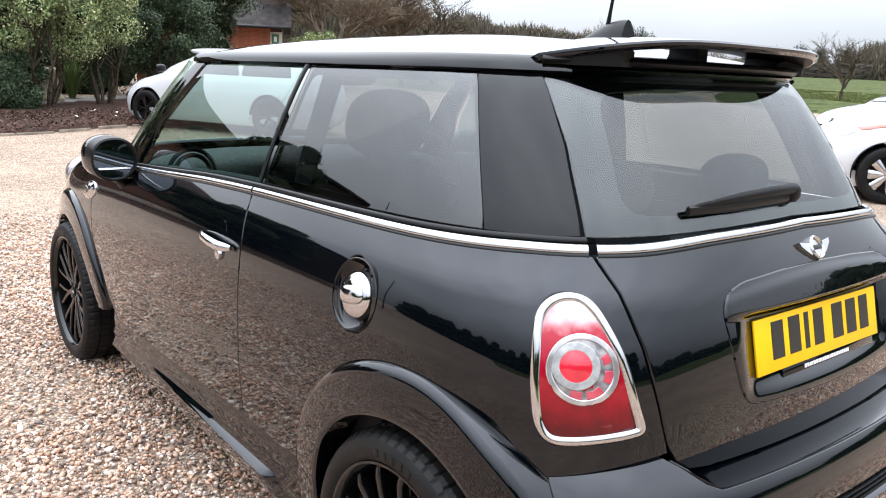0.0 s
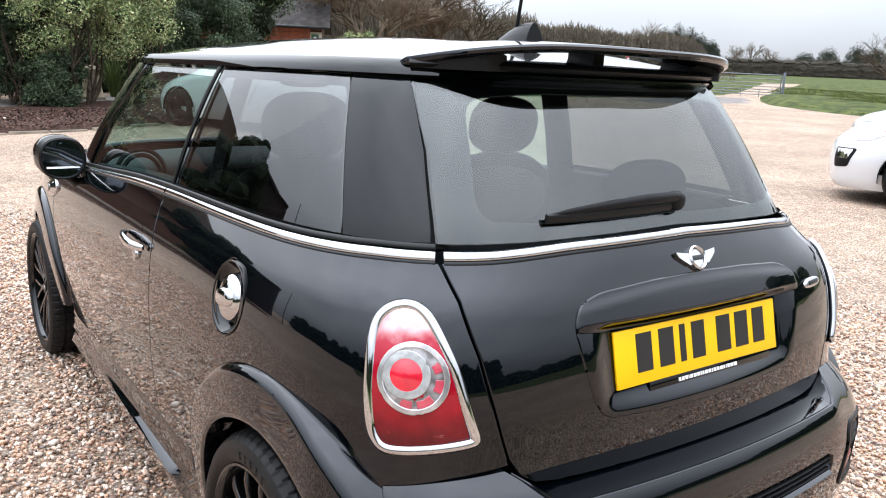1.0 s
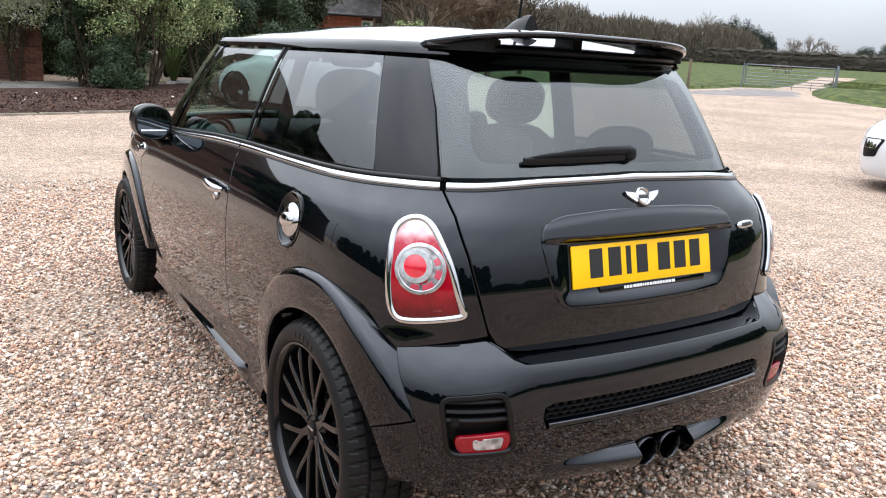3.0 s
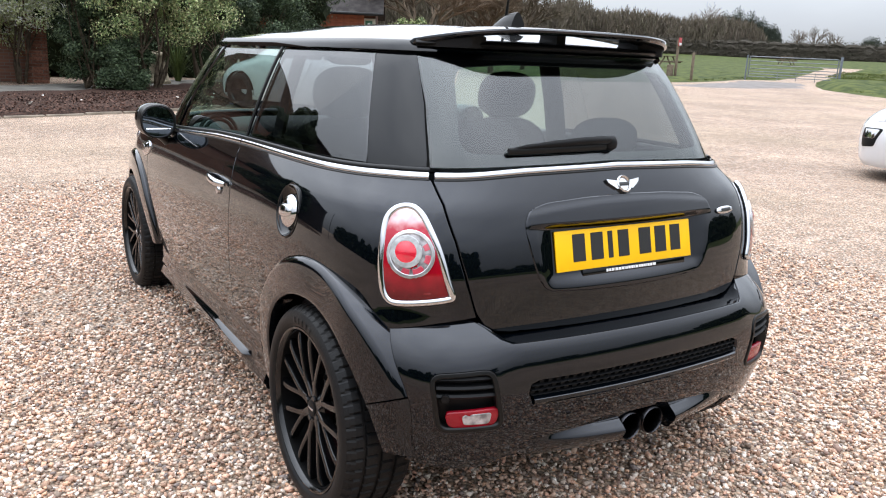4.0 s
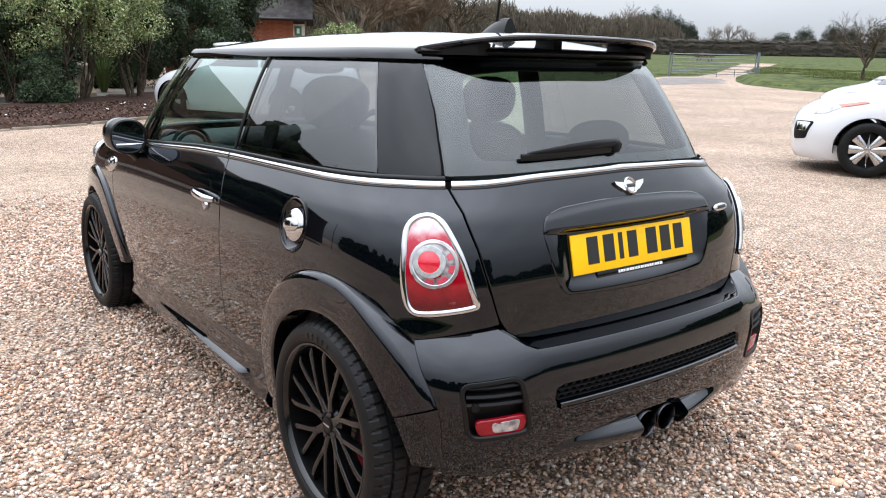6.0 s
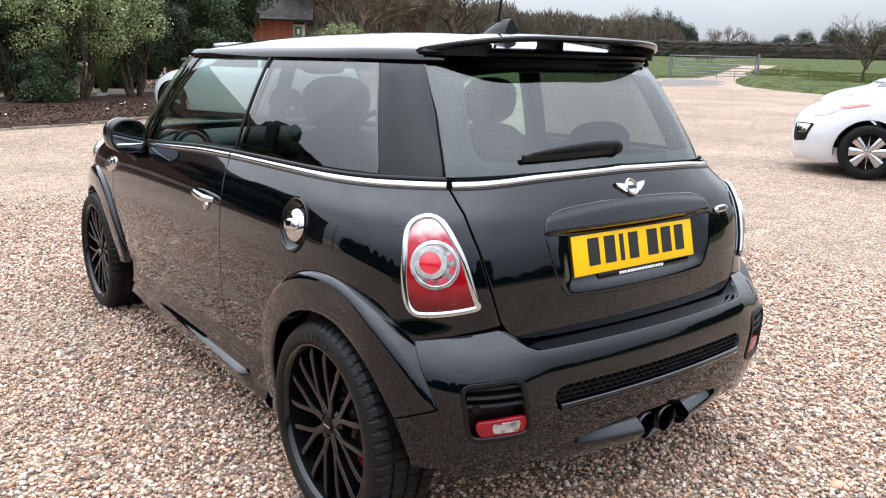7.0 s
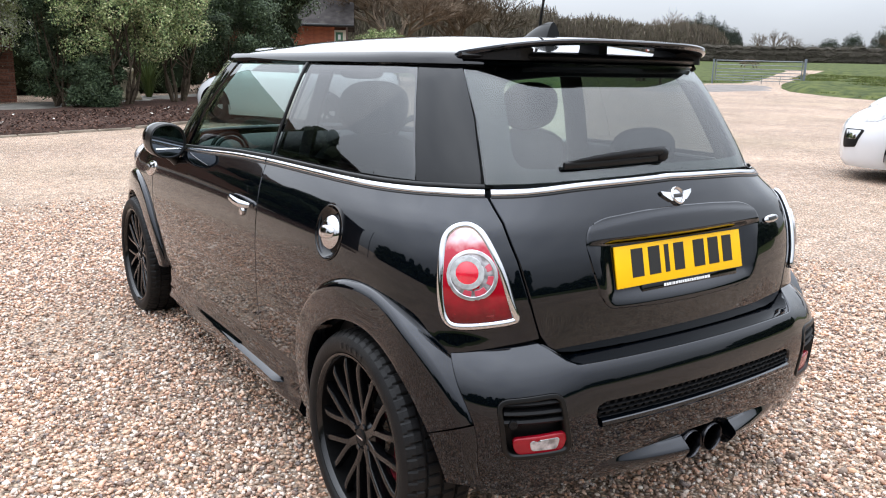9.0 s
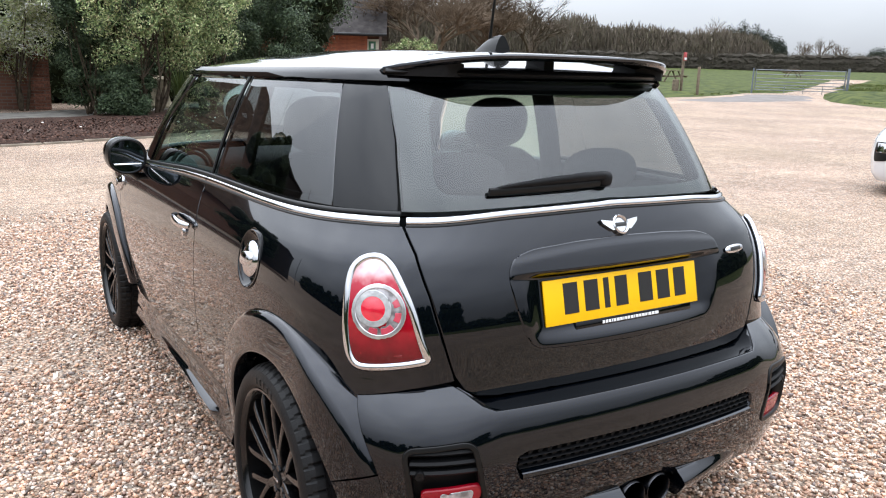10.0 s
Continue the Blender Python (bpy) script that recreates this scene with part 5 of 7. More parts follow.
# winged emblem: two wings either side of a ring
EM_Z = 0.995
EP, EN = BODY.at(0, EM_Z), BODY.normal(0, EM_Z)
EM = Matrix.Translation(EP + EN * 0.004) @ Matrix.Rotation(math.atan2(-EN.y, EN.z), 4, "X")
bm = bmesh.new()
lathe(bm, [(-0.006, 0.026), (0.004, 0.026), (0.007, 0.023), (0.004, 0.019), (0.001, 0.018), (0.001, 0.001)], "z", 32, closed=False)
bmesh.ops.transform(bm, matrix=EM, verts=bm.verts)
emblem = part("winged_emblem", bm, SILVER, tail, "silver winged ring emblem")
for sg in (-1, 1):
    bm = bmesh.new()
    pts = [(0.020, 0.010), (0.062, 0.016), (0.058, 0.006), (0.045, -0.004), (0.030, -0.014), (0.018, -0.012)]
    vs = [bm.verts.new((sg * x, y, 0.003)) for x, y in pts]
    f = bm.faces.new(vs)
    r = bmesh.ops.extrude_face_region(bm, geom=[f])
    bmesh.ops.translate(bm, vec=(0, 0, -0.008), verts=[v for v in r["geom"] if isinstance(v, bmesh.types.BMVert)])
    bmesh.ops.transform(bm, matrix=EM, verts=bm.verts)
    part("wing", bm, SILVER, emblem, "", False)
bm = bmesh.new()
box(bm, (0.044, 0.010, 0.004), (0, 0, 0.002), None, 0.001)
bmesh.ops.transform(bm, matrix=EM, verts=bm.verts)
part("emblem_bar", bm, BLACKINK, emblem)
BQ, BZ = BODY.back(0.432, 0.896), 0.896
BP, BN = BODY.at(BQ, BZ), BODY.normal(BQ, BZ)
BMX = Matrix.Translation(BP + BN * 0.003) @ BN.to_track_quat("Z", "Y").to_matrix().to_4x4()
bm = bmesh.new()
blob(bm, (0, 0, 0), (0.096, 0.024, 0.010), 2.2, 24, 8)
bmesh.ops.transform(bm, matrix=BMX, verts=bm.verts)
badge = part("tailgate_badge", bm, SILVER, tail, "small oval silver badge")
bm = bmesh.new()
box(bm, (0.050, 0.010, 0.002), (0, 0, 0.0048), None, 0.0006)
bmesh.ops.transform(bm, matrix=BMX, verts=bm.verts)
part("badge_inlay", bm, BLACKINK, badge)

# rear wiper
def gl(x, z, off):
    q = GLASS.back(x, z)
    return GLASS.at(q, z) + GLASS.normal(q, z) * off


bm = bmesh.new()
tube(bm, [gl(0.012, 1.103, 0.02), gl(-0.02, 1.101, 0.026), gl(-0.10, 1.099, 0.026), gl(-0.20, 1.095, 0.022), gl(-0.30, 1.089, 0.016), gl(-0.335, 1.086, 0.012)], [(0.008, 0.008), (0.010, 0.012), (0.009, 0.012), (0.008, 0.010), (0.005, 0.006), (0.003, 0.003)], 10)
wiper = part("rear_wiper", bm, PLASTIC, tail, "black plastic rear wiper")
bm = bmesh.new()
blob(bm, gl(0.0, 1.098, 0.012), (0.045, 0.036, 0.042), 2.4)
part("wiper_pivot", bm, PLASTIC, wiper)
bm = bmesh.new()
tube(bm, [gl(x, 1.091 - 0.010 * (0.02 - x) / 0.36, 0.010) for x in (-0.02, -0.1, -0.2, -0.3, -0.345)], [(0.006, 0.010)] * 5, 8)
part("wiper_blade", bm, SATIN, wiper)

# roof spoiler: blade, lower rail, middle strut and solid ends
def sp_trail(x):
    return -0.200 + 0.205 * (abs(x) / 0.488) ** 4.0


def sp_lead(x):
    return 0.035


def sp_top(x, s):
    edge = 1 - (abs(x) / 0.488) ** 4
    return 1.372 - 0.014 * (1 - s) * (abs(x) / 0.488) ** 6 + 0.044 * edge + (0.004 - 0.012 * s * s + 0.006 * s) * edge


bm = bmesh.new()
rows = []
for k in range(49):
    x = -0.486 + 0.972 * k / 48
    row = []
    for s in np.linspace(0, 1, 9):
        row.append(bm.verts.new((x, sp_lead(x) + (sp_trail(x) - sp_lead(x)) * s, sp_top(x, s))))
    t = row[-1].co
    row.append(bm.verts.new((x, t.y - 0.004, t.z - 0.004)))
    row.append(bm.verts.new((x, t.y - 0.003, t.z - 0.010)))
    row.append(bm.verts.new((x, t.y + 0.006, t.z - 0.017)))
    for s in np.linspace(0.85, 0, 6):
        row.append(bm.verts.new((x, sp_lead(x) + (sp_trail(x) - sp_lead(x)) * s, sp_top(x, s) - 0.0125 - 0.002 * (1 - s))))
    rows.append(row)
for a, b in zip(rows, rows[1:]):
    n = len(a)
    for i in range(n):
        j = (i + 1) % n
        bm.faces.new((a[i], a[j], b[j], b[i]))
bm.faces.new(rows[0])
bm.faces.new(rows[-1][::-1])
spoiler = part("roof_spoiler", bm, PAINT, tail, "black roof spoiler with two slots")
bm = bmesh.new()
rail = []
for k in range(33):
    x = -0.466 + 0.932 * k / 32
    q = GLASS.back(x, 1.352)
    p = GLASS.at(q, 1.352) + GLASS.normal(q, 1.352) * 0.014
    rail.append((p.x, p.y, 1.362))
tube(bm, rail, [(0.020, 0.011)] * 33, 10)
part("spoiler_rail", bm, SATIN, spoiler)
for x0, x1, y0, y1 in ((-0.012, 0.022, -0.050, 0.034), (0.322, 0.462, -0.060, 0.034), (-0.462, -0.305, -0.095, 0.034)):
    bm = bmesh.new()
    rws = []
    for k in range(13):
        t = k / 12
        x = x0 + (x1 - x0) * t
        # the end supports are drawn out to a point along their inner edge
        near = min(abs(x0), abs(x1))
        taper = smooth01((abs(x) - near) / 0.05) if near > 0.1 else 1.0
        ya = max(y0 - 0.3 * max(0.0, abs(x) - near) * (near > 0.1), sp_trail(x) + 0.012)
        za = 1.404 - 0.020 * (1 - taper)
        za = min(za, sp_top(x, 0.5) - 0.015)
        rws.append([bm.verts.new(v) for v in ((x, ya, 1.352), (x, ya, za), (x, y1, sp_top(x, 0.0) - 0.006), (x, y1, 1.352))])
    for a, b in zip(rws, rws[1:]):
        for i in range(4):
            j = (i + 1) % 4
            bm.faces.new((a[i], a[j], b[j], b[i]))
    bm.faces.new(rws[0])
    bm.faces.new(rws[-1][::-1])
    part("spoiler_support", bm, PLASTIC, spoiler)
bm = bmesh.new()
rows = []
for k in range(49):
    x = -0.480 + 0.960 * k / 48
    rows.append([bm.verts.new((x, sp_lead(x) + (sp_trail(x) + 0.008 - sp_lead(x)) * u, sp_top(x, u) - 0.0165)) for u in np.linspace(1, 0.05, 8)])
for a, b in zip(rows, rows[1:]):
    for i in range(7):
        bm.faces.new((a[i], a[i + 1], b[i + 1], b[i]))
part("spoiler_underside", bm, PLASTIC, spoiler, "matt black underside")

# roof antenna
bm = bmesh.new()
rows = []
for s in np.linspace(0, 1, 12):
    y = 0.305 - 0.135 * s
    h = 0.050 * math.sin(min(1, 0.15 + s * 0.95) * math.pi / 2) ** 1.2
    w = 0.030 * (0.45 + 0.55 * math.sin(s * math.pi * 0.62))
    zb = 1.424
    rows.append([bm.verts.new((w * math.cos(a) * (1 - 0.35 * math.sin(a)), y + 0.004 * math.sin(a), zb + h * math.sin(a))) for a in np.linspace(0, math.pi, 9)])
for a, b in zip(rows, rows[1:]):
    for i in range(8):
        bm.faces.new((a[i], a[i + 1], b[i + 1], b[i]))
bm.faces.new(rows[0])
bm.faces.new(rows[-1][::-1])
ant = part("antenna_foot", bm, SATIN, car, "black roof aerial foot")
bm = bmesh.new()
tube(bm, [(0, 0.240, 1.46), (0, 0.235, 1.50), (0, 0.215, 1.63), (0, 0.195, 1.76)], [0.006, 0.0045, 0.004, 0.003], 8)
part("antenna_rod", bm, SATIN, ant)

# bumper inserts
def ub(x, z, off=0.0):
    q = BUMP.back(x, z)
    return BUMP.at(q, z) + BUMP.normal(q, z) * off


for sg in (1, -1):
    vl = vent_loop if sg == 1 else vent_mir
    v = panel("bumper_vent", BUMP, vl, PLASTIC, bumper, off=-0.035, gap=-0.004, step=0.02, lip=0.002)
    panel("vent_frame", BUMP, vl, SATIN, v, holes=[inset(vl, 0.009)], off=0.004, gap=0.001, step=0.014, lip=0.03, round_edge=0.002)
    for z in (0.546, 0.522, 0.498):
        bm = bmesh.new()
        tube(bm, [ub(-sg * x, z, -0.018) for x in np.linspace(0.496, 0.645, 8)], [(0.016, 0.0082)] * 8, 8)
        part("vent_slat", bm, PLASTIC, v)
    bm = bmesh.new()
    p, q = ub(-sg * 0.625, 0.494, -0.004), BUMP.normal(BUMP.back(-sg * 0.625, 0.494), 0.494)
    lathe(bm, [(-0.02, 0.012), (0.0, 0.012), (0.004, 0.010), (0.004, 0.001)], "z", 20, closed=False)
    bmesh.ops.transform(bm, matrix=Matrix.Translation(p) @ q.to_track_quat("Z", "Y").to_matrix().to_4x4(), verts=bm.verts)
    part("parking_sensor", bm, PLASTIC, v)
    lens = fillet([U(-sg * 0.622, 0.450), U(-sg * 0.610, 0.413), U(-sg * 0.494, 0.413), U(-sg * 0.484, 0.457)], 0.016)
    fl = panel("fog_lamp", BUMP, lens, FOG_LENS, v, off=-0.004, gap=0, step=0.024, lip=0.012, label="red bumper lamp with clear centre")
    if sg == 1:
        cl = fillet([U(-0.580, 0.445), U(-0.575, 0.422), U(-0.512, 0.421), U(-0.508, 0.448)], 0.008)
        panel("clear_lens", BUMP, cl, WHITE_LAMP, fl, off=-0.0015, gap=0, step=0.012, lip=0.004)
panel("grille_backing", BUMP, mesh_loop, DARK, bumper, off=-0.030, gap=-0.004, step=0.03, lip=0.002)
# honeycomb bars of the insert, three staggered rows
bm = bmesh.new()
for rrow in range(3):
    z0 = 0.483 + 0.0135 * rrow
    tube(bm, [ub(x, z0, -0.010) for x in np.linspace(-0.396, 0.396, 40)], [(0.008, 0.0022)] * 40, 6)
    for k in range(30):
        x = -0.392 + 0.0265 * (k + 0.5 * (rrow % 2))
        tube(bm, [ub(x, z0, -0.012), ub(x + 0.006, z0 + 0.0135, -0.012)], [(0.0022, 0.007)] * 2, 6)
part("honeycomb_grille", bm, PLASTIC, bumper)
bm = bmesh.new()
rows = []
for x in np.linspace(-0.392, 0.392, 50):
    rows.append([bm.verts.new(ub(x, z, o)) for z, o in ((0.484, -0.030), (0.480, -0.002), (0.475, 0.008), (0.466, 0.0095), (0.460, 0.006), (0.458, -0.010))])
for a, b in zip(rows, rows[1:]):
    for i in range(5):
        bm.faces.new((a[i], a[i + 1], b[i + 1], b[i]))
part("grille_sill", bm, PAINT, bumper)
# diffuser shell and two blades: wedges whose flat tops widen towards the pipes
bm = bmesh.new()
rows = []
for x in np.linspace(-0.44, 0.44, 40):
    o = ub(x, 0.36, -0.004)
    dip = 0.055 * max(0.0, 1 - (abs(x) / 0.14) ** 4)
    rows.append([bm.verts.new((o.x, o.y + dy, z)) for dy, z in ((0.03, 0.40), (0.03, 0.372), (0.034, 0.340), (0.05, 0.310 + dip), (0.10, 0.285 + dip), (0.20, 0.27))])
for a, b in zip(rows, rows[1:]):
    for i in range(5):
        bm.faces.new((a[i], a[i + 1], b[i + 1], b[i]))
part("diffuser", bm, PLASTIC, bumper)
for sg in (-1, 1):
    bm = bmesh.new()
    rws = []
    x_in, x_out = (0.092, 0.400) if sg < 0 else (0.108, 0.390)
    for k in range(17):
        s = k / 16
        x = sg * (x_in + (x_out - x_in) * s)
        w = (1 - s) ** 0.9
        zt, zb = 0.366 - 0.012 * s, 0.290 + 0.008 * s
        ring = [(ub(x, zt).y + 0.03, zt + 0.006), (ub(x, zt).y - 0.001 + 0.003 * s, zt + 0.001)]
        for f, d in ((0.10, 0.30), (0.22, 0.66), (0.33, 0.92), (0.40, 1.0), (0.48, 1.0), (0.70, 0.90), (0.90, 0.74), (0.98, 0.55)):
            z = zt + (zb - zt) * f
            ring.append((ub(x, z).y - 0.044 * w * d + 0.003 * s, z))
        ring.append((ub(x, zb).y + 0.05, zb))
        rws.append([bm.verts.new((x, yy, zz)) for yy, zz in ring])
    n = len(rws[0])
    for a, b in zip(rws, rws[1:]):
        for i in range(n):
            j = (i + 1) % n
            bm.faces.new((a[i], a[j], b[j], b[i]))
    bm.faces.new(rws[0])
    bm.faces.new(rws[-1])
    part("diffuser_blade", bm, PAINT, bumper)
BLACK_CHROME = mat("black_chrome_pipe", (0.06, 0.06, 0.065), 0.22, 1.0, noise_scale=20, var=0.4)
for x in (-0.044, 0.044):
    bm = bmesh.new()
    lathe(bm, [(-0.545, 0.036), (-0.550, 0.039), (-0.545, 0.042), (-0.50, 0.042), (-0.36, 0.040), (-0.36, 0.036), (-0.50, 0.036)], "y", 32, (x, 0, 0.328))
    part("exhaust_tip", bm, BLACK_CHROME, car, "black twin exhaust tailpipe")
    bm = bmesh.new()
    lathe(bm, [(-0.47, 0.001), (-0.47, 0.037)], "y", 32, (x, 0, 0.328), closed=False)
    part("pipe_bore", bm, DARK, car)

# front end, mostly hidden
for side in (False, True):
    fb = [S(2.96, 0.60), S(2.92, 0.52), S(2.91, 0.40), S(2.90, 0.20), (4.55, 0.20), (4.55, 0.66), S(3.02, 0.66)]
    panel("front_bumper_half", BODY, fb, PAINT, car, mirror=side, step=0.04, gap=0.001)
    bm = bmesh.new()
    blob(bm, (-0.56, 2.93, 0.755), (0.24, 0.20, 0.19), 2.1)
    part("headlamp", flip(bm, side), WHITE_LAMP, car, "round clear headlamp")

# cabin
for side in (-1, 1):
    bm = bmesh.new()
    blob(bm, (side * 0.36, 0.78, 0.76), (0.50, 0.16, 0.66), 3.2, 24, 16, Matrix.Rotation(radians(14), 3, "X"))
    seat = part("front_seat", bm, FABRIC, car, "dark cloth front seat")
    bm = bmesh.new()
    blob(bm, (side * 0.36, 1.08, 0.50), (0.52, 0.56, 0.20), 3.2)
    part("seat_cushion", bm, FABRIC, seat)
    bm = bmesh.new()
    blob(bm, (side * 0.36, 0.70, 1.175), (0.27, 0.11, 0.19), 2.6, 24, 14, Matrix.Rotation(radians(10), 3, "X"))
    hr = part("headrest", bm, FABRIC, seat)
    for dx in (-0.06, 0.06):
        bm = bmesh.new()
        tube(bm, [(side * 0.36 + dx, 0.715, 1.12), (side * 0.36 + dx, 0.735, 1.03)], 0.007, 8)
        part("headrest_post", bm, CHROME, hr)
    bm = bmesh.new()
    blob(bm, (side * 0.34, 0.02, 0.80), (0.62, 0.16, 0.50), 3.4, 24, 14, Matrix.Rotation(radians(18), 3, "X"))
    back = part("rear_seat_back", bm, FABRIC, car, "dark cloth rear seat back")
    bm = bmesh.new()
    blob(bm, (side * 0.25, -0.02, 1.080), (0.27, 0.11, 0.14), 2.4, 24, 12)
    part("rear_headrest", bm, FABRIC, back)
    # window pillars and door trims inside
    bm = bmesh.new()
    box(bm, (0.03, 1.6, 0.52), (side * 0.69, 1.0, 0.66), None, 0.01)
    part("door_trim", bm, INTERIOR, car)
    bm = bmesh.new()
    rows = []
    for k in range(31):
        y = 0.0 + 1.75 * k / 30
        zt = belt_of(abs(S(y, 0.99)[0])) + 0.030
        xg = -GLASS.at(GLASS.side(y, zt), zt).x - 0.020
        rows.append([bm.verts.new((side * (xg - dx), y, zt + dz)) for dx, dz in ((0.0, -0.10), (0.0, -0.004), (0.006, 0.0), (0.040, -0.004), (0.046, -0.012), (0.046, -0.10))])
    for a, b in zip(rows, rows[1:]):
        for i in range(6):
            j = (i + 1) % 6
            bm.faces.new((a[i], a[j], b[j], b[i]))
    bm.faces.new(rows[0])
    bm.faces.new(rows[-1][::-1])
    part("window_sill_trim", bm, INTERIOR, car)
    bm = bmesh.new()
    tube(bm, [(side * 0.645, 0.70, 0.96), (side * 0.60, 0.69, 1.15), (side * 0.545, 0.68, 1.33)], [(0.055, 0.02)] * 3, 8)
    part("b_pillar_trim", bm, INTERIOR, car)
bm = bmesh.new()
blob(bm, (0, 1.82, 0.86), (1.30, 0.56, 0.24), 3.6, 32, 14)
part("dashboard", bm, INTERIOR, car, "dark moulded dashboard")
bm = bmesh.new()
blob(bm, (0, 0.78, 1.336), (1.06, 1.50, 0.05), 4.2, 40, 8)
part("headlining", bm, mat("anthracite_headlining", (0.02, 0.02, 0.02), 0.9, noise_scale=30, var=0.1), car)
bm = bmesh.new()
rg_ = 0.185
SW = Matrix.Translation((0.36, 1.47, 0.90)) @ Matrix.Rotation(radians(66), 4, "X")
rows = []
for i in range(36):
    a = 2 * math.pi * i / 36
    rows.append([bm.verts.new(SW @ Vector(((rg_ + 0.015 * math.cos(b)) * math.cos(a), (rg_ + 0.015 * math.cos(b)) * math.sin(a), 0.015 * math.sin(b)))) for b in [2 * math.pi * j / 10 for j in range(10)]])
for i in range(36):
    a, b = rows[i], rows[(i + 1) % 36]
    for j in range(10):
        k = (j + 1) % 10
        bm.faces.new((a[j], a[k], b[k], b[j]))
wheel_s = part("steering_wheel", bm, INTERIOR, car, "black leather steering wheel")
bm = bmesh.new()
blob(bm, SW @ Vector((0, 0, 0)), (0.13, 0.06, 0.11), 2.6)
for a in (200, 340, 270):
    tube(bm, [SW @ Vector((0.05 * math.cos(radians(a)), 0.05 * math.sin(radians(a)), 0)), SW @ Vector((0.18 * math.cos(radians(a)), 0.18 * math.sin(radians(a)), 0))], [(0.018, 0.008)] * 2, 8)
part("wheel_boss", bm, INTERIOR, wheel_s)
for rr, yy in ((0.085, 1.585), (0.065, 1.58)):
    bm = bmesh.new()
    lathe(bm, [(-0.008, rr), (0.0, rr + 0.008), (0.008, rr), (0.0, rr - 0.008)], "y", 32, (-0.585, yy, 0.93))
    part("air_vent_ring", bm, SATIN, car)
bm = bmesh.new()
box(bm, (0.96, 0.26, 0.03), (0, -0.06, 0.95), None, 0.01)
part("parcel_shelf", bm, INTERIOR, car)
bm = bmesh.new()
blob(bm, (0.02, 1.50, 1.285), (0.22, 0.05, 0.065), 3)
part("interior_mirror", bm, INTERIOR, car)

# ---- plants ----
def cloud_mesh(name, centers, normals, length, width, material, parent=None, label="", bend=0.25, upright=0.0):
    """Many small leaves: each a folded, pointed quad pair."""
    n = len(centers)
    nrm = normals / np.linalg.norm(normals, axis=1, keepdims=True)
    ref = rng.normal(size=(n, 3))
    t = np.cross(nrm, ref) + upright * np.array([0, 0, 1.0])
    t /= np.linalg.norm(t, axis=1, keepdims=True)
    b = np.cross(nrm, t)
    L = (length * rng.uniform(0.6, 1.3, n))[:, None]
    W = (width * rng.uniform(0.7, 1.2, n))[:, None]
    V = np.stack([centers - t * L / 2, centers + b * W / 2 + nrm * L * bend * 0.4, centers + t * L / 2, centers - b * W / 2 + nrm * L * bend * 0.4], 1)
    F = np.array([(0, 1, 2), (0, 2, 3)])
    F = (F[None] + (np.arange(n) * 4)[:, None, None]).reshape(-1, 3)
    me = bpy.data.meshes.new(name)
    me.vertices.add(n * 4)
    me.vertices.foreach_set("co", V.reshape(-1))
    me.loops.add(len(F) * 3)
    me.loops.foreach_set("vertex_index", F.reshape(-1).astype(np.int32))
    me.polygons.add(len(F))
    me.polygons.foreach_set("loop_start", np.arange(0, len(F) * 3, 3, dtype=np.int32))
    me.update(calc_edges=True)
    return link(name, me, material, parent, label)


def leaf_mat(name, colors, rough=0.45):
    return random_island_mat(name, colors, rough, 0.1, 30)


LAUREL = leaf_mat("laurel_leaves", [(0.221, 0.305, 0.12), (0.325, 0.416, 0.169), (0.137, 0.202, 0.086), (0.442, 0.52, 0.234), (0.65, 0.676, 0.364), (0.081, 0.124, 0.055), (0.39, 0.351, 0.195)])
OLIVE = leaf_mat("variegated_leaves", [(0.411, 0.484, 0.221), (0.637, 0.678, 0.383), (0.75, 0.75, 0.564), (0.308, 0.37, 0.181), (0.75, 0.75, 0.724), (0.512, 0.543, 0.304)])
DARKLEAF = leaf_mat("dark_evergreen_leaves", [(0.041, 0.062, 0.032), (0.065, 0.095, 0.046), (0.027, 0.043, 0.023), (0.097, 0.128, 0.068)])
BRIGHT = leaf_mat("bright_green_leaves", [(0.075, 0.105, 0.03), (0.10, 0.13, 0.04), (0.06, 0.085, 0.025)])
BARK = mat("grey_brown_bark", (0.11, 0.085, 0.06), 0.9, noise_scale=12, var=0.5, bump=0.6, bump_scale=50)
TWIG = mat("brown_twigs", (0.16, 0.12, 0.085), 0.9, noise_scale=3, var=0.4)


# dark fill for crown interiors, its colour standing in for their inner shade
SHADE_FILL = mat("inner_foliage", (0.026, 0.036, 0.018), 0.9, noise_scale=9, var=0.6, bump=0.8, bump_scale=18)


def lumps(bm, centers, radii, seed, squash=0.8):
    """Uneven solid lumps that fill the inside of foliage."""
    r0 = random.Random(seed)
    for c, rad in zip(centers, radii):
        g = bmesh.ops.create_icosphere(bm, subdivisions=2, radius=1.0)["verts"]
        for v in g:
            k = rad * r0.uniform(0.72, 1.18)
            v.co = Vector((c[0] + v.co.x * k, c[1] + v.co.y * k, c[2] + v.co.z * k * squash))


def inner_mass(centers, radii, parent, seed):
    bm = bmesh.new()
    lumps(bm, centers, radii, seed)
    return part("inner_foliage", bm, SHADE_FILL, parent)


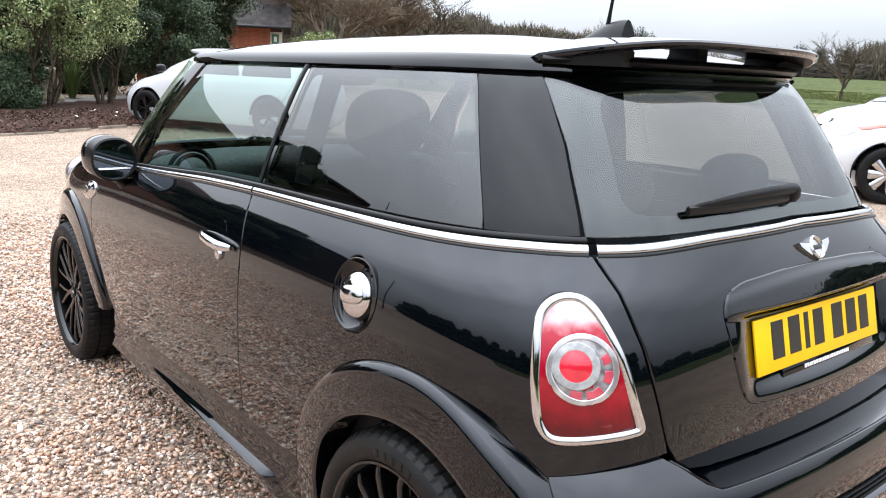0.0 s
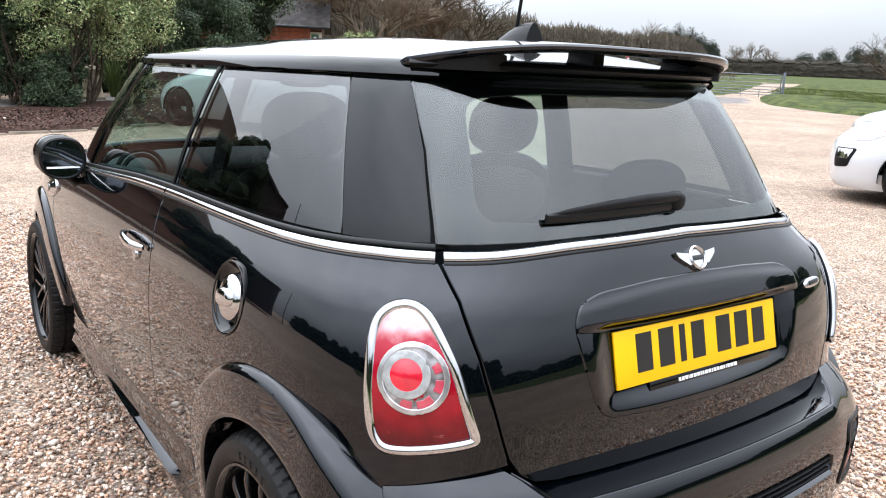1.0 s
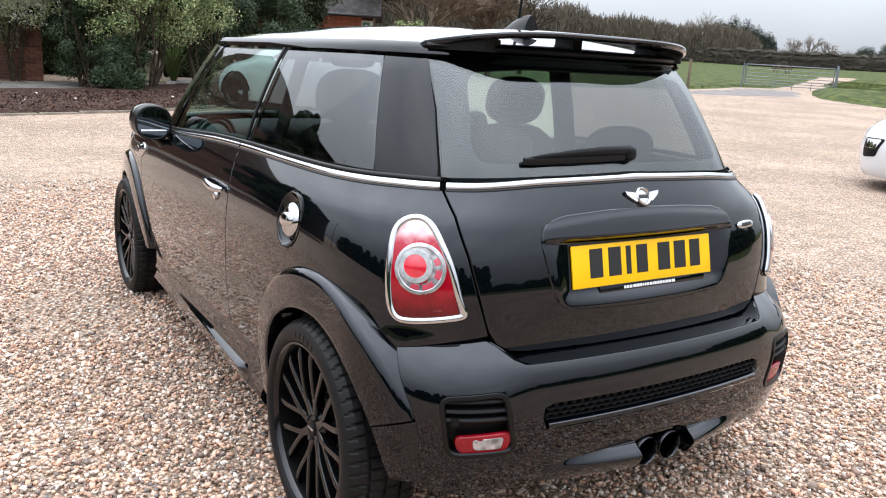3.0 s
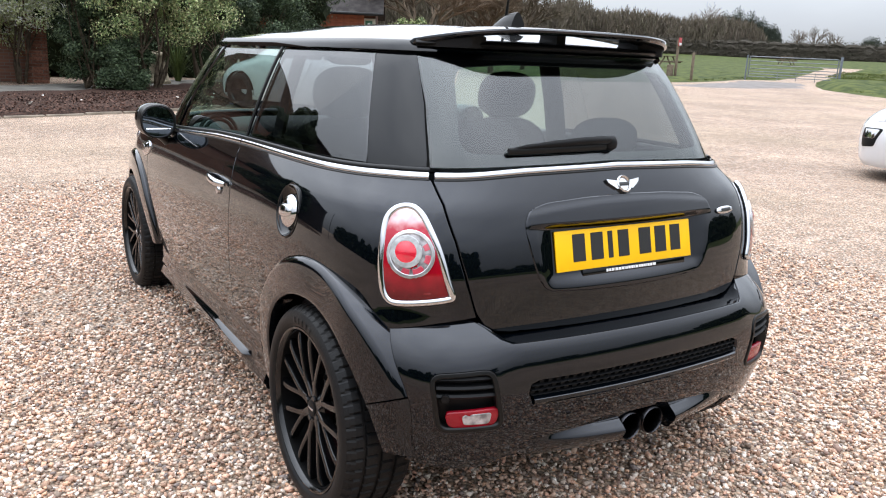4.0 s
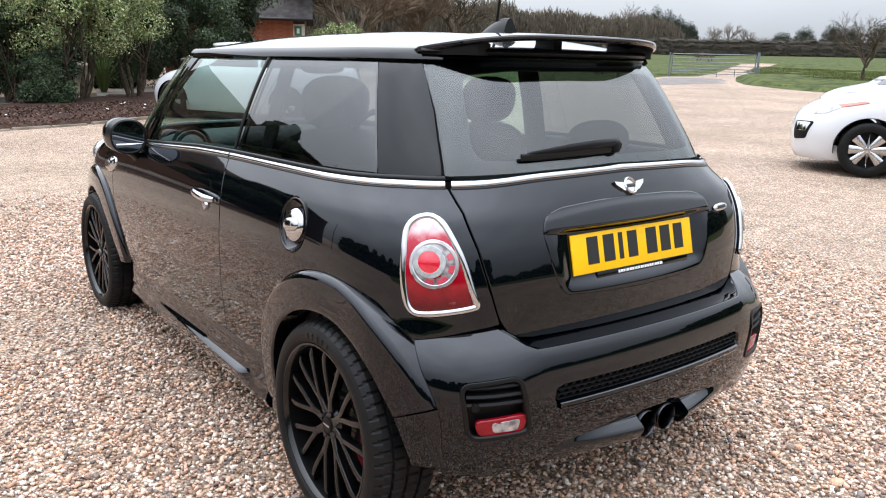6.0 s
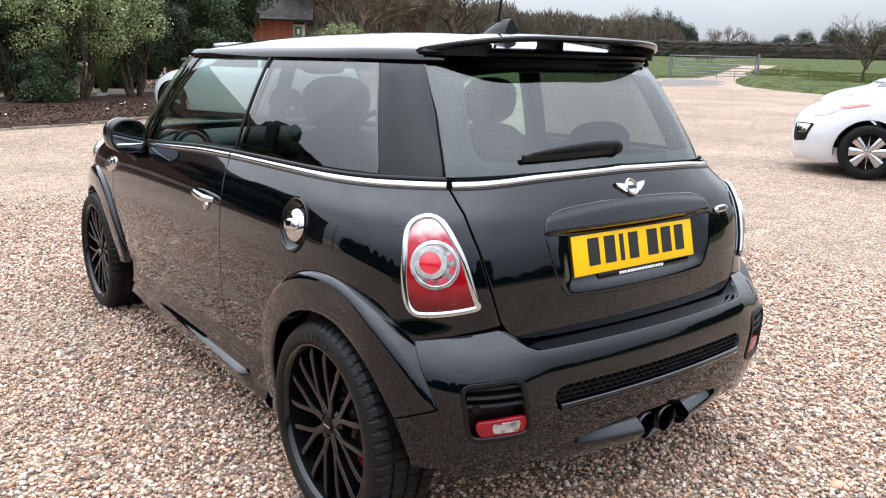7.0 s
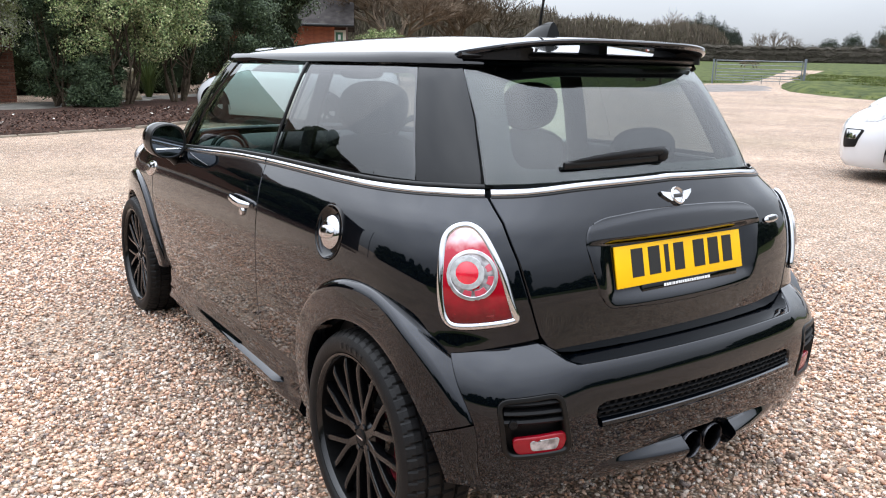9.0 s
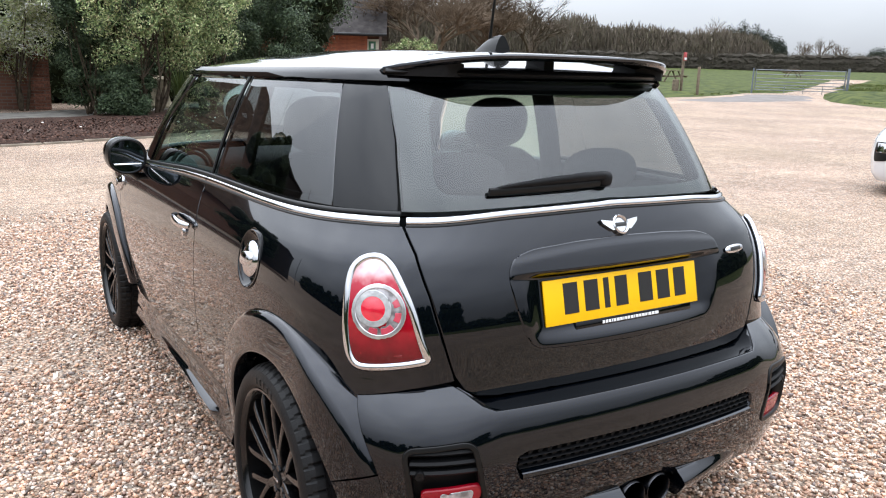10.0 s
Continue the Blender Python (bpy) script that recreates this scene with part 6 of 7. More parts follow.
def shrub(name, x, y, top, radius, material, stems=5, leaves=6000, low=0.5, leaf=0.085, label="", spread=0.5, seed=1, clumps=38, core=0.0):
    """Several stems that fork into limbs, under a crown of leaf clumps with gaps."""
    r0 = np.random.default_rng(seed)
    base = empty(name, pose(x, y, rise(x, y) + 0.03))
    tagged(base, label, "shrub")
    mid = (low + top) / 2
    cl = []
    while len(cl) < clumps:
        p = r0.uniform(-1, 1, 3)
        d = np.linalg.norm(p)
        if d < 1 and d > 0.25:
            cl.append(np.array([p[0] * radius, p[1] * radius, mid + p[2] * (top - low) / 2]))
    for s in range(stems):
        bm = bmesh.new()
        a = 2 * math.pi * s / stems + r0.uniform(-0.4, 0.4)
        foot = Vector((0.10 * math.cos(a), 0.10 * math.sin(a), -0.1))
        knee = Vector((spread * 0.45 * math.cos(a), spread * 0.45 * math.sin(a), low * 0.75 + r0.uniform(-0.1, 0.15)))
        for c in [cl[k] for k in r0.integers(0, len(cl), 4)]:
            e = Vector(c)
            m = knee.lerp(e, 0.5) + Vector(r0.uniform(-0.12, 0.12, 3))
            tube(bm, [foot, knee * 0.55 + foot * 0.45 + Vector(r0.uniform(-0.05, 0.05, 3)), knee, m, e], [0.030, 0.026, 0.020, 0.012, 0.005], 6, False)
        part("stem", bm, BARK, base)
    per = int(leaves * 1.9) // clumps
    C, N = [], []
    for c in cl:
        rad = r0.uniform(0.22, 0.5) * (radius / 1.3)
        d = r0.normal(size=(per, 3))
        d /= np.linalg.norm(d, axis=1, keepdims=True)
        rr = rad * r0.uniform(0.45, 1.0, (per, 1)) ** 0.5 * np.array([1, 1, 0.75])
        C.append(c + d * rr * r0.uniform(0.6, 1.5, 3) + r0.normal(0, 0.06 * radius, (per, 3)))
        N.append(d + r0.normal(0, 0.6, (per, 3)) + np.array([0, 0, 0.5]))
    cloud_mesh("crown", np.concatenate(C), np.concatenate(N), leaf, leaf * 0.42, material, base)
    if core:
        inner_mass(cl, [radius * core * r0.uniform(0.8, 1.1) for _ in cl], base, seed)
    return base


shrub("evergreen_shrub", -0.05, 19.5, 4.6, 1.35, OLIVE, 3, 30000, 0.85, 0.07, "tall pale variegated evergreen shrub overhanging a brick pillar", 0.5, 3, 44, core=0.10)
shrub("evergreen_shrub", -3.2, 18.0, 4.6, 1.8, LAUREL, 5, 7000, 0.6, 0.09, "dense green evergreen shrub against the garden wall", 0.5, 4, core=0.24)
shrub("evergreen_shrub", 1.45, 18.9, 4.8, 0.85, DARKLEAF, 5, 12000, 0.2, 0.07, "dark green evergreen shrub behind paler ones", 0.4, 5, core=0.22)
shrub("evergreen_shrub", 2.40, 17.0, 4.1, 1.25, LAUREL, 6, 24000, 0.95, 0.068, "multi-stemmed laurel shrub with bare lower branches", 0.9, 6, core=0.13)
shrub("evergreen_shrub", 3.80, 17.7, 4.2, 1.1, LAUREL, 6, 21000, 1.1, 0.068, "multi-stemmed laurel shrub above dark mulch", 0.7, 7, core=0.13)
shrub("low_bush", 1.8, 16.6, 1.1, 0.65, DARKLEAF, 3, 7000, 0.02, 0.065, "low dark green bush under a laurel", 0.3, 8, 20, core=0.14)
shrub("evergreen_shrub", 1.28, 17.9, 3.2, 0.70, DARKLEAF, 4, 12000, 0.05, 0.07, "dense dark evergreen bush leafy to the ground", 0.3, 18, 34, core=0.2)
shrub("evergreen_shrub", 5.6, 19.0, 3.0, 1.0, DARKLEAF, 5, 16000, 0.3, 0.075, "dark green shrub at the end of the bed", 0.5, 9)
shrub("evergreen_shrub", 7.0, 21.8, 5.0, 1.9, DARKLEAF, 5, 16000, 0.3, 0.11, "broad dark evergreen bush beside the timber building", 0.7, 10, 60, core=0.22)
shrub("evergreen_shrub", 2.9, 24.0, 6.0, 2.4, DARKLEAF, 5, 11000, 0.3, 0.12, "tall dark evergreen behind the garden", 0.7, 12, 60, core=0.22)
shrub("evergreen_shrub", 0.3, 24.5, 6.0, 2.6, DARKLEAF, 5, 16000, 0.3, 0.12, "tall dark evergreen behind the brick wall", 0.7, 13, 60, core=0.22)
shrub("evergreen_shrub", 13.5, 25.0, 2.3, 0.9, LAUREL, 4, 4000, 0.2, 0.09, "green climber at the corner of the timber building", 0.4, 14)

twig_leaf = leaf_mat("shelter_belt_leaves", [(0.03, 0.045, 0.022), (0.045, 0.065, 0.03), (0.022, 0.034, 0.018), (0.06, 0.07, 0.035)], 0.8)

# fallen petals on the mulch
r4 = np.random.default_rng(15)
px_, py_ = r4.uniform(-3.0, 4.5, 26), r4.uniform(0.4, 2.6, 26)
py_ = 12.0 + 0.31 * px_ + py_
petal = cloud_mesh("fallen_petals", np.stack([px_, py_, np.array([rise(a, b) for a, b in zip(px_, py_)]) + 0.135], 1), r4.normal(0, 0.4, (26, 3)) + np.array([0, 0, 1]), 0.055, 0.08, leaf_mat("white_petals", [(0.6, 0.58, 0.54), (0.5, 0.46, 0.40)]))
tagged(petal, "scattered white petals on the dark mulch", "petals", kind="stuff")

r5 = np.random.default_rng(25)
cx_, cy_ = r5.uniform(-6.0, 6.5, 16000), r5.uniform(0.1, 3.2, 16000)
cy_ = 11.85 + 0.31 * cx_ + cy_
litter = cloud_mesh("bark_chips", np.stack([cx_, cy_, np.array([rise(a, b) for a, b in zip(cx_, cy_)]) + 0.095 + r5.uniform(-0.02, 0.03, 16000)], 1), r5.normal(0, 0.5, (16000, 3)) + np.array([0, 0, 1]), 0.045, 0.035, leaf_mat("bark_chip_brown", [(0.10, 0.052, 0.038), (0.06, 0.034, 0.027), (0.15, 0.09, 0.068), (0.03, 0.02, 0.017)], 0.9))
tagged(litter, "loose red-brown bark chips and leaf litter on the bed", "bark chips", kind="stuff")

# strappy plant and weathered stone ornament by the path
bm = bmesh.new()
r1 = random.Random(5)
for k in range(150):
    a, h, o = r1.uniform(0, 6.28), r1.uniform(0.5, 1.15), r1.uniform(0.15, 0.62)
    pts = [Vector((0.05 * math.cos(a), 0.05 * math.sin(a), 0)), Vector((o * 0.4 * math.cos(a), o * 0.4 * math.sin(a), h * 0.6)), Vector((o * math.cos(a), o * math.sin(a), h))]
    tube(bm, pts, [(0.009, 0.004), (0.008, 0.003), (0.002, 0.001)], 4, False)
spiky = part("strappy_plant", bm, BRIGHT)
spiky.location = (3.75, 20.2, rise(3.75, 20.2))
tagged(spiky, "upright strappy green plant behind the path", "plant")
bm = bmesh.new()
lathe(bm, [(0.0, 0.001), (0.0, 0.30), (0.06, 0.31), (0.10, 0.27), (0.34, 0.21), (0.62, 0.18), (0.66, 0.20), (0.72, 0.19), (0.78, 0.12), (0.80, 0.001)], "z", 20, closed=False)
pot = part("stone_ornament", bm, mat("weathered_stone", (0.36, 0.31, 0.22), 0.9, noise_scale=8, var=0.4, bump=0.5, bump_scale=40))
pot.location = (3.1, 19.55, rise(3.1, 19.55) + 0.02)
tagged(pot, "weathered bell-shaped stone ornament on the path", "ornament")

# edging stones along the bed: short kerb lengths
KERB = mat("buff_kerb_stone", (0.28, 0.235, 0.185), 0.9, noise_scale=9, var=0.4, bump=0.4, bump_scale=50, obvar=0.15)
edge = empty("bed_edging", pose(0, 0, 0))
tagged(edge, "low buff kerb stones edging the planting bed", "kerb")
bm = bmesh.new()
box(bm, (0.60, 0.07, 0.12), (0, 0, 0), None, 0.012)
kerb_me = part("kerb_stone", bm, KERB, edge).data
first = True
run = [(-8, 9.78), (-4, 10.82), (-0.9, 11.70), (1.5, 12.44), (2.9, 13.22), (5, 13.92), (7.6, 14.95)]
for (x0, y0), (x1, y1) in zip(run, run[1:]):
    ln = math.hypot(x1 - x0, y1 - y0)
    k = int(ln / 0.612)
    for i in range(k):
        t = (i + 0.5) / k
        x, y = x0 + (x1 - x0) * t, y0 + (y1 - y0) * t
        ob = edge.children[0] if first else new("kerb_stone", kerb_me)
        first = False
        ob.parent = edge
        ob.matrix_basis = pose(x, y, rise(x, y) - 0.022 + random.uniform(-0.014, 0.010), random.uniform(-2, 2), 0, math.degrees(math.atan2(y1 - y0, x1 - x0)) + random.uniform(-1.2, 1.2))


# ---- buildings ----
def brick_mat(name, c1, c2, mortar, scale=1.0):
    m = mat(name, c1, 0.9, bump=0.2, bump_scale=60)
    nt = m.node_tree
    bt = nt.nodes.new("ShaderNodeTexBrick")
    bt.inputs["Color1"].default_value, bt.inputs["Color2"].default_value, bt.inputs["Mortar"].default_value = (*c1, 1), (*c2, 1), (*mortar, 1)
    bt.inputs["Scale"].default_value = 1.0
    bt.inputs["Brick Width"].default_value, bt.inputs["Row Height"].default_value, bt.inputs["Mortar Size"].default_value = 0.225, 0.075, 0.008
    tc = nt.nodes.new("ShaderNodeTexCoord")
    mp = nt.nodes.new("ShaderNodeMapping")
    mp.inputs["Rotation"].default_value = (radians(90), 0, 0)
    nt.links.new(tc.outputs["Object"], mp.inputs["Vector"])
    nt.links.new(mp.outputs["Vector"], bt.inputs["Vector"])
    nt.links.new(bt.outputs["Color"], nt.nodes["Principled BSDF"].inputs["Base Color"])
    return m


BRICK = brick_mat("red_brown_brick", (0.22, 0.105, 0.07), (0.15, 0.075, 0.055), (0.17, 0.14, 0.12))
bm = bmesh.new()
box(bm, (7.0, 0.23, 1.7), (-3.6, 0, 0.85))
box(bm, (7.1, 0.30, 0.08), (-3.6, 0, 1.74), None, 0.015)
gw = part("garden_wall", bm, BRICK, None, "", False)
gw.matrix_world = pose(0.25, 20.1, rise(0.1, 20.2), 0, 0, -3)
tagged(gw, "brick garden wall", "wall", kind="structure")
pil = empty("brick_pillar", pose(0.38, 19.9, rise(0.38, 19.9), 0, 0, -6))
tagged(pil, "square weathered red-brick gate pillar with stone cap", "pillar")
bm = bmesh.new()
box(bm, (0.45, 0.45, 1.9), (0, 0, 0.95), None, 0.004)
shaft = part("shaft", bm, mat("grey_buff_mortar", (0.19, 0.16, 0.13), 0.95, noise_scale=20, var=0.4), pil)
bm = bmesh.new()
box(bm, (0.58, 0.58, 0.09), (0, 0, 1.945), None, 0.015)
part("cap", bm, PAVING, pil)

# its bricks, four to a course, turned from course to course
bm = bmesh.new()
box(bm, (0.343, 0.112, 0.064), (0, 0, 0))
one = part("brick", bm, mat("weathered_red_brick", (0.25, 0.115, 0.078), 0.9, noise_scale=25, var=0.45, bump=0.4, bump_scale=60, obvar=0.3), shaft, "", False)
for c in range(25):
    for k in range(4):
        ob = one if c + k == 0 else new("brick", one.data)
        ob.parent = shaft
        ob.matrix_basis = pose(0, 0, 0, 0, 0, 90 * k) @ pose(-0.062 if c % 2 else 0.062, -0.180 - random.uniform(0, 0.004), 0.040 + 0.0755 * c, 0, 0, random.uniform(-0.6, 0.6))

# timber-clad building with a slate roof
CLAD = mat("red_brown_weatherboard", (0.36, 0.115, 0.055), 0.75, noise_scale=5, var=0.35, color2=(0.24, 0.075, 0.04), bump=0.2, bump_scale=30, obvar=0.12)
SLATE = mat("grey_slate_roof", (0.062, 0.055, 0.052), 0.85, noise_scale=4.5, var=0.45, color2=(0.034, 0.030, 0.029), bump=0.4, bump_scale=12)
hb = empty("timber_building", pose(12.35, 25.7, rise(12.6, 25.6) - 0.32, 0, 0, -28))
tagged(hb, "low red-brown weatherboarded building with dark slate roof", "building")
bm = bmesh.new()
box(bm, (5.0, 5.0, 2.6), (-2.5, 2.5, 1.3))
part("wall", bm, mat("dark_sheathing", (0.10, 0.05, 0.035), 0.9, noise_scale=4, var=0.3), hb, "", False)
bm = bmesh.new()
box(bm, (4.6, 0.03, 0.165), (0, 0, 0), Matrix.Rotation(radians(7), 4, "X"), 0.004)
bd = part("board", bm, CLAD, hb, "", False)
bd.matrix_basis = pose(-2.72, -0.02, 0.1)
for k in range(1, 17):
    o = new("board", bd.data)
    o.parent = hb
    o.matrix_basis = pose(-2.72, -0.02, 0.1 + 0.15 * k)
bm = bmesh.new()
box(bm, (0.42, 0.04, 2.3), (-0.21, -0.02, 1.15), None, 0.005)
part("cream_panel", bm, mat("cream_render", (0.62, 0.58, 0.48), 0.8, noise_scale=5, var=0.15), hb, "cream painted end panel")
bm = bmesh.new()
box(bm, (0.26, 0.02, 0.34), (-0.24, -0.06, 2.05), None, 0.004)
sg_ = part("sign", bm, mat("green_sign", (0.05, 0.16, 0.09), 0.4, noise_scale=6, var=0.1), hb, "small green sign with white mark")
bm = bmesh.new()
box(bm, (0.10, 0.008, 0.18), (-0.24, -0.074, 2.05), None, 0.002)
part("sign_mark", bm, WHITEINK, sg_)
bm = bmesh.new()
v = [bm.verts.new(p) for p in ((-5.3, -0.45, 2.50), (0.3, -0.45, 2.50), (0.3, 2.5, 4.75), (-5.3, 2.5, 4.75), (-5.3, 5.45, 2.50), (0.3, 5.45, 2.50), (-5.3, -0.45, 2.40), (0.3, -0.45, 2.40), (0.3, 2.5, 4.62), (-5.3, 2.5, 4.62), (-5.3, 5.45, 2.40), (0.3, 5.45, 2.40))]
for f in ((0, 1, 2, 3), (3, 2, 5, 4), (6, 9, 8, 7), (9, 10, 11, 8), (0, 6, 7, 1), (4, 5, 11, 10), (1, 7, 8, 2), (2, 8, 11, 5), (0, 3, 9, 6), (3, 4, 10, 9)):
    bm.faces.new([v[i] for i in f])
part("roof", bm, SLATE, hb, "", False)
bm = bmesh.new()
tube(bm, [(-5.3, -0.50, 2.44), (0.3, -0.50, 2.44)], 0.055, 8)
part("gutter", bm, SATIN, hb)

# buildings beyond the garden and the yard's side, seen mirrored in the car's flank and windows
TILE = mat("brown_tile_roof", (0.15, 0.10, 0.075), 0.85, noise_scale=3, var=0.4, bump=0.5, bump_scale=14)
hs_ = empty("garden_house", pose(-8.6, 28.5, 0.2, 0, 0, 6))
tagged(hs_, "brick house with steep brown tiled roof behind the garden", "house")
bm = bmesh.new()
box(bm, (9.0, 9.0, 4.2), (0, 0, 2.1))
part("wall", bm, BRICK, hs_, "", False)
bm = bmesh.new()
v = [bm.verts.new(p) for p in ((-4.9, -5.0, 3.9), (4.9, -5.0, 3.9), (2.2, -5.0, 7.6), (-4.9, 5.0, 3.9), (4.9, 5.0, 3.9), (2.2, 5.0, 7.6))]
for f in ((0, 2, 5, 3), (1, 4, 5, 2), (0, 1, 2), (3, 5, 4), (0, 3, 4, 1)):
    bm.faces.new([v[i] for i in f])
part("roof", bm, TILE, hs_, "", False)
hs_ = empty("dark_barn", pose(-11.9, 17.6, 0, 0, 0, 36))
tagged(hs_, "dark barn with a shallow lean-to roof", "barn")
# wall colour set near black to match its dark mirrored outline
bm = bmesh.new()
box(bm, (5.2, 6.0, 4.1), (0, 0, 2.05))
part("wall", bm, mat("dark_barn_wall", (0.035, 0.025, 0.02), 0.8, noise_scale=4, var=0.4, bump=0.3, bump_scale=20), hs_, "", False)
bm = bmesh.new()
v = [bm.verts.new(p) for p in ((-2.7, -3.2, 3.9), (2.7, -3.2, 4.7), (2.7, 3.2, 5.0), (-2.7, 3.2, 4.2), (-2.7, -3.2, 4.05), (2.7, -3.2, 4.85), (2.7, 3.2, 5.15), (-2.7, 3.2, 4.35))]
for f in ((0, 1, 2, 3), (4, 7, 6, 5), (0, 4, 5, 1), (1, 5, 6, 2), (2, 6, 7, 3), (3, 7, 4, 0)):
    bm.faces.new([v[i] for i in f])
part("roof", bm, SLATE, hs_, "", False)
shrub("evergreen_tree", -7.6, 15.0, 5.0, 1.9, DARKLEAF, 4, 16000, 0.3, 0.10, "dense dark evergreen tree beside the barn", 0.5, 31, 44, core=0.34)
pole = bmesh.new()
tube(pole, [(0, 0, 0), (0, 0, 4.9)], [0.05, 0.035], 10)
lp = part("lamp_post", pole, SATIN)
lp.location = (-13.0, 12.6, 0)
tagged(lp, "slim dark lamp post at the yard's edge", "lamp post")


# ---- bare trees ----
def bare_tree(name, x, y, height, spread, seed, label, levels=5, twigs=3, lean=(0, 0), material=None):
    r0 = random.Random(seed)
    bm = bmesh.new()

    def grow(p, d, ln, rad, lv):
        q = p + d * ln
        m = p.lerp(q, 0.5) + Vector([r0.uniform(-0.06, 0.06) * ln for _ in range(3)])
        tube(bm, [p, m, q], [rad, rad * 0.85, rad * 0.68], 5 if lv > 2 else 3, False)
        if lv == 0:
            return
        for k in range(twigs if lv < levels else 4):
            a = r0.uniform(0, 6.28)
            side = Vector((math.cos(a), math.sin(a), r0.uniform(-0.25, 0.35))) * spread
            nd = (d + side * r0.uniform(0.55, 1.1)).normalized()
            grow(p.lerp(q, r0.uniform(0.55, 1.0)), nd, ln * r0.uniform(0.62, 0.86), rad * 0.60, lv - 1)
    grow(Vector((0, 0, 0)), Vector((lean[0], lean[1], 1)).normalized(), height * 0.26, height * 0.022, levels)
    ob = part(name, bm, material or BARK)
    ob.location = (x, y, rise(x, y))
    return tagged(ob, label, "tree")


bare_tree("bare_tree", 14.4, 25.4, 6.8, 0.95, 2, "leafless spreading tree behind the timber building", 6, 4, material=TWIG)
bare_tree("bare_tree", 18.6, 27.0, 6.4, 1.0, 3, "leafless spreading tree at the edge of the yard", 6, 4, material=TWIG)
bare_tree("bare_tree", 21.2, 28.2, 6.2, 1.0, 4, "leafless spreading tree at the edge of the field", 6, 3)
bare_tree("bare_tree", 32.45, 14.85, 4.1, 0.85, 8, "small leafless scrubby tree on the grass", 6, 3)


# ---- far woods and hedges ----
def twig_cloud(name, boxes, count, material, size, label, seed, category="hedge", core=0.0, inner=None, upright=0.0):
    """Far hedge or wood: uneven heaps of twigs. Each box: x, y, rx, ry, height, base share."""
    r0 = np.random.default_rng(seed)
    C, N = [], []
    for x, y, rx, ry, h in boxes:
        k = count
        p = r0.normal(size=(k, 3))
        p /= np.linalg.norm(p, axis=1, keepdims=True)
        p *= r0.uniform(0.25, 1.0, (k, 1)) ** 0.4
        z = np.abs(p[:, 2]) ** 0.8 * h * r0.uniform(0.75, 1.05, k)
        C.append(np.stack([x + p[:, 0] * rx, y + p[:, 1] * ry, z + rise(x, y)], 1))
        nn = r0.normal(size=(k, 3))
        nn[:, 2] *= 0.35
        N.append(nn)
    ob = cloud_mesh(name, np.concatenate(C), np.concatenate(N), size, size * (0.06 if upright else 0.3), material, upright=upright)
    # solid dark lumps added inside each heap, their colour painting its inner shade
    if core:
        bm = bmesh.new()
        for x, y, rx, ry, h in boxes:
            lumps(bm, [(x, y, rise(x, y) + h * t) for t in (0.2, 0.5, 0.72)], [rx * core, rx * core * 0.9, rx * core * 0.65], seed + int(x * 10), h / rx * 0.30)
        part("inner_foliage", bm, inner or SHADE_FILL, ob)
    return tagged(ob, label, category, kind="stuff")


# aerial haze is worked into these far colours, paler and greyer
HEDGE = leaf_mat("winter_hedge", [(0.094, 0.081, 0.065), (0.104, 0.088, 0.07), (0.083, 0.075, 0.06), (0.094, 0.088, 0.065)], 0.9)
WOOD = leaf_mat("winter_wood", [(0.175, 0.144, 0.11), (0.15, 0.125, 0.098), (0.2, 0.163, 0.122), (0.138, 0.115, 0.088), (0.163, 0.144, 0.098)], 0.9)
PINE = leaf_mat("far_pine", [(0.046, 0.055, 0.041), (0.057, 0.067, 0.048), (0.037, 0.046, 0.037)], 0.9)
r2 = random.Random(8)


def polar(az, d):
    return -1.7 + d * math.sin(radians(az)), -1.8 + d * math.cos(radians(az))


twig_cloud("field_hedge", [(*polar(40 + 0.9 * k, 122), 2.4, 2.4, 2.9 + r2.uniform(-0.1, 0.1)) for k in range(48)], 4800, HEDGE, 0.17, "clipped brown winter hedge across the field", 1, core=0.7, inner=mat("hedge_dark_core", (0.075, 0.065, 0.052), 0.95, noise_scale=3, var=0.5, bump=1.0, bump_scale=6))
twig_cloud("winter_wood", [(*polar(26 + 1.05 * k, 128 + r2.uniform(-4, 6)), 4.5, 4.5, (10.2 - 0.21 * k) * r2.uniform(0.86, 1.1)) for k in range(25)], 6500, WOOD, 1.25, "brown leafless wood beyond the field", 2, "wood", upright=2.2, core=0.42, inner=mat("wood_dark_core", (0.13, 0.108, 0.084), 0.95, noise_scale=2, var=0.4, bump=1.0, bump_scale=4))
twig_cloud("winter_wood", [(*polar(66.5 + 1.1 * k, 126 + r2.uniform(-3, 5)), 4.5, 4.5, 6.4 * r2.uniform(0.85, 1.15)) for k in range(14)], 5500, WOOD, 1.25, "brown leafless wood behind the end of the hedge", 12, "wood", upright=2.2, core=0.42, inner=bpy.data.materials["wood_dark_core"])
twig_cloud("far_conifers", [(*polar(az, 150), 2.0, 2.0, h) for az, h in ((50.2, 7.4), (51.0, 8.2), (51.8, 7.6), (52.5, 6.6), (53.2, 5.6))], 6000, PINE, 0.34, "dark conifers at the end of the wood", 3, "wood", core=0.35)
twig_cloud("far_pines", [(*polar(az, 175), 2.6, 2.6, h) for az, h in ((59.0, 4.6), (60.3, 5.6), (61.9, 6.4), (63.0, 5.8), (64.6, 6.6), (66.0, 7.0), (67.6, 6.4), (69.5, 6.8), (71.0, 6.2))], 4000, PINE, 0.36, "dark pines beyond the far hedge", 4, "wood", core=0.4)
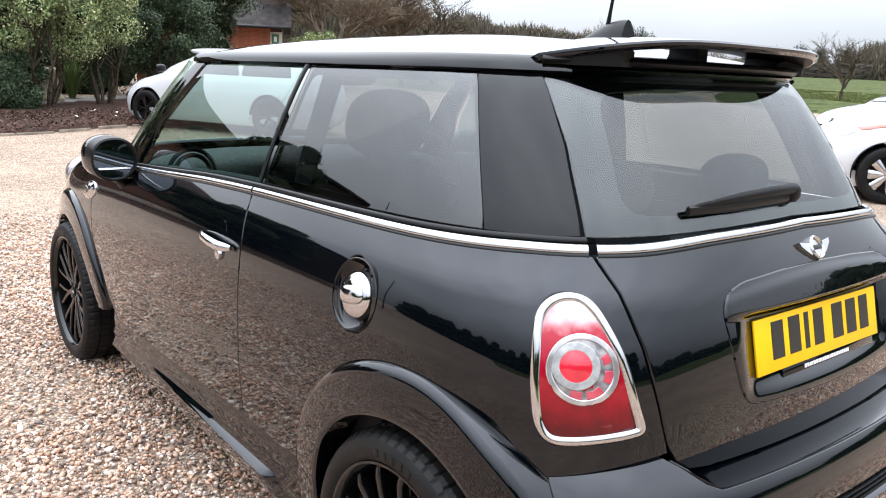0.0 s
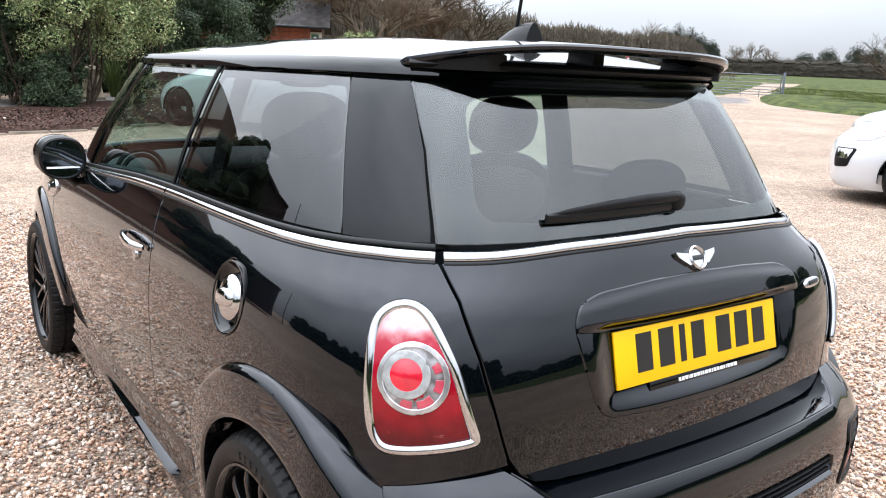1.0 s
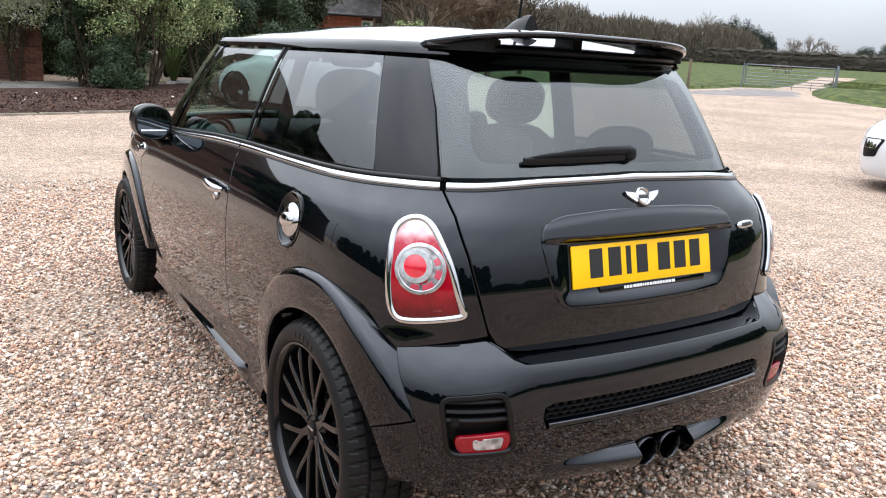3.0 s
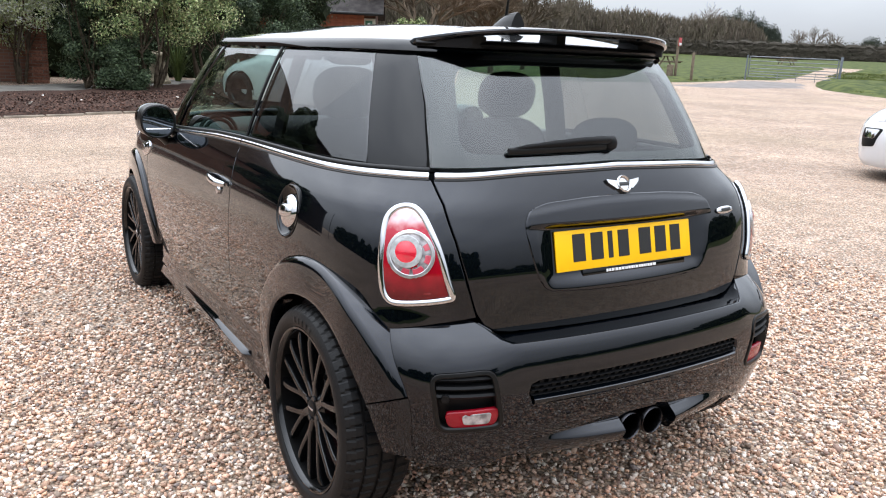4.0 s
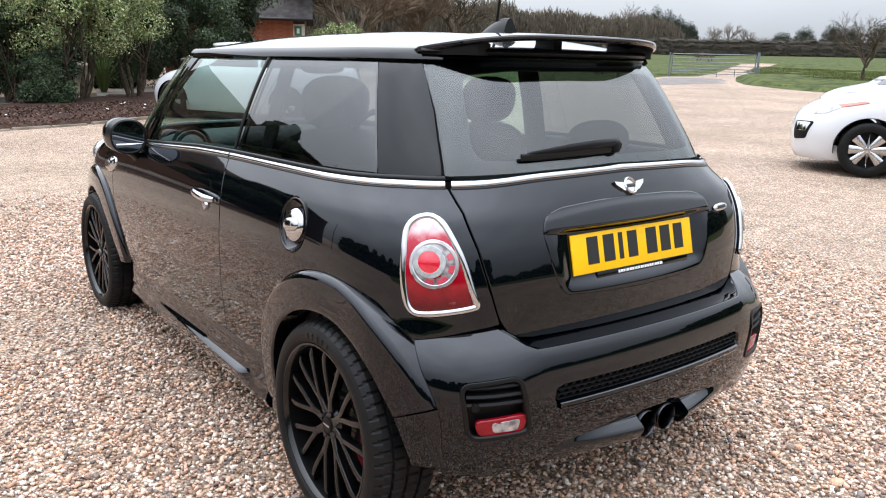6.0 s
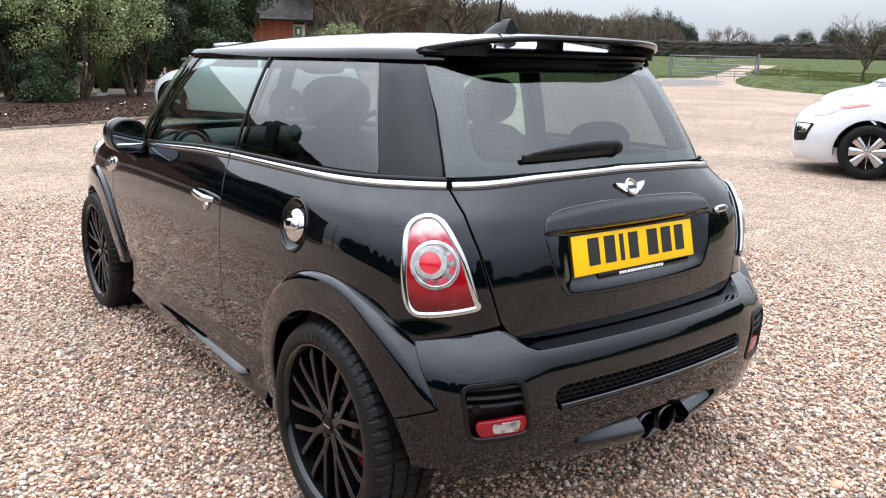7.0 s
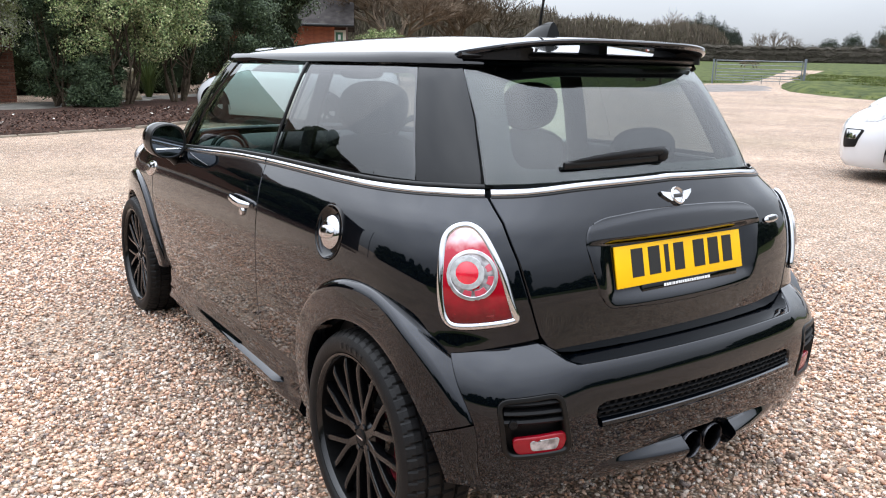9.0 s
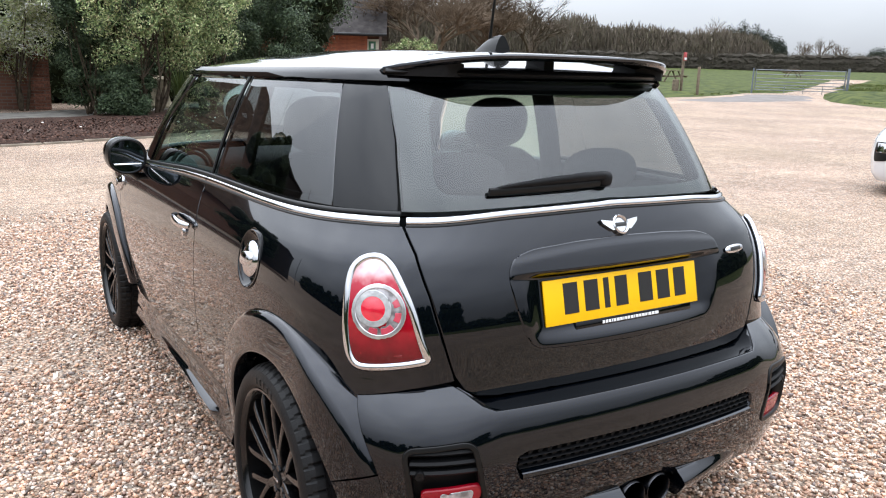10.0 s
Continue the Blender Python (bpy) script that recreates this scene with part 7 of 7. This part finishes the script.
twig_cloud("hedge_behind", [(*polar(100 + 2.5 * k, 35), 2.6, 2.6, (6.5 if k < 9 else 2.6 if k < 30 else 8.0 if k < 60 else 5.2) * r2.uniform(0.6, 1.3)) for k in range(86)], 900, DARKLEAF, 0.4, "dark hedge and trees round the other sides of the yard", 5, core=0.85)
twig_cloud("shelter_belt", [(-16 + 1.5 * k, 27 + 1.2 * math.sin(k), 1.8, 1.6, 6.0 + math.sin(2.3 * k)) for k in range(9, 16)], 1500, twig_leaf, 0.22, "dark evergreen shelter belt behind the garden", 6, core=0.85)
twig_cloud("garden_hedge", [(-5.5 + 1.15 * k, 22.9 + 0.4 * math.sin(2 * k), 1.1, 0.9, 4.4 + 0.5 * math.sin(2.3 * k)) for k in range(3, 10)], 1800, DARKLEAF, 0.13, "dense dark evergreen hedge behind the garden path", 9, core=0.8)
for az, d, h, sd in ((48.2, 140, 9.5, 11), (49.2, 142, 10.5, 12), (50.2, 140, 9.0, 13), (54.6, 150, 6.8, 14), (55.8, 152, 7.2, 15), (57.0, 150, 6.6, 16)):
    px_, py_ = polar(az, d)
    bare_tree("far_tree", px_, py_, h, 0.6, sd, "leafless tree beyond the far hedge", 5, 3, material=TWIG)

# tufts of rough grass along the near edges of the field
TUFT = leaf_mat("grass_blades", [(0.10, 0.13, 0.03), (0.13, 0.155, 0.04), (0.075, 0.10, 0.025), (0.16, 0.155, 0.06), (0.06, 0.082, 0.02)], 0.8)
r6 = np.random.default_rng(61)
gx_, gy_ = r6.uniform(25.5, 46, 60000), r6.uniform(4, 36, 60000)
edge_r = np.interp(gy_, [4, 12.3, 13.8, 15.6, 17.5, 19.4, 22.0, 28, 37], [26.3, 25.9, 26.2, 27.1, 28.5, 30.8, 34.8, 45.5, 62])
edge_l = np.interp(gx_, [22.5, 25, 28, 30.8, 33, 38, 46], [21.5, 21.7, 22.7, 24.0, 23.7, 26.2, 31])
keep = (gx_ > edge_r) | (gy_ > edge_l)
clump = np.array([noise.noise((a * 0.9, b * 0.9, 3.0)) + 0.5 * noise.noise((a * 2.7, b * 2.7, 8.0)) for a, b in zip(gx_, gy_)])
keep &= clump > -0.2
gx_, gy_ = gx_[keep], gy_[keep]
gz_ = np.array([rise(a, b) for a, b in zip(gx_, gy_)]) + 0.20 * (gx_ > np.interp(gy_, [4, 22, 37], [26, 34.6, 62])) + 0.06
nn_ = r6.normal(size=(len(gx_), 3))
nn_[:, 2] *= 0.5
tufts = cloud_mesh("grass_tufts", np.stack([gx_, gy_, gz_], 1), nn_, 0.13, 0.022, TUFT)
tagged(tufts, "rough tufts of green and straw-coloured grass", "grass", kind="stuff")

# ---- field furniture ----
GALV = mat("galvanised_steel", (0.22, 0.235, 0.25), 0.55, 0.7, noise_scale=6, var=0.25)
GATE_A, GATE_B = Vector((31.1, 23.7, 0)), Vector((33.3, 20.3, 0))
gdir = (GATE_B - GATE_A)
glen = gdir.length
gate = empty("field_gate", pose(GATE_A.x, GATE_A.y, rise(GATE_A.x, GATE_A.y), 0, 0, math.degrees(math.atan2(gdir.y, gdir.x))))
tagged(gate, "galvanised steel seven-bar field gate, closed", "gate")
for z in (0.18, 0.30, 0.42, 0.56, 0.72, 0.90, 1.10):
    bm = bmesh.new()
    tube(bm, [(0.12, 0, z), (glen - 0.12, 0, z)], 0.017 if z < 1 else 0.022, 8)
    part("rail", bm, GALV, gate)
for x in (0.12, glen - 0.12):
    bm = bmesh.new()
    tube(bm, [(x, 0, 0.16), (x, 0, 1.12)], 0.026, 8)
    part("stile", bm, GALV, gate)
for x in (glen * 0.35, glen * 0.55, glen * 0.75):
    bm = bmesh.new()
    tube(bm, [(x, 0.03, 0.05), (x, 0.03, 0.42)], 0.016, 8)
    part("prop", bm, GALV, gate)
for x in (0.0, glen):
    bm = bmesh.new()
    box(bm, (0.11, 0.11, 1.32), (x, 0, 0.57), None, 0.01) if x else tube(bm, [(0, 0, -0.1), (0, 0, 1.16)], 0.035, 8)
    part("post", bm, mat("grey_gate_post", (0.16, 0.18, 0.21), 0.7, noise_scale=8, var=0.3), gate)
TIMBER = mat("weathered_timber", (0.21, 0.165, 0.12), 0.9, noise_scale=7, var=0.4, bump=0.4, bump_scale=40)


def picnic_table(x, y, turn):
    t = empty("picnic_table", pose(x, y, rise(x, y) + 0.05, 0, 0, turn))
    tagged(t, "weathered wooden picnic table on the grass", "picnic table", "picnic tables")
    for k in range(5):
        bm = bmesh.new()
        box(bm, (1.8, 0.13, 0.04), (0, -0.29 + 0.145 * k, 0.74), None, 0.006)
        part("top_board", bm, TIMBER, t)
    for s in (-1, 1):
        bm = bmesh.new()
        box(bm, (1.8, 0.24, 0.04), (0, s * 0.70, 0.45), None, 0.006)
        part("bench", bm, TIMBER, t)
        for e in (-0.6, 0.6):
            bm = bmesh.new()
            tube(bm, [(e, s * 0.25, 0.72), (e, s * 0.62, 0.0)], [(0.025, 0.05)] * 2, 4)
            part("leg", bm, TIMBER, t)
    for e in (-0.6, 0.6):
        bm = bmesh.new()
        box(bm, (0.045, 1.6, 0.09), (e, 0, 0.40), None, 0.006)
        part("cross_beam", bm, TIMBER, t)


picnic_table(37.2, 34.6, 60)
picnic_table(68.0, 48.2, 50)


def post(name, x, y, h, r, label):
    bm = bmesh.new()
    box(bm, (r * 2, r * 2, h + 0.3), (0, 0, h / 2 - 0.15), None, r * 0.25)
    p = part(name, bm, TIMBER)
    p.matrix_world = pose(x, y, rise(x, y), 0, 0, 20)
    return tagged(p, label, "post")


post("wooden_post", 25.7, 22.2, 1.2, 0.05, "thin weathered fence post at the grass edge")
post("wooden_post", 26.3, 24.0, 0.62, 0.12, "short thick timber post in the grass")
sp = post("sign_post", 26.55, 23.9, 1.75, 0.05, "thin post carrying a small red and white sign")
bm = bmesh.new()
box(bm, (0.30, 0.03, 0.36), (0, -0.07, 1.62), None, 0.006)
s1_ = part("sign_plate", bm, mat("red_sign", (0.45, 0.05, 0.05), 0.5, noise_scale=8, var=0.2), sp, "red sign plate")
bm = bmesh.new()
box(bm, (0.24, 0.012, 0.11), (0, -0.090, 1.52), None, 0.002)
part("sign_panel", bm, WHITEINK, s1_)


# ---- the parked white cars ----
def white_car(label, m, nose_high=False, lamp_bar=None, dark_wheels=False):
    """A small pale hatchback: shell, windows, lamps, wheels."""
    if nose_high:
        L, Wd, WB, HB, HR, wr = 4.08, 0.865, 2.54, 1.02, 1.62, 0.315
    else:
        L, Wd, WB, HB, HR, wr = 3.95, 0.87, 2.47, 0.90, 1.22, 0.312
    if dark_wheels:
        HB, HR = 0.95, 1.38
    rearo, fronto = -0.72, WB + (0.82 if nose_high else 0.78)
    k = HB / 1.0
    sk = Skin(width=[(0.12, Wd - 0.10), (0.25, Wd - 0.045), (0.45, Wd - 0.01), (0.65, Wd), (0.80 * k, Wd - 0.015), (0.92 * k, Wd - 0.04), (1.0 * k, Wd - 0.075), (1.06 * k, Wd - 0.10)],
              rear=[(0.12, rearo + 0.12), (0.3, rearo + 0.02), (0.6, rearo), (0.9, rearo + 0.06), (1.06 * k, rearo + 0.12)],
              n_rear=[(0.12, 5), (1.06, 5)],
              front=[(0.12, fronto - 0.10), (0.24, fronto - 0.02), (0.45, fronto), (0.58 * k, fronto - 0.02), (0.72 * k, fronto - 0.12), (0.82 * k, fronto - 0.30), (0.90 * k, fronto - 0.55), (0.97 * k, fronto - 0.85), (1.06 * k, fronto - 1.05)],
              n_front=[(0.12, 4.2), (0.45, 4.0), (0.7, 3.6), (1.06, 4.2)], bow=0.06)
    gk = Skin(width=[(HB - 0.05, Wd - 0.07), (HB + 0.1, Wd - 0.11), (HR - 0.12, Wd - 0.22), (HR, Wd - 0.30)],
              rear=[(HB - 0.05, rearo + 0.08), (HR - 0.1, rearo + 0.30), (HR, rearo + 0.45)],
              n_rear=[(HB - 0.05, 5), (HR, 5)],
              front=[(HB - 0.05, fronto - 0.80), (HB + 0.1, fronto - 1.05), (HR - 0.12, fronto - 1.62), (HR, fronto - 1.85)],
              n_front=[(HB - 0.05, 4), (HR, 4)], bow=0.05)
    c = empty("white_car", m)
    tagged(c, label, "car", "parked white cars")

    def ss(y, z, s=sk):
        return (u_of(s.side(y, z)), z)
    half = [(0.0, 0.16), (0.0, HB), ss(0.0, HB), ss(1.2, HB), ss(WB - 0.3, HB), (4.56, HB), (4.56, 0.16)]
    arches = [[ss(y, max(z, 0.17)) for y, z in arc(cy, wr, wr + 0.055, 2, 178, 26)] for cy in (0, WB)]
    for sd in (False, True):
        panel("body_side", sk, half, WHITE, c, holes=arches, mirror=sd, gap=0, step=0.05, lip=0.05)
        gb, gt = HB + 0.01, HR - 0.14
        for y0, y1 in ((-0.35, 0.55), (0.60, 1.45)):
            gl_ = fillet([(u_of(gk.side(y0, gb)), gb), (u_of(gk.side(y1 + 0.25 if y1 > 1 else y1, gb)), gb), (u_of(gk.side(y1 - 0.22 if y1 > 1 else y1, gt)), gt), (u_of(gk.side(y0 + 0.1, gt)), gt)], 0.04)
            panel("side_window", gk, gl_, GBLACK, c, mirror=sd, gap=0, step=0.08, lip=0.01, off=0.006)
        panel("cabin_side", gk, [(0, HB - 0.03), (0, HR - 0.02), (4.56, HR - 0.02), (4.56, HB - 0.03)], WHITE, c, mirror=sd, gap=0, step=0.08, lip=0.01)
        panel("windscreen", gk, [(4.56, gb + 0.02), (4.56, HR - 0.10), (u_of(3.2), HR - 0.12), (u_of(3.12), gb + 0.03)], GBLACK, c, mirror=sd, gap=0, step=0.08, lip=0.01, off=0.006)
        hz = 0.66 * k if not nose_high else 0.73
        hl = fillet([(u_of(sk.side(fronto - 0.62, hz + 0.10)), hz + 0.105), (u_of(sk.side(fronto - 0.35, hz - 0.03)), hz - 0.02), (u_of(3.42), hz - 0.05), (u_of(3.45), hz + 0.06)], 0.03)
        hd = panel("headlamp", sk, hl, mat("clear_headlamp", (0.46, 0.46, 0.47), 0.12, 0.3, 1.0, noise_scale=14, var=0.6), c, mirror=sd, gap=0, step=0.03, lip=0.02, off=0.004)
        if lamp_bar:
            panel("indicator", sk, fillet([(u_of(sk.side(fronto - 0.80, hz + 0.125)), hz + 0.12), (u_of(sk.side(fronto - 0.50, hz + 0.05)), hz + 0.062), (u_of(sk.side(fronto - 0.46, hz + 0.08)), hz + 0.085), (u_of(sk.side(fronto - 0.74, hz + 0.135)), hz + 0.135)], 0.01), lamp_bar, hd, mirror=sd, gap=0, step=0.02, lip=0.006, off=0.010)
        fg = fillet([(u_of(3.20), 0.605), (u_of(3.24), 0.40), (u_of(3.48), 0.38), (u_of(3.56), 0.60)], 0.03)
        f1 = panel("fog_recess", sk, fg, PLASTIC, c, mirror=sd, gap=0, step=0.03, lip=0.01, off=0.006)
        panel("fog_lamp", sk, fillet([(u_of(3.235), 0.59), (u_of(3.26), 0.49), (u_of(3.46), 0.49), (u_of(3.52), 0.585)], 0.02), CHROME, f1, mirror=sd, gap=0, step=0.03, lip=0.004, off=0.014)
        bm = bmesh.new()
        blob(bm, (-(Wd + 0.06), fronto - 1.25, HB + 0.07), (0.19, 0.12, 0.13), 2.6)
        part("door_mirror", flip(bm, sd), WHITE if nose_high and not dark_wheels else SATIN, c)
        for cy in (0, WB):
            bm = bmesh.new()
            rows = []
            for i in range(25):
                a = radians(-10 + 200 * i / 24)
                rows.append([bm.verts.new((x, cy + (wr + 0.05) * math.cos(a), wr + (wr + 0.05) * math.sin(a))) for x in (-Wd + 0.03, -0.45)])
            for a, b in zip(rows, rows[1:]):
                bm.faces.new((a[0], a[1], b[1], b[0]))
            part("wheel_well", flip(bm, sd), DARK, c)
            bm = bmesh.new()
            lathe(bm, [(-0.004, wr * 0.66), (-0.016, wr * 0.74), (-0.016, wr * 0.9), (0.0, wr * 0.98), (0.03, wr), (0.16, wr), (0.19, wr * 0.95), (0.19, wr * 0.66)], "x", 48)
            ty = part("tyre", bm, RUBBER, c)
            bm = bmesh.new()
            lathe(bm, [(0.0, wr * 0.67), (-0.008, wr * 0.66), (0.01, wr * 0.61), (0.06, wr * 0.58), (0.06, 0.01)], "x", 40, closed=False)
            rm = part("rim", bm, RIM if dark_wheels else PLASTIC, ty)
            for j in range(8 if not dark_wheels else 5):
                bm = bmesh.new()
                a = 2 * math.pi * j / (8 if not dark_wheels else 5)
                w1 = 0.027 if not dark_wheels else 0.012
                for da in ((0,) if not dark_wheels else (-0.12, 0.12)):
                    tube(bm, [(0.012, 0.03 * math.cos(a), 0.03 * math.sin(a)), (0.004, 0.11 * math.cos(a + da), 0.11 * math.sin(a + da)), (0.0, wr * 0.64 * math.cos(a + da * 1.5), wr * 0.64 * math.sin(a + da * 1.5))], [(0.012, w1), (0.012, w1 * 1.5), (0.010, w1 * 1.9)], 8)
                part("spoke", bm, RIM if dark_wheels else SILVER, rm)
            bm = bmesh.new()
            lathe(bm, [(-0.002, 0.001), (-0.002, 0.028), (0.004, 0.045), (0.03, 0.05)], "x", 20, closed=False)
            part("hub_cap", bm, RIM if dark_wheels else SILVER, rm)
            ty.matrix_basis = pose(-(Wd - 0.02), cy, wr) if not sd else pose(Wd - 0.02, cy, wr, 20, 0, 180)
    bm = bmesh.new()
    blob(bm, (0, (rearo + fronto) / 2 - 0.45, HR - 0.055), (2 * (Wd - 0.26), 2.3, 0.13), 3.2, 40, 12)
    part("roof", bm, WHITE, c)
    bm = bmesh.new()
    rows = []
    for i in range(31):
        q = 2.9 + (4 - 2.9) * i / 30
        p = sk.at(q, HB - 0.004)
        rows.append((p.x, p.y))
    poly = [bm.verts.new((x, y, HB - 0.006)) for x, y in rows] + [bm.verts.new((-x, y, HB - 0.006)) for x, y in rows[::-1][1:]]
    bm.faces.new(poly)
    part("scuttle", bm, WHITE, c)
    bm = bmesh.new()
    box(bm, (2 * Wd - 0.55, L - 0.95, 0.12), (0, (rearo + fronto) / 2, 0.21), None, 0.03)
    part("underbody", bm, DARK, c)
    return c


def car_at(wheel_x, wheel_y, heading, wb, half_w):
    """Pose of a car whose left front wheel stands there, facing heading (degrees from +y, anticlockwise)."""
    h = radians(heading)
    f, l = Vector((-math.sin(h), math.cos(h), 0)), Vector((-math.cos(h), -math.sin(h), 0))
    o = Vector((wheel_x, wheel_y, 0)) - f * wb - l * half_w
    return pose(o.x, o.y, rise(o.x, o.y), 0, 0, heading)


AMBER = mat("orange_red_indicator", (0.62, 0.16, 0.10), 0.2, 0, 1.0, noise_scale=30, var=0.3)
white_car("white tall hatchback with silver wheels parked on the gravel", car_at(7.75, 2.62, 32, 2.54, 0.84), True, AMBER)
white_car("white hatchback parked beyond another white car", car_at(13.0, 5.2, 32, 2.47, 0.85))
white_car("white hatchback with dark alloy wheels beside the planting bed", car_at(3.15, 13.1, 28, 2.54, 0.84), True, dark_wheels=True)
